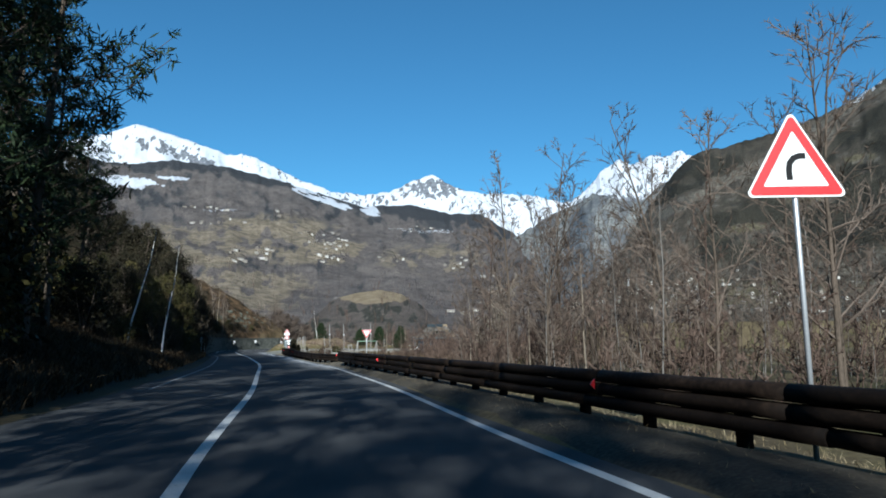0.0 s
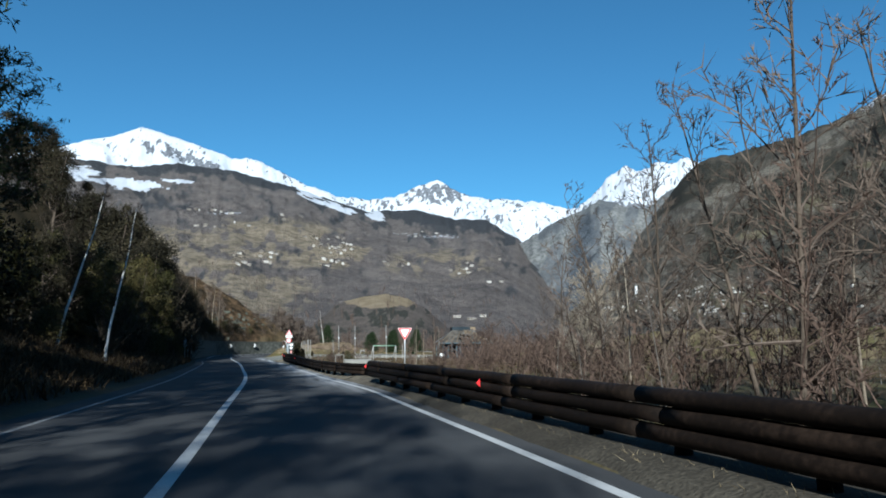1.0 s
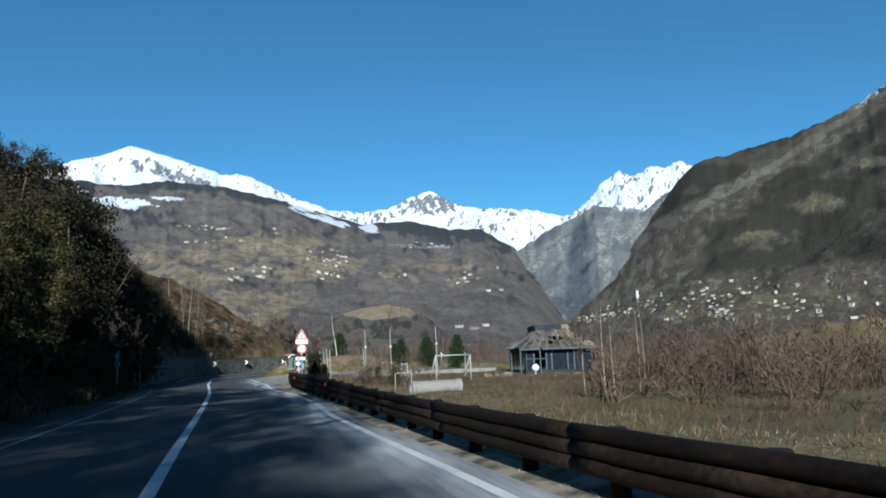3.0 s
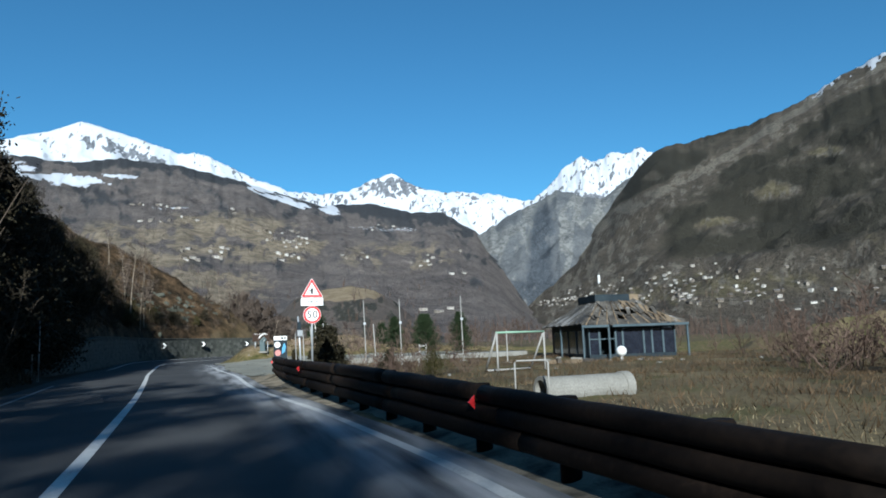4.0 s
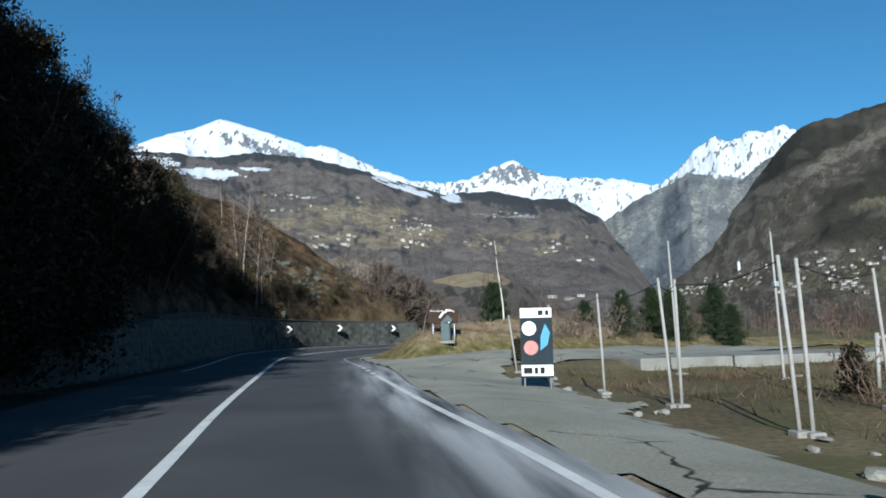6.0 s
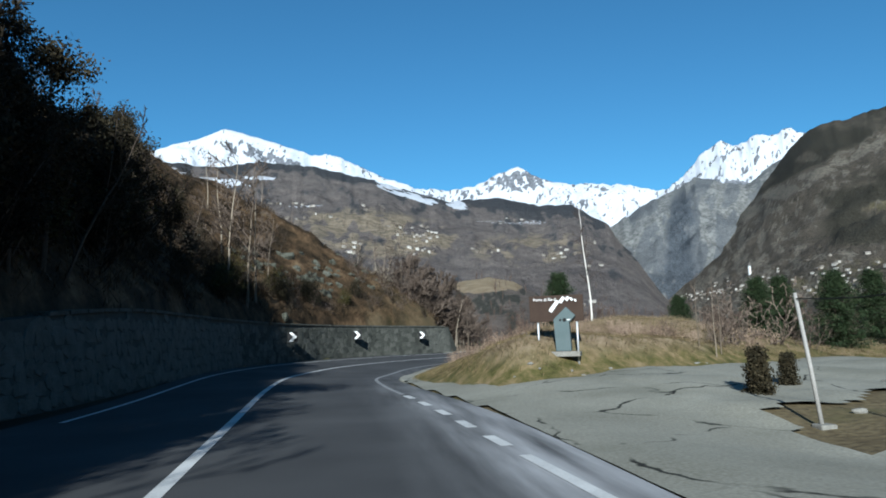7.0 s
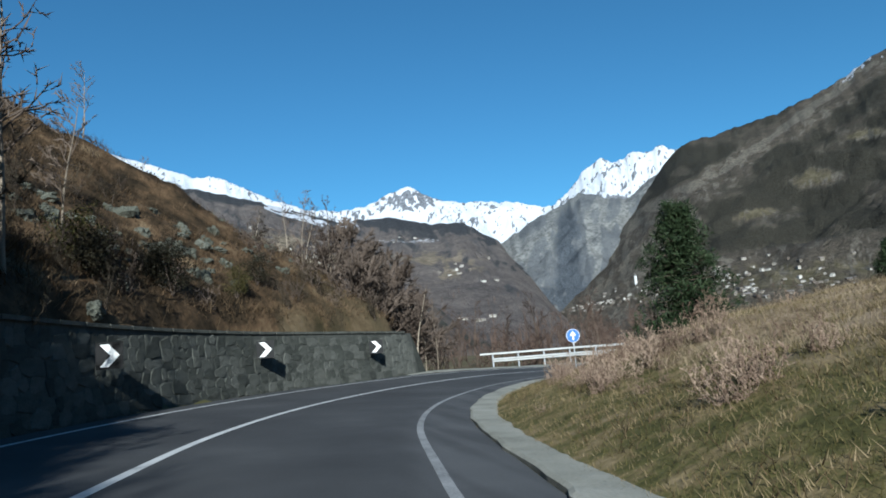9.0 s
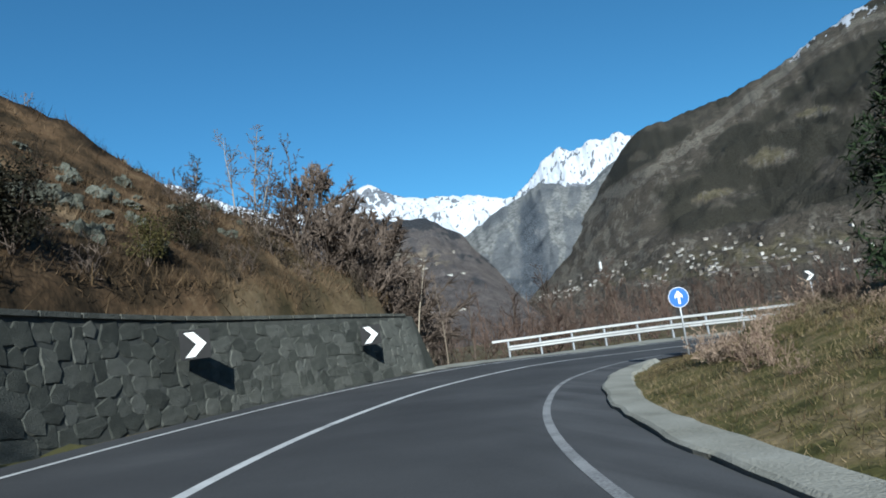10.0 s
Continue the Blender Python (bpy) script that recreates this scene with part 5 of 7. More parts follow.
def speed_sign(place, turn, side, z):
    s = thing("speed_limit_sign", place, "warning triangle over a 100 m plate and 50 speed-limit disc", "road sign", turn)
    pole(s, z + side * 0.8)
    for q in (z + 0.1, z + 0.35, z - 0.12, z - 0.5):
        clamp(s, q)
    triangle_plates(s, side, z)
    k = side / 1.2
    for out in ([(-0.055, 0.17), (-0.03, 0.19), (0, 0.17), (0.03, 0.19), (0.055, 0.17), (0.055, 0.42), (0.035, 0.48), (0, 0.5), (-0.035, 0.48), (-0.055, 0.42)], [(-0.16, 0.32), (-0.05, 0.32), (-0.05, 0.37), (-0.16, 0.37)]):
        plate("junction_symbol", s, [(x * k, q * k + z) for x, q in out], -0.012, BLACK)
    w, h = side * 0.49, side * 0.34
    plate("distance_plate", s, shifted(rounded([Vector(q) for q in ((-w, 0), (w, 0), (w, h), (-w, h))], 0.015), z - h - 0.015), 0.0, WHITE, "white distance plate")
    for ch, q in (("1", -0.24), ("0", -0.12), ("0", 0.0), ("m", 0.21)):
        lettering(ch, side * 0.21, BLACK, s, (q * side, -0.003, z - 0.015 - h / 2))
    r = side * 0.385
    c = z - r - h - 0.025
    plate("disc", s, disc(r, 40, c), 0.0, WHITE)
    plate("red_ring", s, disc(r * 0.965, 40, c), -0.004, RED)
    plate("disc_face", s, disc(r * 0.74, 40, c), -0.008, WHITE)
    for ch, q in (("5", -0.125), ("0", 0.125)):
        lettering(ch, side * 0.44, BLACK, s, (q * side, -0.012, c))
    return s


curve_sign((5.1, 5.2, drop(5.1, 5.2)), -14, 1.17, 2.87)
give_way_sign((6.25, 47.7, drop(6.25, 47.7)), -8, 0.7, 1.69 - drop(6.25, 47.7))
speed_sign((1.95, 86.5, drop(1.95, 86.5)), 2, 0.66, 2.71 - drop(1.95, 86.5))


def blue_sign(place, turn, z):
    s = thing("direction_sign", place, "round blue sign with a white upward arrow on a thin pole", "road sign", turn)
    pole(s, z + 0.25, 0.028)
    clamp(s, z)
    r = 0.31
    plate("rim", s, disc(r, 36, z), 0.0, WHITE)
    plate("disc", s, disc(r * 0.95, 36, z), -0.004, BLUE)
    plate("arrow", s, shifted([(-0.035, -0.2), (0.035, -0.2), (0.035, 0.03), (0.12, -0.03), (0.12, 0.06), (0, 0.21), (-0.12, 0.06), (-0.12, -0.03), (-0.035, 0.03)], z), -0.008, WHITE, "white arrow")


blue_sign((11.0, 167.3, -0.3), -20, 1.98)


def chevron_sign(place, turn, post):
    s = thing("chevron_sign", place, "black square bend marker with a white chevron", "road sign", turn, group="bend markers")
    h = 0.36
    plate("board", s, rounded([Vector(q) for q in ((-h, -h), (h, -h), (h, h), (-h, h))], 0.03), 0.0, BLACK)
    plate("chevron", s, [(-0.25, 0.3), (-0.02, 0.3), (0.27, 0), (-0.02, -0.3), (-0.25, -0.3), (0.03, 0)][::-1], -0.005, WHITE, "white chevron")
    bm = bmesh.new()
    if post:
        tube(bm, [(0, 0.04, -2.2), (0, 0.04, 0.3)], 0.03, 8)
        part("post", bm, GALV, s)
    else:
        box(bm, (-0.3, 0.004, -0.03), (0.35, 0.045, 0.03), 0.006)
        box(bm, (-0.34, 0.006, -0.025), (-0.28, 0.5, 0.025), 0.006)
        part("bracket", bm, GALV, s)


for q in ((-7.1, 158.3, 1.98), (-2.78, 167.8, 2.12), (3.2, 175.0, 2.05)):
    chevron_sign(q, -12, False)
chevron_sign((34.5, 184.5, 2.5), -30, True)


def side_signs():
    """Two small plates on a pole, and a two-post panel seen nearly edge-on."""
    z = drop(-8.6, 93.8)
    s = thing("marker_post", (-8.6, 93.8, z), "thin steel pole with two small dull plates", "road sign", -10)
    pole(s, 2.4, 0.035)
    for q in (2.1, 1.65):
        bm = bmesh.new()
        prism(bm, disc(0.19, 24, q), 0.0, 0.006)
        part("plate", bm, GALV, s)
    z = drop(-9.4, 105.8)
    s = thing("two_post_sign", (-9.6, 105.8, z), "blank-backed panel on two steel posts", "road sign", -60)
    pole(s, 2.9, 0.035); pole(s, 2.9, 0.035, x=0.95)
    bm = bmesh.new()
    prism(bm, rounded([Vector(q) for q in ((-0.1, 1.3), (1.05, 1.3), (1.05, 2.75), (-0.1, 2.75))], 0.04), 0.0, 0.012)
    part("panel", bm, PAVWALL, s, "dark panel back")


side_signs()


def brown_sign():
    """Tourist board in two steps: a brown panel and a grey-green pillar on a pale base."""
    x, y = 2.22, 131.1
    z = 0.95
    s = thing("tourist_sign", (x, y, z), "dark brown tourist board with white lettering and a stepped white motif", "sign", -24)
    bm = bmesh.new(); box(bm, (-0.08, 0.0, 0.95), (1.52, 0.07, 1.72), 0.012)
    part("panel", bm, BROWN, s)
    for q in (0.15, 1.3):
        bm = bmesh.new(); tube(bm, [(q, 0.1, -0.9), (q, 0.1, 1.6)], 0.03, 8)
        part("post", bm, GALV, s)
    lettering("Forte di Bard", 0.125, WHITE, s, (0.38, -0.004, 1.6))
    for cx, cz, w, h in ((0.66, 1.4, 0.11, 0.4), (0.9, 1.58, 0.1, 0.2), (1.06, 1.61, 0.09, 0.13), (1.18, 1.59, 0.06, 0.1), (1.29, 1.55, 0.05, 0.08)):
        bm = bmesh.new()
        prism(bm, [(-w / 2, -h / 2), (w / 2, -h / 2), (w / 2, h / 2), (-w / 2, h / 2)], -0.006, -0.001)
        bmesh.ops.transform(bm, matrix=pose(cx, 0, cz, 0, 38 if cx < 1.1 else -38, 0), verts=bm.verts[:])
        part("white_step", bm, WHITE, s)
    p = thing("sign_pillar", (x + 0.74, y - 0.52, z - 0.02), "grey-green angled metal pillar on a pale stone base", "pillar", -24)
    bm = bmesh.new(); prism(bm, [(-0.2, 0.1), (0.24, 0.1), (0.21, 0.92), (0.4, 1.12), (0.13, 1.38), (-0.24, 1.02)], 0.0, 0.3)
    bmesh.ops.bevel(bm, geom=bm.edges[:], offset=0.008, segments=1, affect="EDGES")
    part("shaft", bm, PILLAR, p)
    bm = bmesh.new(); box(bm, (-0.36, -0.1, -0.06), (0.5, 0.36, 0.09), 0.02)
    part("base", bm, CONCRETE, p, "pale stone base")
    for cx, r in ((-0.04, 0.035), (0.08, 0.055)):
        bm = bmesh.new(); prism(bm, disc(r, 20, 1.0, cx), -0.006, 0.0)
        part("badge", bm, BLACK, p)
    bm = bmesh.new(); prism(bm, [(0.15, 0.99), (0.24, 0.99), (0.24, 1.02), (0.15, 1.02)], -0.004, 0.0)
    part("caption", bm, WHITE, p)


brown_sign()


def notice_board():
    x, y = 3.25, 114.2
    s = thing("advert_board", (x, y, drop(x, y)), "dark upright advert board with white strips and round prints", "sign", -16)
    for q in (-0.36, 0.36):
        bm = bmesh.new(); tube(bm, [(q, 0.06, -0.3), (q, 0.06, 2.25)], 0.03, 8)
        part("post", bm, GALV, s)
    bm = bmesh.new(); box(bm, (-0.45, 0.0, 0.35), (0.45, 0.04, 2.3), 0.008)
    part("panel", bm, PAVWALL, s)
    for z0, z1 in ((2.02, 2.29), (0.4, 0.7)):
        bm = bmesh.new(); prism(bm, [(-0.44, z0), (0.44, z0), (0.44, z1), (-0.44, z1)], -0.006, -0.001)
        part("strip", bm, WHITE, s, "white strip")
    for cx, cz, r, m in ((-0.2, 1.72, 0.2, WHITE), (-0.16, 1.18, 0.2, PINK)):
        bm = bmesh.new(); prism(bm, disc(r, 24, cz, cx), -0.006, -0.001)
        part("round_print", bm, m, s)
    bm = bmesh.new(); prism(bm, [(0.1, 1.1), (0.3, 1.25), (0.38, 1.6), (0.25, 1.85), (0.12, 1.5)], -0.006, -0.001)
    part("blue_print", bm, SKYBLUE, s)
    for x0, x1 in ((-0.38, -0.14), (-0.08, 0.02), (0.08, 0.2)):
        bm = bmesh.new(); prism(bm, [(x0, 0.46), (x1, 0.46), (x1, 0.63), (x0, 0.63)], -0.009, -0.006)
        part("print_bar", bm, BLACK, s)
    for x0, x1 in ((0.06, 0.2), (0.26, 0.36)):
        bm = bmesh.new(); prism(bm, [(x0, 2.08), (x1, 2.08), (x1, 2.22), (x0, 2.22)], -0.009, -0.006)
        part("print_bar", bm, BLACK, s)


notice_board()


# ---- sports ground beside the lay-by ----
def fence():
    f = thing("post_fence", (5.6, 115, 0), "leaning weathered fence posts with a sagging top wire", "fence")
    base = Vector((5.6, 115, 0))
    spots = [((4.45, 121.4), 2.2, -0.3), ((4.62, 117.4), 2.6, -0.05), ((4.7, 112.9), 2.65, -0.1), ((4.85, 109.3), 2.75, -0.2), ((4.98, 109.2), 2.7, 0.0), ((5.05, 105.4), 2.85, -0.16), ((5.2, 105.3), 2.8, -0.06),
             ((8.3, 107.3), 2.7, -0.15)]
    tops = []
    for (x, y), h, lean in spots:
        z = drop(x, y)
        a, b = Vector((x, y, z - 0.3)) - base, Vector((x + lean, y, z + h)) - base
        bm = bmesh.new(); tube(bm, [a, (a + b) / 2 + Vector((0.01, 0, 0)), b], [0.038, 0.035, 0.03], 8)
        part("post", bm, FENCEPOST, f)
        bm = bmesh.new(); box(bm, Vector((x - 0.14, y - 0.14, z - 0.2)) - base, Vector((x + 0.14, y + 0.14, z + 0.07)) - base, 0.03)
        part("footing", bm, CONCRETE, f)
        tops.append(b)
    for a, b in zip(tops, tops[1:]):
        bm = bmesh.new(); tube(bm, [a.lerp(b, k / 6) - Vector((0, 0, 0.1 + 0.16 * math.sin(math.pi * k / 6))) for k in range(7)], 0.011, 5)
        part("wire", bm, BLACK, f, "dark sagging wire")


fence()


def lamp_pole(x, y, h, lean=0.0, head=True):
    z = drop(x, y)
    s = thing("lamp_pole", (x, y, z), "slender pale steel floodlight pole over the sports ground", "pole", group="sports ground poles")
    bm = bmesh.new(); tube(bm, [(0, 0, -0.3), (0, 0, 0.1), (lean * 0.5, 0, h / 2), (lean, 0, h)], [0.06, 0.05, 0.042, 0.03], 8)
    part("shaft", bm, FENCEPOST, s)
    bm = bmesh.new(); box(bm, (-0.25, -0.25, -0.25), (0.25, 0.25, 0.06), 0.04)
    part("footing", bm, CONCRETE, s)
    if head:
        bm = bmesh.new(); box(bm, (lean * 0.6 - 0.09, -0.12, h * 0.62), (lean * 0.6 + 0.09, 0.05, h * 0.62 + 0.18), 0.02)
        part("box", bm, GALV, s)


for q in ((10.2, 119.8, 5.0, -0.15), (12.2, 116.5, 4.9, -0.1), (16.5, 115, 4.8, -0.08), (17.9, 110, 2.2, 0, False)):
    lamp_pole(*q)


def marker_post():
    z = drop(1.98, 89.7)
    s = thing("marker_post", (1.98, 89.7, z), "slim leaning steel post with a dark plate and grey box", "post", 12)
    bm = bmesh.new(); tube(bm, [(0, 0, -0.3), (-0.04, 0, 1.1), (-0.11, 0, 2.3 - z)], [0.032, 0.03, 0.026], 10)
    part("pole", bm, GALV, s)
    bm = bmesh.new(); box(bm, (-0.15, -0.09, 1.86 - z), (-0.03, -0.03, 2.12 - z), 0.01)
    part("plate", bm, PAVWALL, s, "dark green plate")
    bm = bmesh.new(); box(bm, (-0.16, -0.14, 1.64 - z), (0.0, -0.02, 1.84 - z), 0.015)
    part("box", bm, GALV, s, "grey steel box")


marker_post()


def goal(x, y, turn):
    z = drop(x, y)
    g = thing("football_goal", (x, y, z), "pale green painted small football goal frame", "goal", turn)
    w, h, d = 2.9, 1.85, 1.1
    for name, pts in (("upright", [(0, 0, -0.1), (0, 0, h)]), ("upright", [(w, 0, -0.1), (w, 0, h)]), ("crossbar", [(-0.04, 0, h), (w + 0.04, 0, h)]), ("stay", [(0, 0, h), (0.05, d, 0)]), ("stay", [(w, 0, h), (w - 0.05, d, 0)]), ("ground_bar", [(0.05, d, 0.03), (w - 0.05, d, 0.03)])):
        bm = bmesh.new(); tube(bm, pts, 0.05, 8)
        part(name, bm, GOALGREEN if name == "crossbar" else FENCEPOST, g)


goal(12.0, 97.2, 14)


def pavilion():
    """Low derelict pavilion with a broken hipped roof."""
    p = thing("pavilion", (23.2, 108.3, drop(27, 111) - 0.1), "derelict dark blue pavilion with a torn, stripped roof", "building", -10)
    W, D, H = 6.2, 8.6, 2.5
    t = 0.18
    bays = [0.0, 0.75, 1.9, 2.4, 3.9, 4.5, 5.3, W]
    for a, b, c in (((0, 0, 0), (W, t, 0.45), "wall"), ((0, 0, 2.15), (W, t, H), "wall"), ((0, t, 0), (t, D, H), "wall"), ((W - t, t, 0), (W, D, H), "wall"), ((t, D - t, 0), (W - t, D, H), "wall")):
        bm = bmesh.new(); box(bm, a, b, 0.01)
        part(c, bm, PAVWALL, p)
    for x in bays:
        bm = bmesh.new(); box(bm, (max(0.0, x - 0.07), -0.02, 0.45), (min(W, x + 0.07), t - 0.01, 2.15), 0.008)
        part("mullion", bm, PAVFRAME, p)
    bm = bmesh.new(); box(bm, (0.07, -0.015, 1.45), (1.83, t - 0.02, 1.53), 0.006)
    part("transom", bm, PAVFRAME, p)
    for k, (a, b) in enumerate(zip(bays, bays[1:])):
        if k == 1:          # an open doorway
            continue
        bm = bmesh.new(); box(bm, (a + 0.07, t * 0.4, 0.46), (b - 0.07, t * 0.5, 2.14))
        part("window", bm, GLASS, p, "dark window pane")
    for y in (0.8, 2.7, 4.6, 6.5):
        bm = bmesh.new(); box(bm, (-0.015, y, 0.5), (0.0, y + 1.5, 2.1))
        part("window", bm, GLASS, p, "dark window pane")
        bm = bmesh.new(); box(bm, (-0.03, y - 0.08, 0.42), (-0.016, y, 2.18), 0.004)
        part("window_frame", bm, PAVFRAME, p)
    # roof: four sagging hips, torn towards the front right
    e, rz = 0.7, 4.25
    cap = ((W * 0.28, D * 0.3), (W * 0.72, D * 0.3), (W * 0.72, D * 0.7), (W * 0.28, D * 0.7))
    eave = ((-e, -e), (W + e, -e), (W + e, D + e), (-e, D + e))
    r = random.Random(9)
    nu, nv = 22, 9
    for k in range(4):
        a, b, c, d = Vector((*eave[k], H)), Vector((*eave[(k + 1) % 4], H)), Vector((*cap[(k + 1) % 4], rz)), Vector((*cap[k], rz))
        bm = bmesh.new()
        g = [[bm.verts.new(a.lerp(b, i / nu).lerp(d.lerp(c, i / nu), j / nv) + Vector((r.uniform(-0.04, 0.04), 0, r.uniform(-0.06, 0.06) - 0.14 * math.sin(math.pi * j / nv) - (0.12 * r.random() if k == 0 and j == 0 else 0)))) for i in range(nu + 1)] for j in range(nv + 1)]
        for j in range(nv):
            for i in range(nu):
                torn = k == 0 and i > 7 and j in (2, 3, 4, 5) and float(vnoise(i * 0.62, j * 0.5, 3)) > 0.55
                if not torn:
                    bm.faces.new((g[j][i], g[j][i + 1], g[j + 1][i + 1], g[j + 1][i]))
        ex = bmesh.ops.extrude_face_region(bm, geom=bm.faces[:])
        bmesh.ops.translate(bm, verts=[v for v in ex["geom"] if isinstance(v, bmesh.types.BMVert)], vec=(0, 0, 0.05))
        part("roof", bm, PAVROOF, p, "torn pale and rusty roof sheet")
    # loose sheets and boards lying on the roof and curling at the eaves
    for k in range(26):
        u, v = r.uniform(0.02, 0.98), r.uniform(0.05, 0.8)
        c = Vector((-e + u * (W + 2 * e), -e, H)).lerp(Vector((W * (0.28 + 0.44 * u), D * 0.3, rz)), v)
        bm = bmesh.new()
        ln, wd = r.uniform(0.5, 1.3), r.uniform(0.12, 0.32)
        box(bm, (-wd / 2, -ln / 2, 0.0), (wd / 2, ln / 2, 0.03), 0.004)
        bmesh.ops.transform(bm, matrix=Matrix.Translation(c + Vector((0, 0, 0.06))) @ pose(0, 0, 0, 32 + r.uniform(-7, 10), r.uniform(-14, 14), r.uniform(-30, 30)), verts=bm.verts[:])
        part("loose_board", bm, RUST if u > 0.45 and k % 3 else PAVROOF, p, "curled loose roof board")
    for k in range(10):
        x = -e + 0.3 + k * 0.75
        bm = bmesh.new(); tube(bm, [(x, -e, H - 0.02), (W * 0.28 + (x + e) / (W + 2 * e) * W * 0.44, D * 0.3, rz - 0.06)], 0.05, 5)
        part("rafter", bm, RUST, p)
    bm = bmesh.new(); box(bm, (W * 0.24, D * 0.28, rz - 0.1), (W * 0.66, D * 0.72, rz + 0.42), 0.03)
    part("roof_cap", bm, PAVWALL, p, "dark raised roof cap")
    bm = bmesh.new(); box(bm, (W * 0.66, D * 0.3, rz - 0.1), (W * 0.78, D * 0.6, rz + 0.4), 0.03)
    part("cap_side", bm, RUST, p)
    bm = bmesh.new(); box(bm, (-e, -e - 0.03, H - 0.22), (W + e, -e + 0.03, H - 0.06), 0.01)
    part("fascia", bm, PAVFRAME, p)
    for x, y in ((-e + 0.1, -e + 0.1), (W + e - 0.1, -e + 0.1), (-e + 0.1, D / 2), (1.2, -e + 0.1)):
        bm = bmesh.new(); box(bm, (x - 0.06, y - 0.06, -0.2), (x + 0.06, y + 0.06, H), 0.01)
        part("pillar", bm, PAVFRAME, p)


pavilion()


def pipe():
    z = drop(8, 81.5)
    p = thing("concrete_pipe", (7.0, 82.1, z - 0.12), "pale weathered concrete pipe lying in dry grass", "pipe", 4)
    bm = bmesh.new()
    R, r, L, n = 0.34, 0.27, 2.6, 24
    rings = []
    for x, q in ((0.12, r), (0, r), (0, R + 0.03), (0.18, R + 0.03), (0.2, R), (L * 0.5, R), (L - 0.25, R), (L - 0.23, R + 0.04), (L, R + 0.04), (L, r), (L - 0.1, r), (0.12, r)):
        rings.append([bm.verts.new((x, q * math.cos(2 * math.pi * k / n), 0.34 + q * math.sin(2 * math.pi * k / n))) for k in range(n)])
    for a, b in zip(rings, rings[1:]):
        for k in range(n):
            bm.faces.new((a[k], a[(k + 1) % n], b[(k + 1) % n], b[k]))
    bmesh.ops.recalc_face_normals(bm, faces=bm.faces[:])
    part("pipe", bm, CONCRETE, p)
    g = thing("bent_rail", (6.9, 81.4, z), "thin pale bent steel handrail standing in the grass", "rail", -20)
    bm = bmesh.new(); tube(bm, [(0, 0, -0.2), (0, 0, 0.95), (-0.05, 0, 1.0), (-0.75, 0, 1.0), (-0.8, 0, 0.95), (-0.8, 0, 0.1)], 0.022, 8)
    part("handrail", bm, FENCEPOST, g)


pipe()


def slab_clutter():
    """Pale slabs and rubble round the sports ground."""
    r = random.Random(12)
    x, y = 16, 124
    s = thing("concrete_slab", (x, y, drop(x, y) - 0.05), "long low pale concrete slab across the sports ground", "slab", 6)
    bm = bmesh.new(); box(bm, (-7, -2.2, -0.3), (9, 2.2, 0.28), 0.04)
    part("slab", bm, CONCRETE, s)
    t = thing("stone_bench", (12.4, 112.6, drop(12.4, 112.6)), "small pale frame with two leaning posts", "frame", 10)
    for a, b in (((0, 0, -0.1), (0.1, 0, 1.5)), ((0.75, 0, -0.1), (0.55, 0, 1.5)), ((0.08, 0, 1.35), (0.6, 0, 1.4))):
        bm = bmesh.new(); tube(bm, [a, b], 0.06, 7)
        part("bar", bm, FENCEPOST, t)
    g = thing("globe_lamp", (21.3, 101.3, drop(21.3, 101.3)), "white globe lamp lying on a low stand", "lamp")
    bm = bmesh.new(); bmesh.ops.create_icosphere(bm, subdivisions=3, radius=0.3)
    bmesh.ops.translate(bm, verts=bm.verts[:], vec=(0, 0, 0.55))
    part("globe", bm, WHITE, g)
    bm = bmesh.new(); tube(bm, [(0, 0, -0.1), (0, 0, 0.28)], [0.12, 0.08], 10)
    part("stand", bm, FENCEPOST, g)
    heap = random.Random(33)
    for k in range(14):
        x, y = 21.5 + heap.gauss(0, 2.6), 104.6 + heap.gauss(0, 0.7)
        w, d, h = heap.uniform(0.3, 0.9), heap.uniform(0.2, 0.5), heap.uniform(0.1, 0.3)
        bm = bmesh.new(); box(bm, (-w / 2, -d / 2, -0.1), (w / 2, d / 2, h), 0.03)
        me = bpy.data.meshes.new("rubble_block"); bm.to_mesh(me); bm.free(); me.materials.append((CONCRETE, RUST, PAVROOF)[k % 3])
        ob = new("rubble_block", me)
        ob.matrix_basis = pose(x, y, drop(x, y), heap.uniform(-12, 12), heap.uniform(-12, 12), heap.uniform(0, 180))
        tagged(ob, "broken slab of rubble lying in dry grass", "rubble", "rubble before the pavilion")
    for k in range(64):
        if k >= 46:
            q = r.random()
            x, y = 1.2 + 8.0 * q, 129.35 + 3.9 * q + r.uniform(0.0, 0.5) - 0.5 * math.sin(math.pi * q)
        elif k < 26:
            x, y = r.uniform(1.6, 5.6), r.uniform(101, 122)
            if x < 2.4 + (y - 100) * 0.1:
                continue
        else:
            x, y = r.uniform(8, 30), r.uniform(98, 125)
        bm = bmesh.new()
        bmesh.ops.create_icosphere(bm, subdivisions=2, radius=1)
        sx, sy, sz = (r.uniform(0.06, 0.22), r.uniform(0.06, 0.2), r.uniform(0.04, 0.1)) if k < 46 else (r.uniform(0.03, 0.1), r.uniform(0.03, 0.08), r.uniform(0.02, 0.05))
        for v in bm.verts:
            v.co = Vector((v.co.x * sx, v.co.y * sy, v.co.z * sz)) * r.uniform(0.8, 1.2)
        me = bpy.data.meshes.new("loose_stone"); bm.to_mesh(me); bm.free(); me.materials.append(CONCRETE)
        ob = new("loose_stone", me)
        ob.location = (x, y, drop(x, y) + sz * 0.4)
        tagged(ob, "pale loose stone on the verge", "stone", "loose stones by the fence")


slab_clutter()


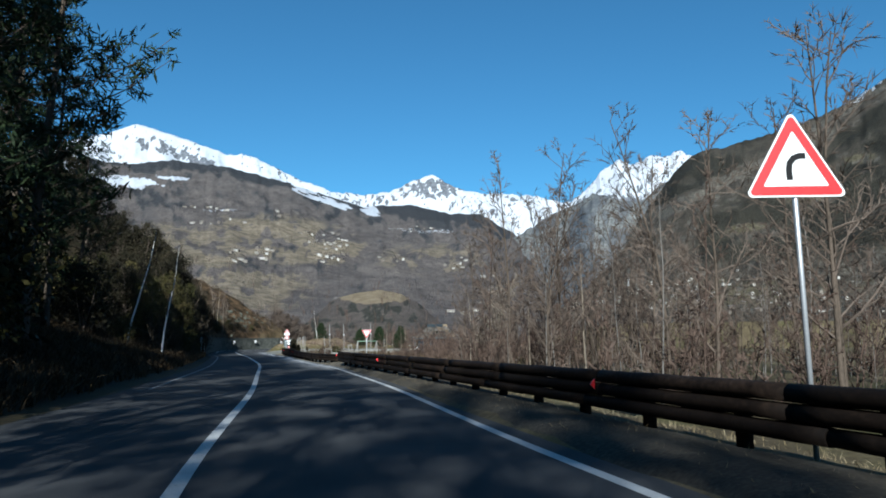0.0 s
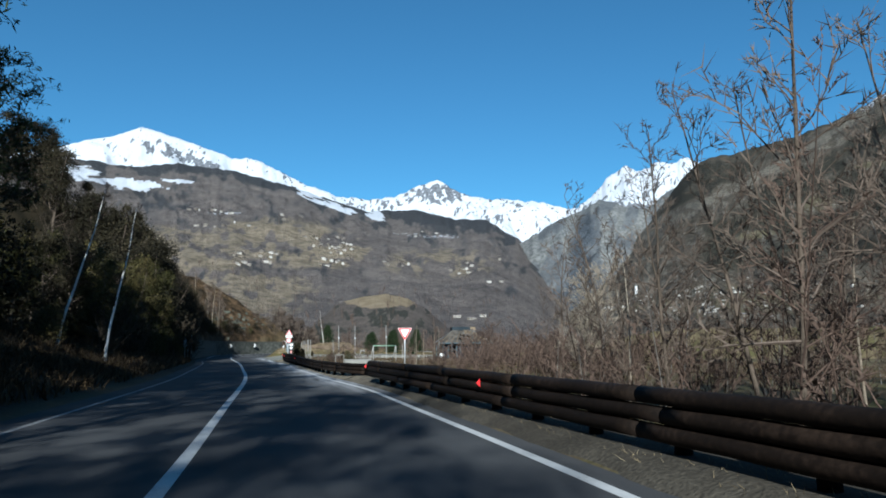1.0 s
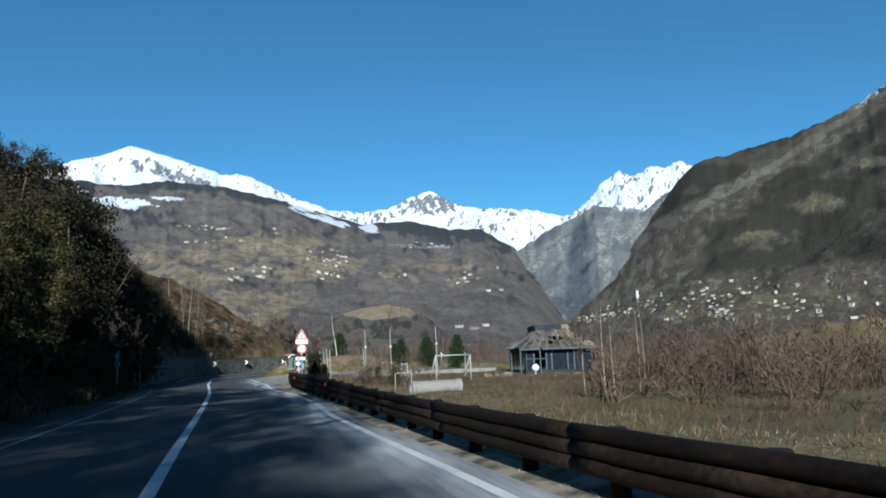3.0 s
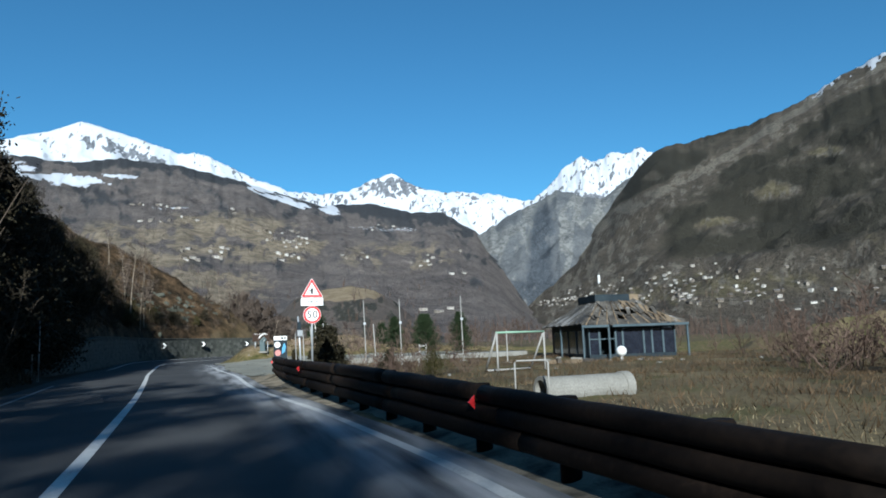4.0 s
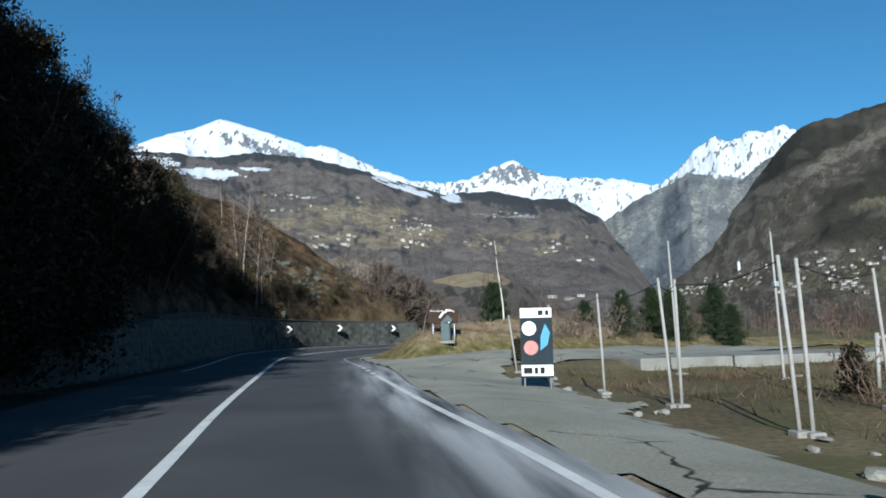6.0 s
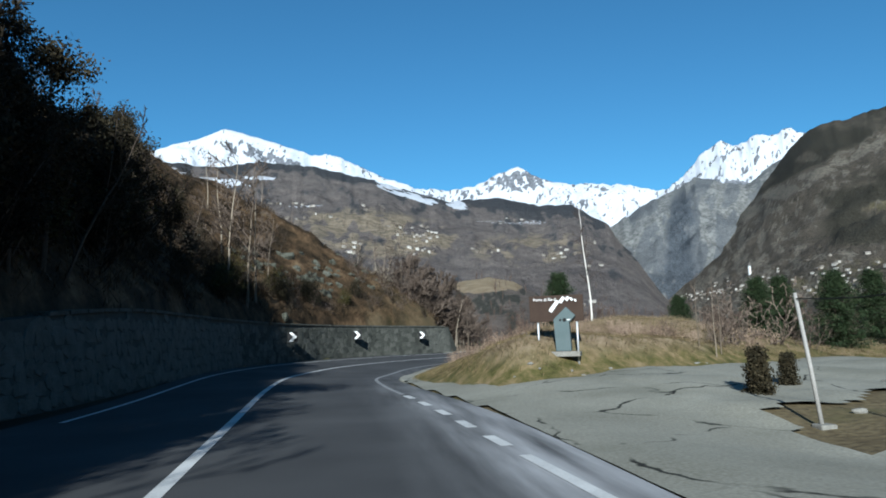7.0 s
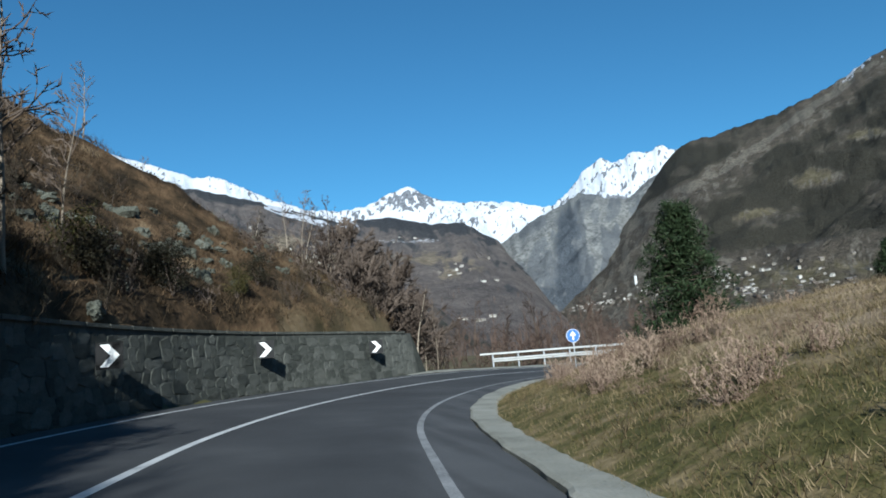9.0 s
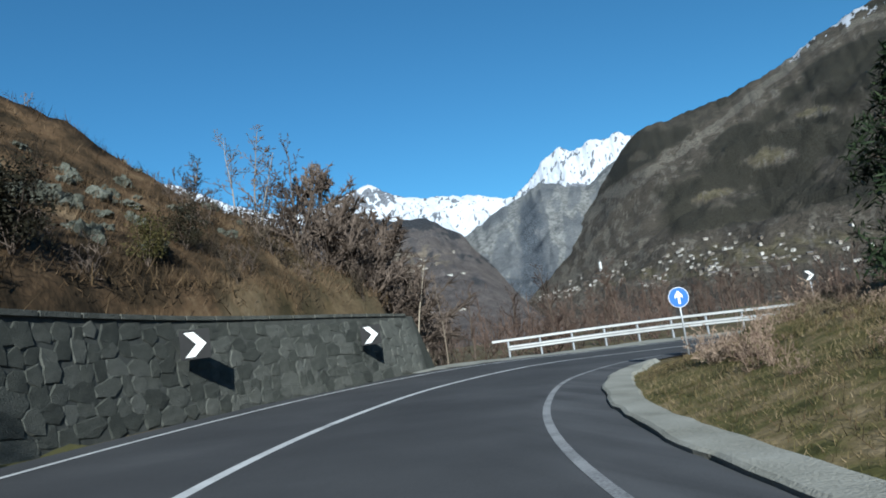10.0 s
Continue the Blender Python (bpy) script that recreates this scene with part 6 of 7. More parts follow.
# ---- trees and bushes ----
def sticks(segments, sides, thinnest=0.0075):
    """Tapered bars as arrays: rows of start, end and two radii; the thinnest run out to a point."""
    fine = [s for s in segments if s[3] < thinnest and sides == 3]
    if fine:
        coarse = [s for s in segments if not s[3] < thinnest]
        V, F = sticks(coarse, 4) if coarse else (np.zeros((0, 3)), [])
        U, G = sticks([(a, b, 1.7 * ra, 1.0) for a, b, ra, rb in fine], 3)
        U = U.reshape(-1, 6, 3)
        U = np.concatenate([U[:, :3], np.array([s[1] for s in fine])[:, None]], 1).reshape(-1, 3)
        base = np.arange(len(fine))[:, None] * 4 + len(V)
        G = np.stack([np.concatenate([base + k, base + (k + 1) % 3, base + 3], 1) for k in range(3)], 1).reshape(-1, 3).tolist()
        return np.concatenate([V, U]), F + G
    a = np.array([s[0] for s in segments], float); b = np.array([s[1] for s in segments], float)
    ra = np.array([s[2] for s in segments]); rb = np.array([s[3] for s in segments])
    d = b - a
    d /= np.maximum(np.linalg.norm(d, axis=1), 1e-6)[:, None]
    ref = np.where(np.abs(d[:, 2:3]) > 0.9, [[1.0, 0, 0]], [[0, 0, 1.0]])
    u = np.cross(d, ref); u /= np.linalg.norm(u, axis=1)[:, None]
    w = np.cross(d, u)
    vs = []
    for p, r in ((a, ra), (b, rb)):
        for k in range(sides):
            q = 2 * math.pi * k / sides
            vs.append(p + r[:, None] * (math.cos(q) * u + math.sin(q) * w))
    V = np.stack(vs, 1).reshape(-1, 3)
    base = np.arange(len(a))[:, None] * (2 * sides)
    F = np.stack([np.concatenate([base + k, base + (k + 1) % sides, base + sides + (k + 1) % sides, base + sides + k], 1) for k in range(sides)], 1).reshape(-1, 4)
    return V, F.tolist()


def limb(r, start, way, length, radius, steps, wobble, rise):
    """A crooked limb as a chain of points."""
    pts = [np.array(start, float)]
    d = np.array(way, float); d /= np.linalg.norm(d)
    for k in range(steps):
        d = d + np.array([r.gauss(0, wobble), r.gauss(0, wobble), r.gauss(0, wobble) + rise])
        d /= np.linalg.norm(d)
        pts.append(pts[-1] + d * length / steps)
    return pts, [radius * (1 - 0.8 * k / steps) for k in range(steps + 1)]


def chain(pts, radii):
    return [(a, b, ra, rb) for a, b, ra, rb in zip(pts, pts[1:], radii, radii[1:])]


def skeleton_of(seed, height, radius, first, branches, subs, twigs, spread, rise, lean=(0, 0), stems=1, droop=0.0):
    """Trunk bars, branch bars, and the outer points where leaves may sit."""
    r = random.Random(seed)
    trunk, twig, tips = [], [], []
    for _ in range(stems):
        x, y = (0, 0) if stems == 1 else (r.gauss(0, 0.12 * height / 3), r.gauss(0, 0.12 * height / 3))
        way = (lean[0] + r.gauss(0, 0.05 if stems == 1 else 0.35), lean[1] + r.gauss(0, 0.05 if stems == 1 else 0.35), 1)
        hh = height * (1 if stems == 1 else r.uniform(0.6, 1.0))
        pts, rad = limb(r, (x, y, -0.3), way, hh + 0.3, radius, 8, 0.045, 0.02)
        trunk += chain(pts, rad)
        for b in range(branches):
            f = first + (1 - first) * (b + r.random()) / branches
            k = min(int(f * 8), 7)
            p = pts[k] + (pts[k + 1] - pts[k]) * (f * 8 - k)
            a = r.uniform(0, 2 * math.pi)
            ln = hh * spread * (1.15 - 0.75 * f) * r.uniform(0.7, 1.2)
            bp, br = limb(r, p, (math.cos(a), math.sin(a), rise * r.uniform(0.5, 1.3)), ln, rad[k] * 0.5, 4, 0.16, 0.06 - droop)
            twig += chain(bp, br)
            for s in range(subs):
                i = r.randrange(1, 4)
                q = bp[i] + (bp[i + 1] - bp[i]) * r.random()
                dd = bp[i + 1] - bp[i]
                dd = dd / np.linalg.norm(dd) + np.array([r.gauss(0, 0.6), r.gauss(0, 0.6), r.gauss(0.15 - droop * 2, 0.45)])
                sp, sr = limb(r, q, dd, ln * r.uniform(0.25, 0.5), max(br[i] * 0.45, 0.006), 2, 0.2, 0.05 - droop)
                twig += chain(sp, sr)
                for w in range(twigs):
                    q = sp[1] + (sp[2] - sp[1]) * r.random()
                    dd = (sp[2] - sp[1]) / max(np.linalg.norm(sp[2] - sp[1]), 1e-6) + np.array([r.gauss(0, 0.7), r.gauss(0, 0.7), r.gauss(0.1 - droop * 2, 0.5)])
                    e = q + dd / np.linalg.norm(dd) * ln * r.uniform(0.12, 0.26)
                    twig.append((q, e, max(sr[1] * 0.6, 0.004), 0.003))
                    tips.append((q + e) / 2)
                tips.append(sp[-1])
    return trunk, twig, tips


def leaf_cloud(tips, per, size, blur, seed, flat=0.5):
    """Small four-cornered leaves scattered round points."""
    g = np.random.default_rng(seed)
    c = np.repeat(np.array(tips), per, axis=0)
    c = c + g.normal(0, blur, c.shape)
    n = len(c)
    u = g.normal(0, 1, (n, 3)); u /= np.linalg.norm(u, axis=1)[:, None]
    w = np.cross(u, g.normal(0, 1, (n, 3))); w /= np.linalg.norm(w, axis=1)[:, None]
    s = size * g.uniform(0.6, 1.4, (n, 1))
    V = np.stack([c - u * s, c + w * s * flat, c + u * s, c - w * s * flat], 1).reshape(-1, 3)
    return V, np.arange(4 * n).reshape(-1, 4).tolist()


def stalks(segments, sides):
    """Bars that follow on one another, joined into whole stems."""
    chains = []
    for s in segments:
        if chains and chains[-1][-1][1] is s[0]:
            chains[-1].append(s)
        else:
            chains.append([s])
    V, F = [], []
    for c in chains:
        pts = [c[0][0]] + [s[1] for s in c]
        rad = [c[0][2]] + [s[3] for s in c]
        way = pts[-1] - pts[0]
        way = way / max(np.linalg.norm(way), 1e-6)
        u = np.cross(way, [1.0, 0, 0] if abs(way[0]) < 0.9 else [0, 1.0, 0]); u /= np.linalg.norm(u)
        w = np.cross(way, u)
        base = len(V)
        for p, r in zip(pts, rad):
            V += [p + r * (math.cos(2 * math.pi * k / sides) * u + math.sin(2 * math.pi * k / sides) * w) for k in range(sides)]
        for i in range(len(pts) - 1):
            F += [(base + i * sides + k, base + i * sides + (k + 1) % sides, base + (i + 1) * sides + (k + 1) % sides, base + (i + 1) * sides + k) for k in range(sides)]
    return np.array(V), F


def plant(name, label, category, trunk, twig, bark, twig_mat, leaves=None, leaf_mat=None, thin=3, group="", extra=0.004):
    """A tree or bush at the origin, ready to be copied."""
    t = thing(name, (0, 0, 0), label, category, group=group)
    v, f = stalks(trunk, 7 if max(s[2] for s in trunk) > 0.05 else 4)
    under(new("trunk", mesh_from("trunk", v, f, bark, True)), t)
    v, f = sticks([(a, b, ra + extra, rb + extra * 0.7) for a, b, ra, rb in twig], thin, 0.0047 + extra * 0.7)
    under(new("crown", mesh_from("crown", v, f, twig_mat)), t)
    if leaves:
        under(new("foliage", mesh_from("foliage", *leaves, leaf_mat)), t)
    return t


def set_out(model, spots, keep):
    """Moves the first of a kind to its place and copies it to the others: rows of x, y, size, turn."""
    first = True
    levels = ground_z(np.array([q[0] for q in spots]), np.array([q[1] for q in spots]))
    for (x, y, size, turn), z in zip(spots, levels):
        m = Matrix.Translation((x, y, z - 0.05)) @ pose(0, 0, 0, 0, 0, turn) @ Matrix.Scale(size, 4)
        if first:
            ob, first = model, False
        else:
            ob = copy_thing(model, Matrix.Identity(4))
        keep.append((ob, m))


KEEP = []
R = random.Random(77)


def scatter(n, x0, x1, y0, y1, s0, s1, test=lambda x, y: True):
    out = []
    for _ in range(n * 20):
        if len(out) >= n:
            break
        x, y = R.uniform(x0, x1), R.uniform(y0, y1)
        if test(x, y):
            out.append((x, y, R.uniform(s0, s1), R.uniform(0, 360)))
    return out


# bare trees beside the log barrier
bare = [plant("bare_tree", "tall bare tree with fine brown twigs behind the log barrier", "tree", *skeleton_of(k, 8.0, 0.06, 0.2, 20, 6, 5, 0.27, 1.1)[:2], BARK, TWIG, group="bare roadside trees", extra=0.003) for k in (1, 2, 3)]
near = lambda x, y: x > 6.5 + max(0, (y - 30) * 0.1)
spots = [(9.5, 13, 0.9, 20), (8.2, 20, 0.85, 80), (10.5, 24, 1.1, 140), (8.6, 29, 0.8, 200), (12, 19, 1.15, 260), (13.5, 30, 1.1, 50), (15, 25, 1.2, 0), (17, 33, 1.1, 60), (14, 14, 1.2, 120), (18, 20, 1.25, 190), (8.6, 25.2, 1.08, 333), (9.8, 27.5, 0.95, 12)]
spots += scatter(22, 11, 40, 8, 44, 0.7, 1.15)
thin_tree = [plant('bare_tree', 'thin upright bare sapling with a haze of fine twigs', 'tree', *skeleton_of(9 + k, 6.0, 0.03, 0.1, 16, 5, 4, 0.2, 1.5, lean=((0.0, 0.12, -0.15, 0.25)[k], 0))[:2], (BARK_GREY, BARK, TWIG_RED, BARK_GREY)[k], (TWIG, TWIG, TWIG_RED, TWIG)[k], group='thin roadside saplings', extra=0.003) for k in range(4)]
more = scatter(190, 7.0, 28, 11, 46, 0.4, 1.1, lambda x, y: x > 6.8 + max(0, (y - 25) * 0.22))
for k in range(4):
    set_out(thin_tree[k], more[k::4], KEEP)
for k in range(3):
    set_out(bare[k], spots[k::3], KEEP)
# brown shrubs
shrub = [plant("bare_shrub", "dense reddish-brown leafless shrub", "shrub", *skeleton_of(20 + k, 2.6, 0.024, 0.12, 5, 3, 3, 0.42, 1.3, stems=4)[:2], TWIG_RED, TWIG_RED, group="brown shrubs on the verge", extra=0.0065) for k in range(3)]
spots = scatter(64, 6.9, 26, 9, 45, 0.7, 1.4, near) + scatter(60, 7.5, 26, 44, 78, 0.8, 1.2, lambda x, y: x > 7.0 + (y - 46) * 0.14) + scatter(30, 16, 52, 78, 104, 0.8, 1.2, lambda x, y: x > 16 + (y - 78) * 0.55 or y < 84) + scatter(12, 32, 60, 104, 130, 0.9, 1.4) + scatter(56, 12, 34, 70, 96, 1.0, 1.5, lambda x, y: x > 13 + (y - 70) * 0.35 and not (12 < x < 30 and 90 < y < 112 and x < 24)) + scatter(26, 12, 36, 190, 204, 1.2, 1.8, lambda x, y: y > 194 - 0.5 * (x - 14))
spots += [(9.0, 108.6, 0.85, 10), (10.2, 107.4, 0.9, 100), (8.4, 104.4, 0.8, 60), (11.8, 105, 1.0, 200), (13.5, 104.2, 1.0, 290), (4.6, 99.5, 0.6, 20), (5.6, 101.6, 0.65, 140), (6.4, 100.2, 0.7, 250), (7.6, 102.2, 0.7, 310), (8.4, 99.4, 0.8, 80), (9.6, 101.4, 0.8, 170), (7.0, 97.6, 0.7, 200), (10.8, 98.6, 0.9, 30), (6.0, 98.6, 0.75, 110), (7.2, 99.4, 0.85, 190), (8.2, 100.8, 0.85, 260), (9.4, 99.6, 0.9, 330), (10.2, 101.4, 0.9, 45), (5.2, 98.0, 0.6, 300)]
for k in range(3):
    set_out(shrub[k], spots[k::3], KEEP)
grey_shrub = plant("hillside_shrub", "tangled grey-brown leafless shrub", "shrub", *skeleton_of(31, 2.3, 0.022, 0.1, 5, 3, 3, 0.5, 0.8, stems=4)[:2], TWIG, TWIG, group="grey shrubs on the hillside", extra=0.008)
hillside = lambda x, y: edge_distance(TOE, np.array([x]), np.array([y]), False)[1][0] and edge_distance(TOE, np.array([x]), np.array([y]), False)[0][0] > 1.5
spots = scatter(90, -24, 7, 100, 196, 0.35, 0.85, hillside) + [(-7.5, 162.5, 0.7, 0), (-5.0, 167.3, 0.6, 30), (4.8, 180.6, 1.0, 60), (5.4, 182.5, 1.1, 90), (1.3, 176.6, 0.6, 10), (-1, 174, 0.8, 45), (4.0, 180.9, 1.3, 15), (2.4, 179, 1.2, 75), (0.6, 177.8, 1.1, 135), (3.4, 182, 1.6, 195), (1.5, 180.6, 1.6, 255), (-0.5, 178.8, 1.4, 315), (5.6, 183.6, 1.5, 25), (-2, 177.6, 1.2, 85), (6.6, 185, 1.5, 145), (8, 187, 1.6, 205), (10, 189.6, 1.5, 265), (9, 185.6, 1.2, 325), (11.6, 191.6, 1.6, 50), (11, 136.2, 1.0, 0), (12.4, 137.2, 1.1, 70), (13.6, 138.6, 1.2, 140), (15.2, 139.2, 1.3, 210), (10.4, 135.6, 0.6, 280), (17, 140, 1.2, 340), (8.2, 134.6, 0.4, 30)]
set_out(grey_shrub, spots, KEEP)
# dead weeds on the grass mound
weeds = [plant("dead_weed", "dry pinkish-brown weed clump on the mound", "weed", *skeleton_of(140 + k, 0.75, 0.006, 0.2, 6, 3, 2, 0.4, 1.2, stems=9)[:2], TWIG_WEED, TWIG_WEED, group="dry weeds on the mound", extra=0.0015) for k in range(2)]
on_top = lambda x, y, lo, hi: (lambda q: bool(q[1][0]) and lo < q[0][0] < hi)(edge_distance(MOUND, np.array([x]), np.array([y]), True))
spots = scatter(150, 1, 16, 134, 166, 0.5, 1.3, lambda x, y: on_top(x, y, 1.8, 5.5) and float(fbm(x * 0.35, y * 0.35, 3, 99)) > 0.46) + scatter(60, 1, 22, 131, 166, 0.35, 0.8, lambda x, y: on_top(x, y, 0.8, 8))
for k in range(2):
    set_out(weeds[k], spots[k::2], KEEP)
# pale willow
willow = plant("willow", "pale leafless willow with a haze of fine twigs", "tree", *skeleton_of(40, 6.5, 0.08, 0.12, 30, 10, 7, 0.34, 1.1, stems=2)[:2], TWIG_PALE, TWIG_PALE, extra=0.0022)
set_out(willow, [(15.5, 47.5, 1.0, 0)], KEEP)
saplings = plant("pale_sapling", "thin pale bare sapling", "tree", *skeleton_of(44, 3.4, 0.035, 0.5, 6, 3, 2, 0.25, 1.4)[:2], TWIG_PALE, TWIG, group="pale saplings")
set_out(saplings, [(11.6, 70.5, 1, 0), (12.4, 71.4, 0.9, 90), (13.0, 70.3, 1.05, 180), (13.8, 72, 0.95, 270), (12.0, 73, 0.8, 30), (9.4, 24.5, 1.1, 0), (9.0, 31.5, 1.2, 200), (8.0, 16.8, 1.2, 120), (9.2, 134.5, 0.75, 40), (9.6, 134.1, 0.8, 100), (10.0, 134.5, 0.7, 220)], KEEP)
# birches
birch = plant("birch", "slender leaning birch with white bark", "tree", *skeleton_of(51, 9.0, 0.085, 0.35, 22, 5, 4, 0.14, 1.0, lean=(0.05, 0))[:2], BIRCH, TWIG_RED, group="birches", extra=0.003)
set_out(birch, [(-10.6, 54.7, 1.0, 0), (-7.9, 52.9, 0.95, 30), (9.97, 147.9, 0.72, 200)], KEEP)
# dark bushes over the shaded slope
tr, tw, tips = skeleton_of(56, 2.6, 0.03, 0.1, 6, 3, 1, 0.5, 0.9, stems=5)
tw = [s for s in tw if s[2] > 0.007]
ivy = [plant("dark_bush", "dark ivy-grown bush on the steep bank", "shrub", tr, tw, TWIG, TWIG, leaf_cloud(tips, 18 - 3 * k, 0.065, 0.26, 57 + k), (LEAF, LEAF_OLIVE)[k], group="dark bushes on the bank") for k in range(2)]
spots = scatter(78, -20, -9.5, 100, 150, 0.6, 1.35, lambda x, y: edge_distance(TOE, np.array([x]), np.array([y]), False)[1][0] and edge_distance(TOE, np.array([x]), np.array([y]), False)[0][0] > 1.6 and R.random() < (150 - y) / 40) + scatter(26, -13, -8.5, 52, 104, 0.5, 0.9, lambda x, y: lateral(x, y)[1][0] > 6.0) + scatter(12, -12, 0, 150, 180, 0.5, 0.8, lambda x, y: edge_distance(TOE, np.array([x]), np.array([y]), False)[1][0] and 1.6 < edge_distance(TOE, np.array([x]), np.array([y]), False)[0][0] < 4)
spots += [(7.4, 100.4, 0.45, 70), (9.2, 98.4, 0.5, 210)]
for k in range(2):
    set_out(ivy[k], spots[k::2], KEEP)
inside_toe = lambda x, y, lo, hi: (lambda q: bool(q[1][0]) and lo < q[0][0] < hi)(edge_distance(TOE, np.array([x]), np.array([y]), False))
# dark wood beside the road
def leafy(seed, height, n, per, size):
    tr, tw, tips = skeleton_of(seed, height, 0.16, 0.12, 16, 5, 2, 0.3, 0.7)
    rr = random.Random(seed)
    rr.shuffle(tips)
    return tr, tw, leaf_cloud(tips[:n], per, size, 0.34, seed)


wood = []
for k in range(4):
    tr, tw, lv = leafy(60 + k, 9.5, 330, 26, 0.1)
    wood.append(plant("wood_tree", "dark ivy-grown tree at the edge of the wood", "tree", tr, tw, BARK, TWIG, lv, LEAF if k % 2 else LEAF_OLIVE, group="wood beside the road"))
spots = [(-13.5, 57, 0.55, 0), (-15.5, 62, 0.55, 40), (-11, 64, 0.55, 70), (-13, 68, 0.6, 120), (-11, 73, 0.6, 160), (-14.5, 76, 0.65, 200), (-12, 80, 0.72, 250), (-13, 86, 0.75, 290), (-12.5, 91, 0.8, 330), (-14.5, 94, 0.95, 15), (-18, 70, 0.6, 66), (-20, 82, 0.7, 99), (-17, 58, 0.65, 180), (-12.5, 97, 1.15, 45), (-14, 101, 1.3, 95), (-13.4, 105, 1.35, 165), (-16.5, 98.5, 1.1, 245), (-16, 109, 1.35, 275), (-18, 103, 1.3, 325), (-14.6, 112, 1.25, 25), (-12.2, 101, 1.1, 200), (-12.4, 108.5, 1.15, 300), (-15.5, 115, 0.95, 12), (-17.5, 118, 1.0, 84), (-14.2, 118.5, 0.85, 151), (-16, 121.5, 1.1, 222), (-19, 112, 1.1, 287), (-18.5, 123, 0.95, 340), (-14, 123.4, 1.0, 60), (-15.2, 126, 1.1, 130), (-17.4, 128.4, 1.0, 190), (-14.4, 129, 0.85, 33), (-15.8, 131.6, 0.75, 77), (-18.4, 125.4, 0.95, 5), (-13.2, 126.4, 0.85, 280), (-19, 131, 0.85, 230), (-13.4, 115.4, 1.0, 250), (-12.9, 121, 0.8, 20),
         (-13.5, 100, 0.65, 130), (-16, 106, 0.8, 220), (-13.5, 110, 0.6, 310), (-18, 114, 0.85, 35), (-14.5, 119, 0.55, 75), (-19, 99, 1.0, 110), (-21, 108, 0.9, 10), (-16.5, 127, 0.55, 205), (-21, 122, 0.7, 290), (-15, 134, 0.4, 5)]
spots += scatter(8, -30, -16, 64, 92, 0.5, 0.75)
spots += scatter(26, -15, -9.5, 62, 100, 0.5, 0.75, lambda x, y: lateral(x, y)[1][0] > 6.5)
spots += scatter(20, -32, -16, 98, 120, 0.8, 1.1, lambda x, y: edge_distance(TOE, np.array([x]), np.array([y]), False)[0][0] > 4) + scatter(24, -24, -10, 100, 136, 0.4, 0.7, lambda x, y: edge_distance(TOE, np.array([x]), np.array([y]), False)[0][0] > 1.2 and edge_distance(TOE, np.array([x]), np.array([y]), False)[1][0])
spots += scatter(24, -19, -13.6, 107, 125, 0.85, 1.15, lambda x, y: edge_distance(TOE, np.array([x]), np.array([y]), False)[0][0] > 3)
spots += scatter(46, -17, -11.6, 111, 147, 0.6, 1.0, lambda x, y: inside_toe(x, y, 0.9, 6.5) and R.random() < (156 - y) / 40)
fore, rear = [q for q in spots if q[1] < 97], [(x, y, z * (1.0 if y < 113 else 0.78), a) for x, y, z, a in spots if y >= 97]
for k in range(4):
    set_out(wood[k], fore[k::4] + (rear[k // 2::2] if k % 2 else []), KEEP)
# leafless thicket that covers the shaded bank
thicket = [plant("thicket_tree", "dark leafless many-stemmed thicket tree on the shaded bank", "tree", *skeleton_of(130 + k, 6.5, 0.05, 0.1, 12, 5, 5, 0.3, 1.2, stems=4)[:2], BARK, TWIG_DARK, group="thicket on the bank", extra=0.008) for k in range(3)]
bankside = [q for i, q in enumerate(spots) if q[1] >= 97 and not i % 2]
bankside = [(x, y, 1.25 * z, a) for x, y, z, a in bankside] + scatter(76, -24, -10.5, 96, 143, 0.55, 1.2, lambda x, y: inside_toe(x, y, 1.0, 18) and R.random() < (150 - y) / 42)
bankside += scatter(70, -26, -9.5, 124, 168, 0.35, 0.75, lambda x, y: inside_toe(x, y, 1.2, 14) and R.random() < (175 - y) / 46)
bankside += scatter(16, -34, -17, 126, 150, 0.8, 1.3, lambda x, y: inside_toe(x, y, 9, 24)) + scatter(44, -16, -8.6, 58, 100, 0.4, 0.85, lambda x, y: lateral(x, y)[1][0] > 5.8)
bankside += scatter(30, -13, 5, 150, 180, 0.16, 0.34, lambda x, y: inside_toe(x, y, 0.9, 4.0)) + scatter(18, -18, 2, 150, 184, 0.2, 0.42, lambda x, y: inside_toe(x, y, 4.0, 12))
for k in range(3):
    set_out(thicket[k], bankside[k::3], KEEP)
# dark ivy understorey below the pines
under_wood = scatter(80, -20, -8.0, -8, 60, 0.9, 2.0, lambda x, y: lateral(x, y)[1][0] > (6.0 if y < 24 else 11.0)) + scatter(26, -34, -18, 10, 70, 1.6, 2.6) + scatter(60, -14.0, -10.6, 92, 128, 1.0, 2.0, lambda x, y: lateral(x, y)[1][0] > 6.4)
for k in range(2):
    for q in under_wood[k::2]:
        z = drop(q[0], q[1])
        KEEP.append((copy_thing(ivy[0 if q[1] > 90 else k], Matrix.Identity(4)), Matrix.Translation((q[0], q[1], z - 0.05)) @ pose(0, 0, 0, 0, 0, q[3]) @ Matrix.Scale(q[2], 4)))


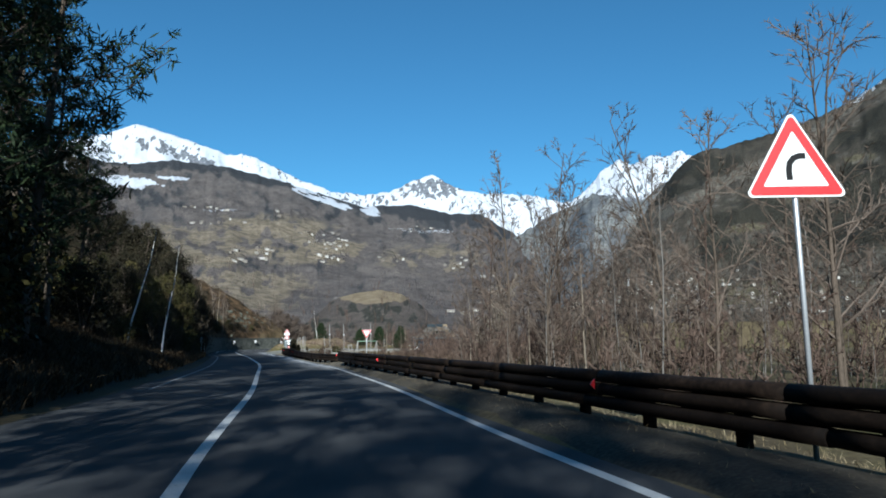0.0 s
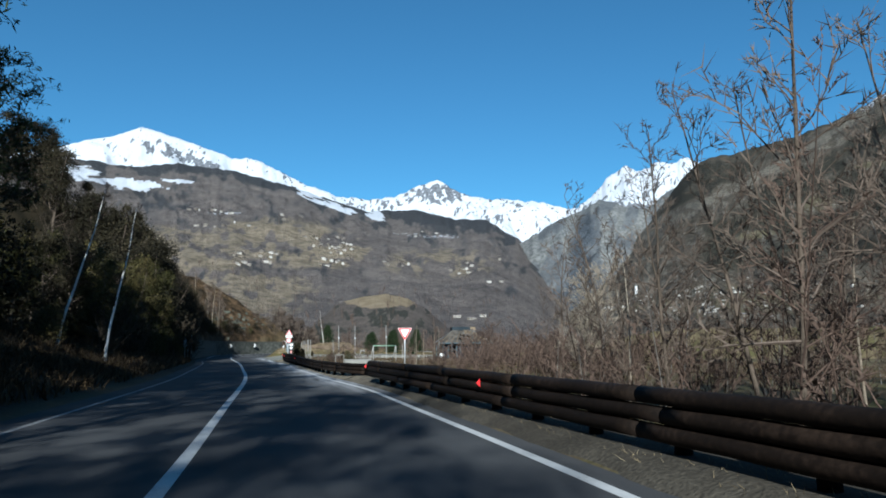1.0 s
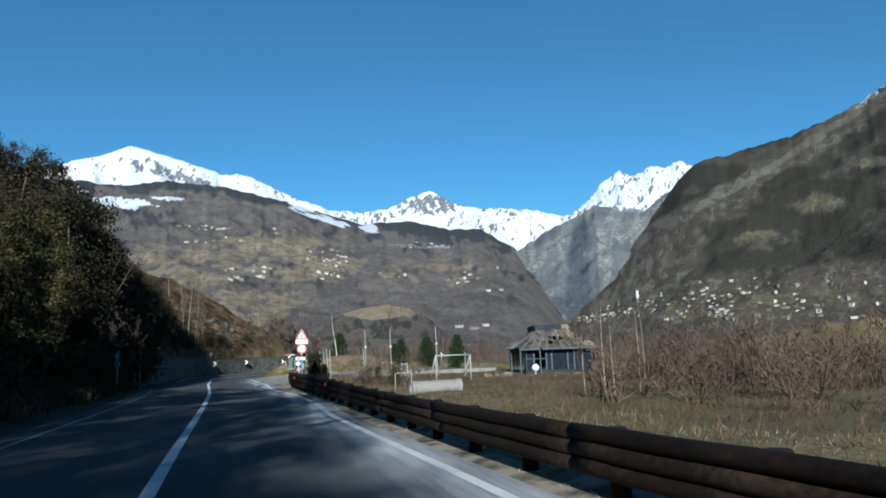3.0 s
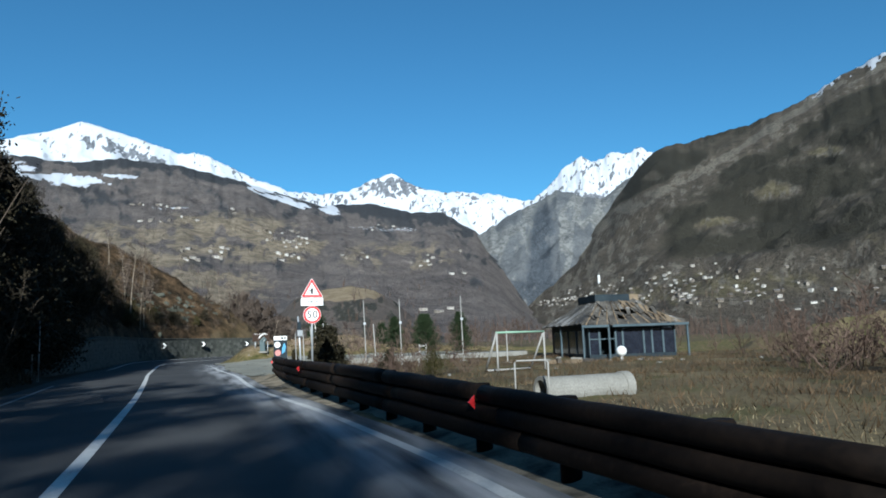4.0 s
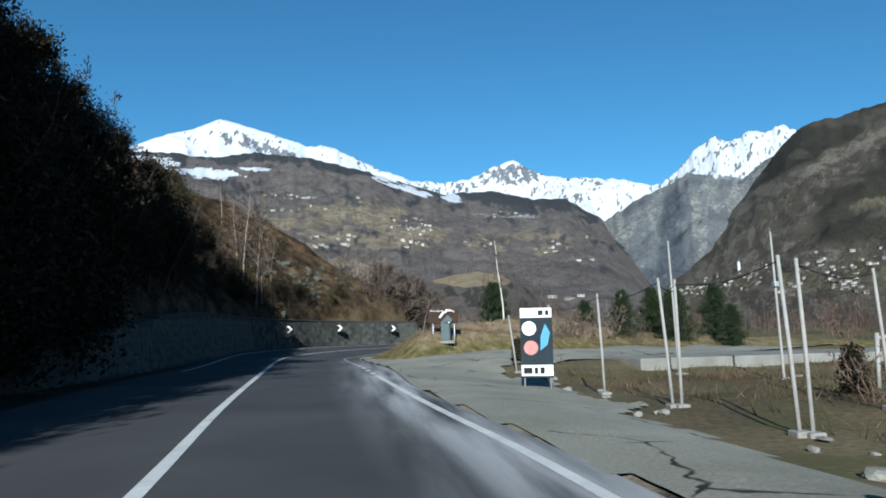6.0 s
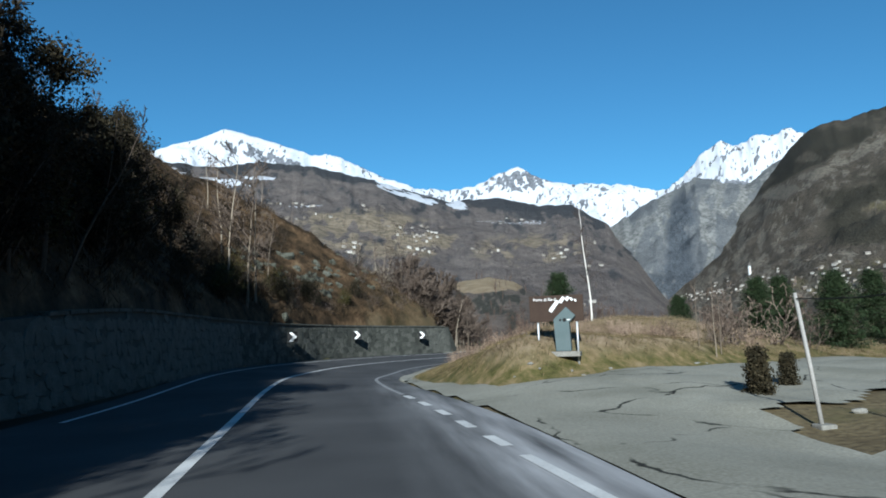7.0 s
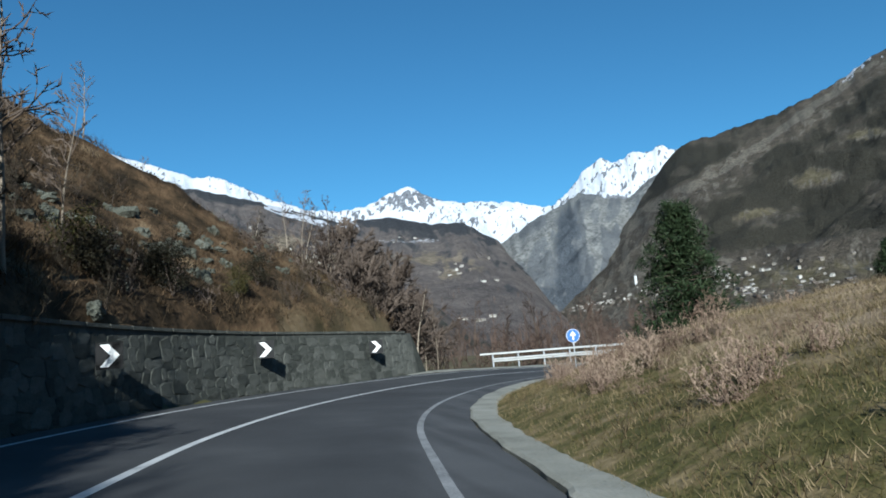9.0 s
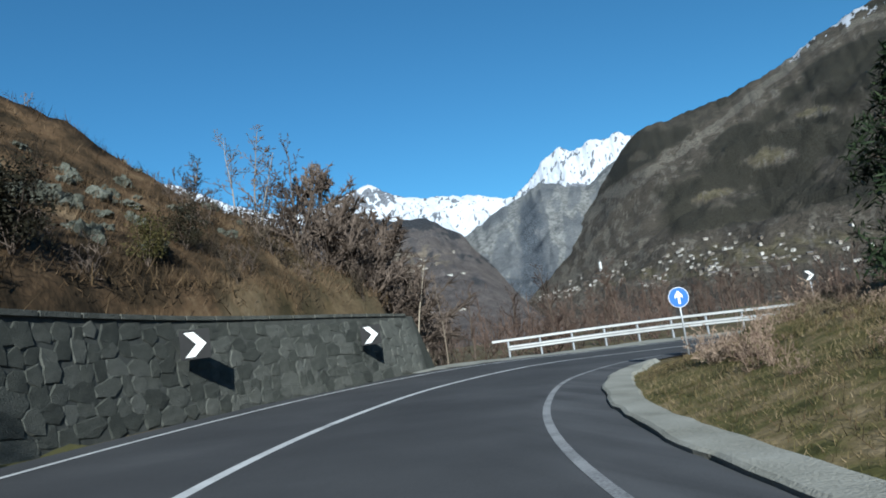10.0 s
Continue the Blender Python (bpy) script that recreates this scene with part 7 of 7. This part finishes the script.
# tall pines that shade the road; those at y < 0 are added unseen
def pine(seed, height):
    r = random.Random(seed)
    trunk, rad = limb(r, (0, 0, -0.4), (r.gauss(0, 0.03), r.gauss(0, 0.03), 1), height, 0.24, 10, 0.02, 0.02)
    seg, tips = [], []
    for b in range(44):
        f = 0.2 + 0.8 * (b + r.random()) / 44
        k = min(int(f * 10), 9)
        p = trunk[k] + (trunk[k + 1] - trunk[k]) * (f * 10 - k)
        a = r.uniform(0, 2 * math.pi)
        ln = (1.2 + 3.6 * math.sin(math.pi * min(1, (f - 0.1) * 1.05)) ** 0.7) * r.uniform(0.65, 1.15)
        bp, br = limb(r, p, (math.cos(a), math.sin(a), 0.25 + 0.5 * f), ln, 0.06 * (1.2 - f), 5, 0.12, 0.03)
        seg += chain(bp, br)
        for s in range(7):
            i = r.randrange(1, 5)
            e = bp[i] + np.array([r.gauss(0, 0.5), r.gauss(0, 0.5), r.gauss(0.12, 0.25)])
            seg.append((bp[i], e, 0.016, 0.007))
            tips.append(e); tips.append((bp[i] + e) / 2)
        tips.append(bp[-1])
    return chain(trunk, rad), seg, tips


pines = []
for k in range(2):
    tr, tw, tips = pine(80 + k, 19)
    pines.append(plant("pine", "tall dark pine with layered needle clumps", "tree", tr, tw, BARK, BARK, leaf_cloud(tips, 9, 0.24, 0.18, k, 0.17), NEEDLE, group="tall pines by the road"))
spots = [(-13.2, 44.5, 0.9, 0), (-13, 38, 1.1, 50), (-10.4, 31, 1.1, 100), (-12, 25, 1.1, 150), (-9, 19, 0.8, 200), (-11.5, 12, 1.0, 250), (-8.8, 6, 0.85, 300), (-12, 0, 1.1, 20), (-8.7, -6, 0.95, 70), (-10, -13, 0.95, 120),
         (-6.5, -18, 0.8, 170), (-4.2, -24, 0.75, 220), (-1.0, -31, 0.7, 270), (-15, 46, 1.0, 10), (-17, 30, 1.1, 90), (-16, 16, 1.1, 190), (2.5, -38, 0.7, 40), (6.5, -45, 0.7, 140), (-8, -33, 1.0, 310), (-16, 4, 1.1, 240), (-3.6, -36, 0.8, 75), (-13.5, 51, 0.7, 160)]
for k in range(2):
    set_out(pines[k], spots[k::2], KEEP)


def spruce(seed, height, width=0.36):
    """A garden spruce: whorls of drooping boughs that shorten to the top."""
    r = random.Random(seed)
    trunk, rad = limb(r, (0, 0, -0.3), (0, 0, 1), height + 0.3, 0.09, 8, 0.01, 0.02)
    seg, tips = [], []
    for w in range(26):
        f = 0.06 + 0.92 * w / 26
        z = f * height
        for b in range(8):
            a = r.uniform(0, 2 * math.pi)
            ln = (width * height * (1 - f) ** 0.75 + 0.12) * r.uniform(0.75, 1.2)
            bp, br = limb(r, (0, 0, z), (math.cos(a), math.sin(a), 0.28 - 0.35 * (1 - f)), ln, 0.022, 3, 0.08, 0.0)
            seg += chain(bp, br)
            for q in range(5):
                i = r.randrange(1, 4)
                tips.append(bp[i] + np.array([r.gauss(0, 0.12), r.gauss(0, 0.12), r.gauss(0, 0.07)]))
    return chain(trunk, rad), seg, tips


tr, tw, tips = spruce(90, 5.2)
conifer = plant("spruce", "bushy dark green spruce on the grass mound", "tree", tr, tw, BARK, BARK, leaf_cloud(tips, 14, 0.13, 0.12, 5, 0.16), NEEDLE, group="conifers beyond the mound")
set_out(conifer, [(11.6, 159.3, 0.95, 0), (20, 158, 0.75, 80), (24, 152, 0.85, 160), (19, 146.5, 0.7, 240), (22.5, 145, 0.8, 310), (28, 149, 0.85, 30), (26, 143, 0.6, 70), (21, 190, 0.0001, 0)][:7], KEEP)
dark = plant("evergreen_bush", "dark narrow evergreen bush beside the barrier", "shrub", *[q for q in spruce(95, 2.3, 0.2)[:2]], BARK, BARK, leaf_cloud(spruce(95, 2.3, 0.2)[2], 7, 0.07, 0.09, 6), LEAF, group="dark evergreen bushes")
set_out(dark, [(2.9, 90.6, 0.8, 0), (3.5, 91.6, 0.55, 60), (9.8, 110.2, 0.5, 0), (6.6, 125.5, 0.35, 0), (5.2, 124.4, 0.45, 90)], KEEP)
# trees at the end of the wall and beyond the barrier
spots = scatter(14, -2, 9, 183, 196, 0.5, 0.75) + [(3.2, 182.5, 0.65, 0), (1.0, 184, 0.6, 60), (-0.8, 181.5, 0.5, 120), (5.0, 187, 0.8, 180), (1.8, 181, 0.6, 200), (0, 180, 0.55, 280), (-9.6, 155, 1.1, 0), (-10.6, 153.2, 1.15, 60), (-9.4, 157.6, 1.0, 210), (-9.4, 163, 0.7, 50), (-11.5, 156.6, 0.95, 100), (-12.5, 165, 0.6, 10), (7.5, 192, 0.75, 240), (-3, 187, 0.8, 300), (-9.5, 184, 0.5, 10), (-12, 180, 0.55, 80), (-15.5, 172, 0.6, 150), (-14, 160, 0.55, 20), (-17, 150, 0.7, 70), (-20, 143, 0.75, 290)]
late = [plant("bare_tree", "slender bare tree on the hillside above the wall", "tree", *skeleton_of(100 + k, 8.0, 0.075, 0.3, 14, 5, 5, 0.28, 1.1)[:2], TWIG_PALE, TWIG, group="bare hillside trees", extra=0.011) for k in range(2)]
for k in range(2):
    set_out(late[k], spots[k::2], KEEP)
tr, tw, tips = skeleton_of(110, 6.2, 0.15, 0.14, 38, 9, 8, 0.5, 0.75)
oak = plant("bare_tree", "broad dense leafless tree at the end of the stone wall", "tree", tr, tw, BARK, TWIG, group="broad leafless trees", extra=0.02)
set_out(oak, [(6.0, 186.5, 1.25, 0), (10.5, 197, 1.0, 90), (8.6, 192, 1.0, 40), (2.6, 189, 1.1, 200), (4.6, 182.9, 0.85, 110), (3.2, 181.8, 0.75, 300), (5.6, 184.8, 0.95, 250), (1.8, 182.6, 0.6, 20)], KEEP)
spots = scatter(60, 9, 75, 193, 236, 0.45, 0.95, lambda x, y: y > 196 - 0.35 * (x - 14)) + scatter(16, 33, 75, 160, 196, 0.4, 0.7, lambda x, y: x > 38)
back = plant("bare_tree", "leafless tree below the road beyond the crash barrier", "tree", *skeleton_of(120, 7.5, 0.11, 0.25, 14, 5, 4, 0.32, 0.9)[:2], BARK, TWIG_RED, group="trees beyond the crash barrier", extra=0.012)
set_out(back, spots, KEEP)
for ob, m in KEEP:
    ob.matrix_basis = m


# ---- far woods, grass ----
def far_woods():
    """Leafless woods over the valley floor, too many to count."""
    g = np.random.default_rng(3)
    seg = []
    B, D = g.uniform(-12, 75, 4000), 210 * (1100 / 210) ** g.uniform(0, 1, 4000)
    X, Y = EYE[0] + D * np.sin(np.radians(B)), EYE[1] + D * np.cos(np.radians(B))
    ok = np.flatnonzero(g.random(4000) < 0.25 + 1.2 * fbm(X * 0.012, Y * 0.012, 3, 50))[:1500]
    B, D, X, Y = B[ok], D[ok], X[ok], Y[ok]
    Z = np.where(D < 600, ground_z(X, Y), -1.0)
    Z = np.maximum(Z, np.where(D > left_slope.r0, left_slope.z(B, D), -9))
    Z = np.maximum(Z, np.where((D > right_mountain.r0) & (B > 14), right_mountain.z(B, D), -9))
    Z = np.maximum(Z, np.where((D > 430) & (D < 640) & (B > 1) & (B < 17.5), knoll.z(B, D), -9))
    for x, y, z, r in zip(X, Y, Z, D):
        h = g.uniform(4, 9)
        k = max(1.0, r / 300)
        p = np.array([x, y, z - 0.5])
        t = p + np.array([g.normal(0, 0.3), g.normal(0, 0.3), h])
        seg.append((p, t, 0.14 * k, 0.05 * k))
        for _ in range(10):
            f = g.uniform(0.15, 0.95)
            q = p + (t - p) * f
            a = g.uniform(0, 6.283)
            ln = h * 0.36 * (1.15 - 0.6 * f)
            e = q + np.array([math.cos(a) * ln * 0.6, math.sin(a) * ln * 0.6, ln])
            seg.append((q, e, 0.05 * k, 0.02 * k))
    v, f = sticks(seg, 3)
    tagged(new("far_woods", mesh_from("far_woods", v, f, TWIG_RED)), "grey-brown leafless woods across the valley floor", "woods", kind="stuff")


far_woods()


def blades(name, label, count, area, test, h0, h1, width, material, seed, lean=0.35, bent=False):
    """Loose grass blades standing on the ground, straight or bent over."""
    g = np.random.default_rng(seed)
    x, y = g.uniform(area[0], area[1], count), g.uniform(area[2], area[3], count)
    ok = test(x, y, g)
    x, y = x[ok], y[ok]
    n = len(x)
    z = ground_z(x, y)
    h = g.uniform(h0, h1, n) * (0.6 + 0.8 * fbm(x * 0.4, y * 0.4, 3, seed))
    a = g.uniform(0, 6.283, n)
    side = np.stack([np.cos(a), np.sin(a), a * 0], 1) * (width * g.uniform(0.6, 1.5, n))[:, None]
    p = np.stack([x, y, z - 0.03], 1)
    drift = fbm(x * 0.15, y * 0.15, 2, seed + 9) - 0.5
    bend = np.stack([(g.normal(0, lean, n) + drift) * h, g.normal(0, lean, n) * h, h], 1)
    if bent:
        mid = p + bend * [[0.35, 0.35, 0.65]]
        V = np.stack([p - side, p + side, mid + side * 0.7, mid - side * 0.7, p + bend], 1).reshape(-1, 3)
        b = np.arange(n)[:, None] * 5
        F = np.concatenate([b, b + 1, b + 2, b + 3], 1).tolist() + np.concatenate([b + 3, b + 2, b + 4], 1).tolist()
    else:
        V = np.stack([p - side, p + side, p + bend], 1).reshape(-1, 3)
        F = np.arange(3 * n).reshape(-1, 3).tolist()
    tagged(new(name, mesh_from(name, V, F, material)), label, "grass", kind="stuff")


def on_mound(x, y, g):
    t, inside = edge_distance(MOUND, x, y, True)
    return inside & (g.random(len(x)) < 0.25 + 0.75 * fbm(x * 0.35, y * 0.35, 3, 60)) & (x < 34)


def on_mound_high(x, y, g):
    t, inside = edge_distance(MOUND, x, y, True)
    return inside & (t > 0.6 + 5.0 * fbm(x * 0.25, y * 0.25, 3, 61)) & (g.random(len(x)) < fbm(x * 0.25, y * 0.25, 3, 62) * 1.5) & (x < 36)


blades("short_grass", "short green and straw grass on the mound", 520000, (-1.2, 28, 127, 170), on_mound, 0.05, 0.15, 0.006, GREENGRASS, 1, 0.6)
blades("tall_grass", "tall dry straw-coloured grass on the mound", 240000, (0, 34, 128, 170), on_mound_high, 0.1, 0.27, 0.0035, MATGRASS, 2, 0.75, True)


def on_hill(x, y, g):
    t, inside = edge_distance(TOE, x, y, False)
    return inside & (t > 1.2) & (t < 26) & (y > 122 + 26 * (fbm(x * 0.12, y * 0.12, 3, 66) - 0.5)) & (g.random(len(x)) < 1.3 * fbm(x * 0.22, y * 0.22, 3, 63))


def in_clumps(x, y, g):
    t, inside = edge_distance(TOE, x, y, False)
    return inside & (t > 1.0) & (t < 24) & (fbm(x * 0.5, y * 0.5, 3, 67) > 0.56)


def mound_clumps(x, y, g):
    t, inside = edge_distance(MOUND, x, y, True)
    return inside & (t > 0.4) & (fbm(x * 0.6, y * 0.6, 3, 68) > 0.52) & (x < 26)


blades("hill_tufts", "dark brown tufts of heather and bramble on the hillside", 170000, (-26, 8, 112, 200), in_clumps, 0.2, 0.6, 0.016, TUFT, 7, 0.7)
blades("mound_tufts", "dark brown dead weeds among the grass of the mound", 50000, (-1, 26, 129, 168), mound_clumps, 0.08, 0.28, 0.006, TUFT, 8, 0.7)
blades("hill_grass", "dry tufted grass over the steep hillside", 300000, (-34, 8, 110, 200), on_hill, 0.12, 0.42, 0.014, HILLGRASS, 3, 0.6)


def on_verge(x, y, g):
    s, d = lateral(x, y)
    patch = fbm(x * 0.8, y * 0.8, 3, 64)
    right = (-d > right_edge(s) + 0.7) & (y < 101) & (x < 9)
    return right & (g.random(len(x)) < patch * 1.3)


def on_field(x, y, g):
    s, d = lateral(x, y)
    return (-d > 8) & (g.random(len(x)) < 1.2 * fbm(x * 0.3, y * 0.3, 3, 65)) & ((y < 100) | (x > 5.5)) & (y < 121)


def left_verge(x, y, g):
    s, d = lateral(x, y)
    return (d > 4.6 + 0.5 * fbm(x * 0.5, y * 0.5, 2, 69)) & (d < 13) & (g.random(len(x)) < 1.5 * fbm(x * 0.4, y * 0.4, 3, 70))


blades("verge_bramble", "dark bramble and dead bracken under the wood", 110000, (-18, -3, -6, 104), left_verge, 0.2, 0.65, 0.02, TUFT, 9, 0.7, True)
blades("verge_grass", "short dry grass along the verges", 90000, (0, 12, -4, 112), on_verge, 0.03, 0.13, 0.006, STRAW, 4, 0.6)
blades("field_grass", "brown matted winter grass over the field", 130000, (4, 44, 40, 122), on_field, 0.1, 0.36, 0.011, HILLGRASS, 5, 0.6)


# ---- villages ----
def house_model():
    h = thing("house", (0, 0, 0), "small pale plastered village house with a stone roof", "house", group="village houses")
    bm = bmesh.new(); box(bm, (-4.5, -3.5, -4), (4.5, 3.5, 5.2))
    v = [bm.verts.new(q) for q in ((-4.5, -3.5, 5.2), (-4.5, 3.5, 5.2), (-4.5, 0, 7.0), (4.5, -3.5, 5.2), (4.5, 3.5, 5.2), (4.5, 0, 7.0))]
    bm.faces.new(v[:3]); bm.faces.new(v[3:][::-1])
    part("wall", bm, PLASTER, h)
    bm = bmesh.new()
    for s in (-1, 1):
        a = [Vector((-5.1, s * 4.2, 4.85)), Vector((5.1, s * 4.2, 4.85)), Vector((5.1, 0, 7.05)), Vector((-5.1, 0, 7.05))]
        lo = [bm.verts.new(q) for q in a]; hi = [bm.verts.new(q + Vector((0, 0, 0.3))) for q in a]
        bm.faces.new(lo); bm.faces.new(hi)
        for k in range(4):
            bm.faces.new((lo[k], lo[(k + 1) % 4], hi[(k + 1) % 4], hi[k]))
    bmesh.ops.recalc_face_normals(bm, faces=bm.faces[:])
    part("roof", bm, SLATE, h)
    for x in (-2.4, 2.2):
        for z in (0.9, 3.3):
            bm = bmesh.new(); box(bm, (x - 0.5, -3.56, z), (x + 0.5, -3.48, z + 1.3))
            part("window", bm, GLASS, h)
    return h


def settle(slope, bearing, elevation, r0, r1):
    """The place on a mountainside that lies at a bearing and an elevation."""
    r = np.linspace(r0, r1, 120)
    z = slope.z(np.full(120, bearing), r)
    k = int(np.argmax(z - EYE[2] >= r * math.tan(math.radians(elevation))))
    return slope.place(bearing, r[k])


def villages():
    r = random.Random(21)
    model = house_model()
    first = True
    spots = []
    for n, b0, b1, e0, e1 in ((64, 22.6, 28.2, 2.5, 3.15), (40, 27.5, 31.5, 2.7, 3.9), (40, 31, 36, 2.2, 4.6), (48, 35, 43, 1.8, 4.4), (36, 41, 53, 1.2, 4.4), (10, 33, 40, 4.2, 5.0)):
        for _ in range(n):
            b, e = r.uniform(b0, b1), r.uniform(e0, e1)
            spots.append((settle(right_mountain, b, e, 640, 2400), r.uniform(0.34, 0.6)))
    for n, b0, b1, e0, e1 in ((12, 4.0, 6.4, 6.7, 7.4), (10, -3.2, 1.0, 6.6, 7.0), (10, 3, 7, 8.0, 8.6), (8, -6, -1.5, 9.5, 9.9), (6, 9, 13, 6.6, 7.0), (8, 14, 19, 6.0, 6.6), (8, 6.5, 9.5, 2.6, 3.4), (6, -10, -8, 6, 6.3), (6, 0.5, 2.5, 10.3, 10.8), (6, 12, 18, 2.0, 2.6), (16, 4.6, 6.2, 7.6, 8.6), (12, -3.4, 0.6, 7.35, 7.6), (10, -6.5, -2.6, 10.7, 10.9), (10, 2.5, 6.0, 8.9, 9.1), (8, 11, 14, 9.2, 9.5), (8, 16, 19.5, 5.0, 7.2), (8, 5.4, 6.6, 3.2, 3.7)):
        for _ in range(n):
            spots.append((settle(left_slope, r.uniform(b0, b1), r.uniform(e0, e1), 620, 3300), r.uniform(0.45, 0.75)))
    for p, s in spots:
        m = Matrix.Translation(p) @ pose(0, 0, 0, 0, 0, r.choice((0, 20, -25, 90, 70)) + r.uniform(-15, 15)) @ Matrix.Diagonal((s * r.uniform(0.9, 1.8), s, s * r.uniform(0.55, 0.95), 1))
        if first:
            ob, first = model, False
            place = m
        else:
            ob = copy_thing(model, Matrix.Identity(4))
            ob.matrix_basis = m
    model.matrix_basis = place
    p = settle(right_mountain, 30.0, 4.15, 640, 2400)
    c = thing("church", p, "white village church with a tall bell tower", "church", 15)
    bm = bmesh.new(); box(bm, (-2, -2, -6), (2, 2, 18), 0.1)
    part("tower", bm, WHITE, c)
    bm = bmesh.new(); bmesh.ops.create_cone(bm, segments=8, radius1=2.3, radius2=0.1, depth=7)
    bmesh.ops.translate(bm, verts=bm.verts[:], vec=(0, 0, 21.5))
    part("spire", bm, SLATE, c)
    bm = bmesh.new(); box(bm, (2, -4, -6), (16, 4, 7), 0.1)
    part("nave", bm, PLASTER, c)


villages()


# ---- stones of the retaining wall ----
stones()


# rocky outcrop on the slope
def outcrop(cx, cy, count, spread, sizes, seed, label):
    """Half-buried rocks on the slope."""
    o = thing("rock_outcrop", (cx, cy, drop(cx, cy)), label, "rock", group="rock outcrops")
    r = random.Random(seed)
    for k in range(count):
        bm = bmesh.new()
        bmesh.ops.create_icosphere(bm, subdivisions=3, radius=1)
        q = r.uniform(*sizes)
        s = Vector((q * r.uniform(0.7, 1.5), q * r.uniform(0.7, 1.4), q * r.uniform(0.6, 1.2)))
        off = Vector((r.gauss(0, spread[0]), r.gauss(0, spread[1]), 0))
        z = drop(cx + off.x, cy + off.y) - drop(cx, cy)
        for v in bm.verts:
            n = noise.noise(v.co * 1.6 + Vector((k * 7, 0, 0))) * 0.6 + noise.noise(v.co * 4.5 + Vector((k * 3, 0, 0))) * 0.35
            w = v.co * (1 + n)
            v.co = Vector((w.x * s.x, w.y * s.y, w.z * s.z)) + off + Vector((0, 0, z - 0.5 * s.z))
        part("boulder", bm, ROCK, o)


outcrop(-6.2, 172.2, 24, (1.6, 1.8), (0.22, 0.55), 6, "pale lichened rock outcrop on the grassy slope")
outcrop(-9.5, 166.5, 26, (1.6, 2.4), (0.15, 0.5), 7, "half-buried grey rocks in brown grass on the slope")
outcrop(-3.5, 178.0, 18, (1.4, 1.8), (0.12, 0.4), 8, "small pale rocks strewn over the upper slope")
outcrop(-12.5, 158.0, 22, (1.8, 2.8), (0.15, 0.45), 9, "dark weathered rocks among brambles on the bank")
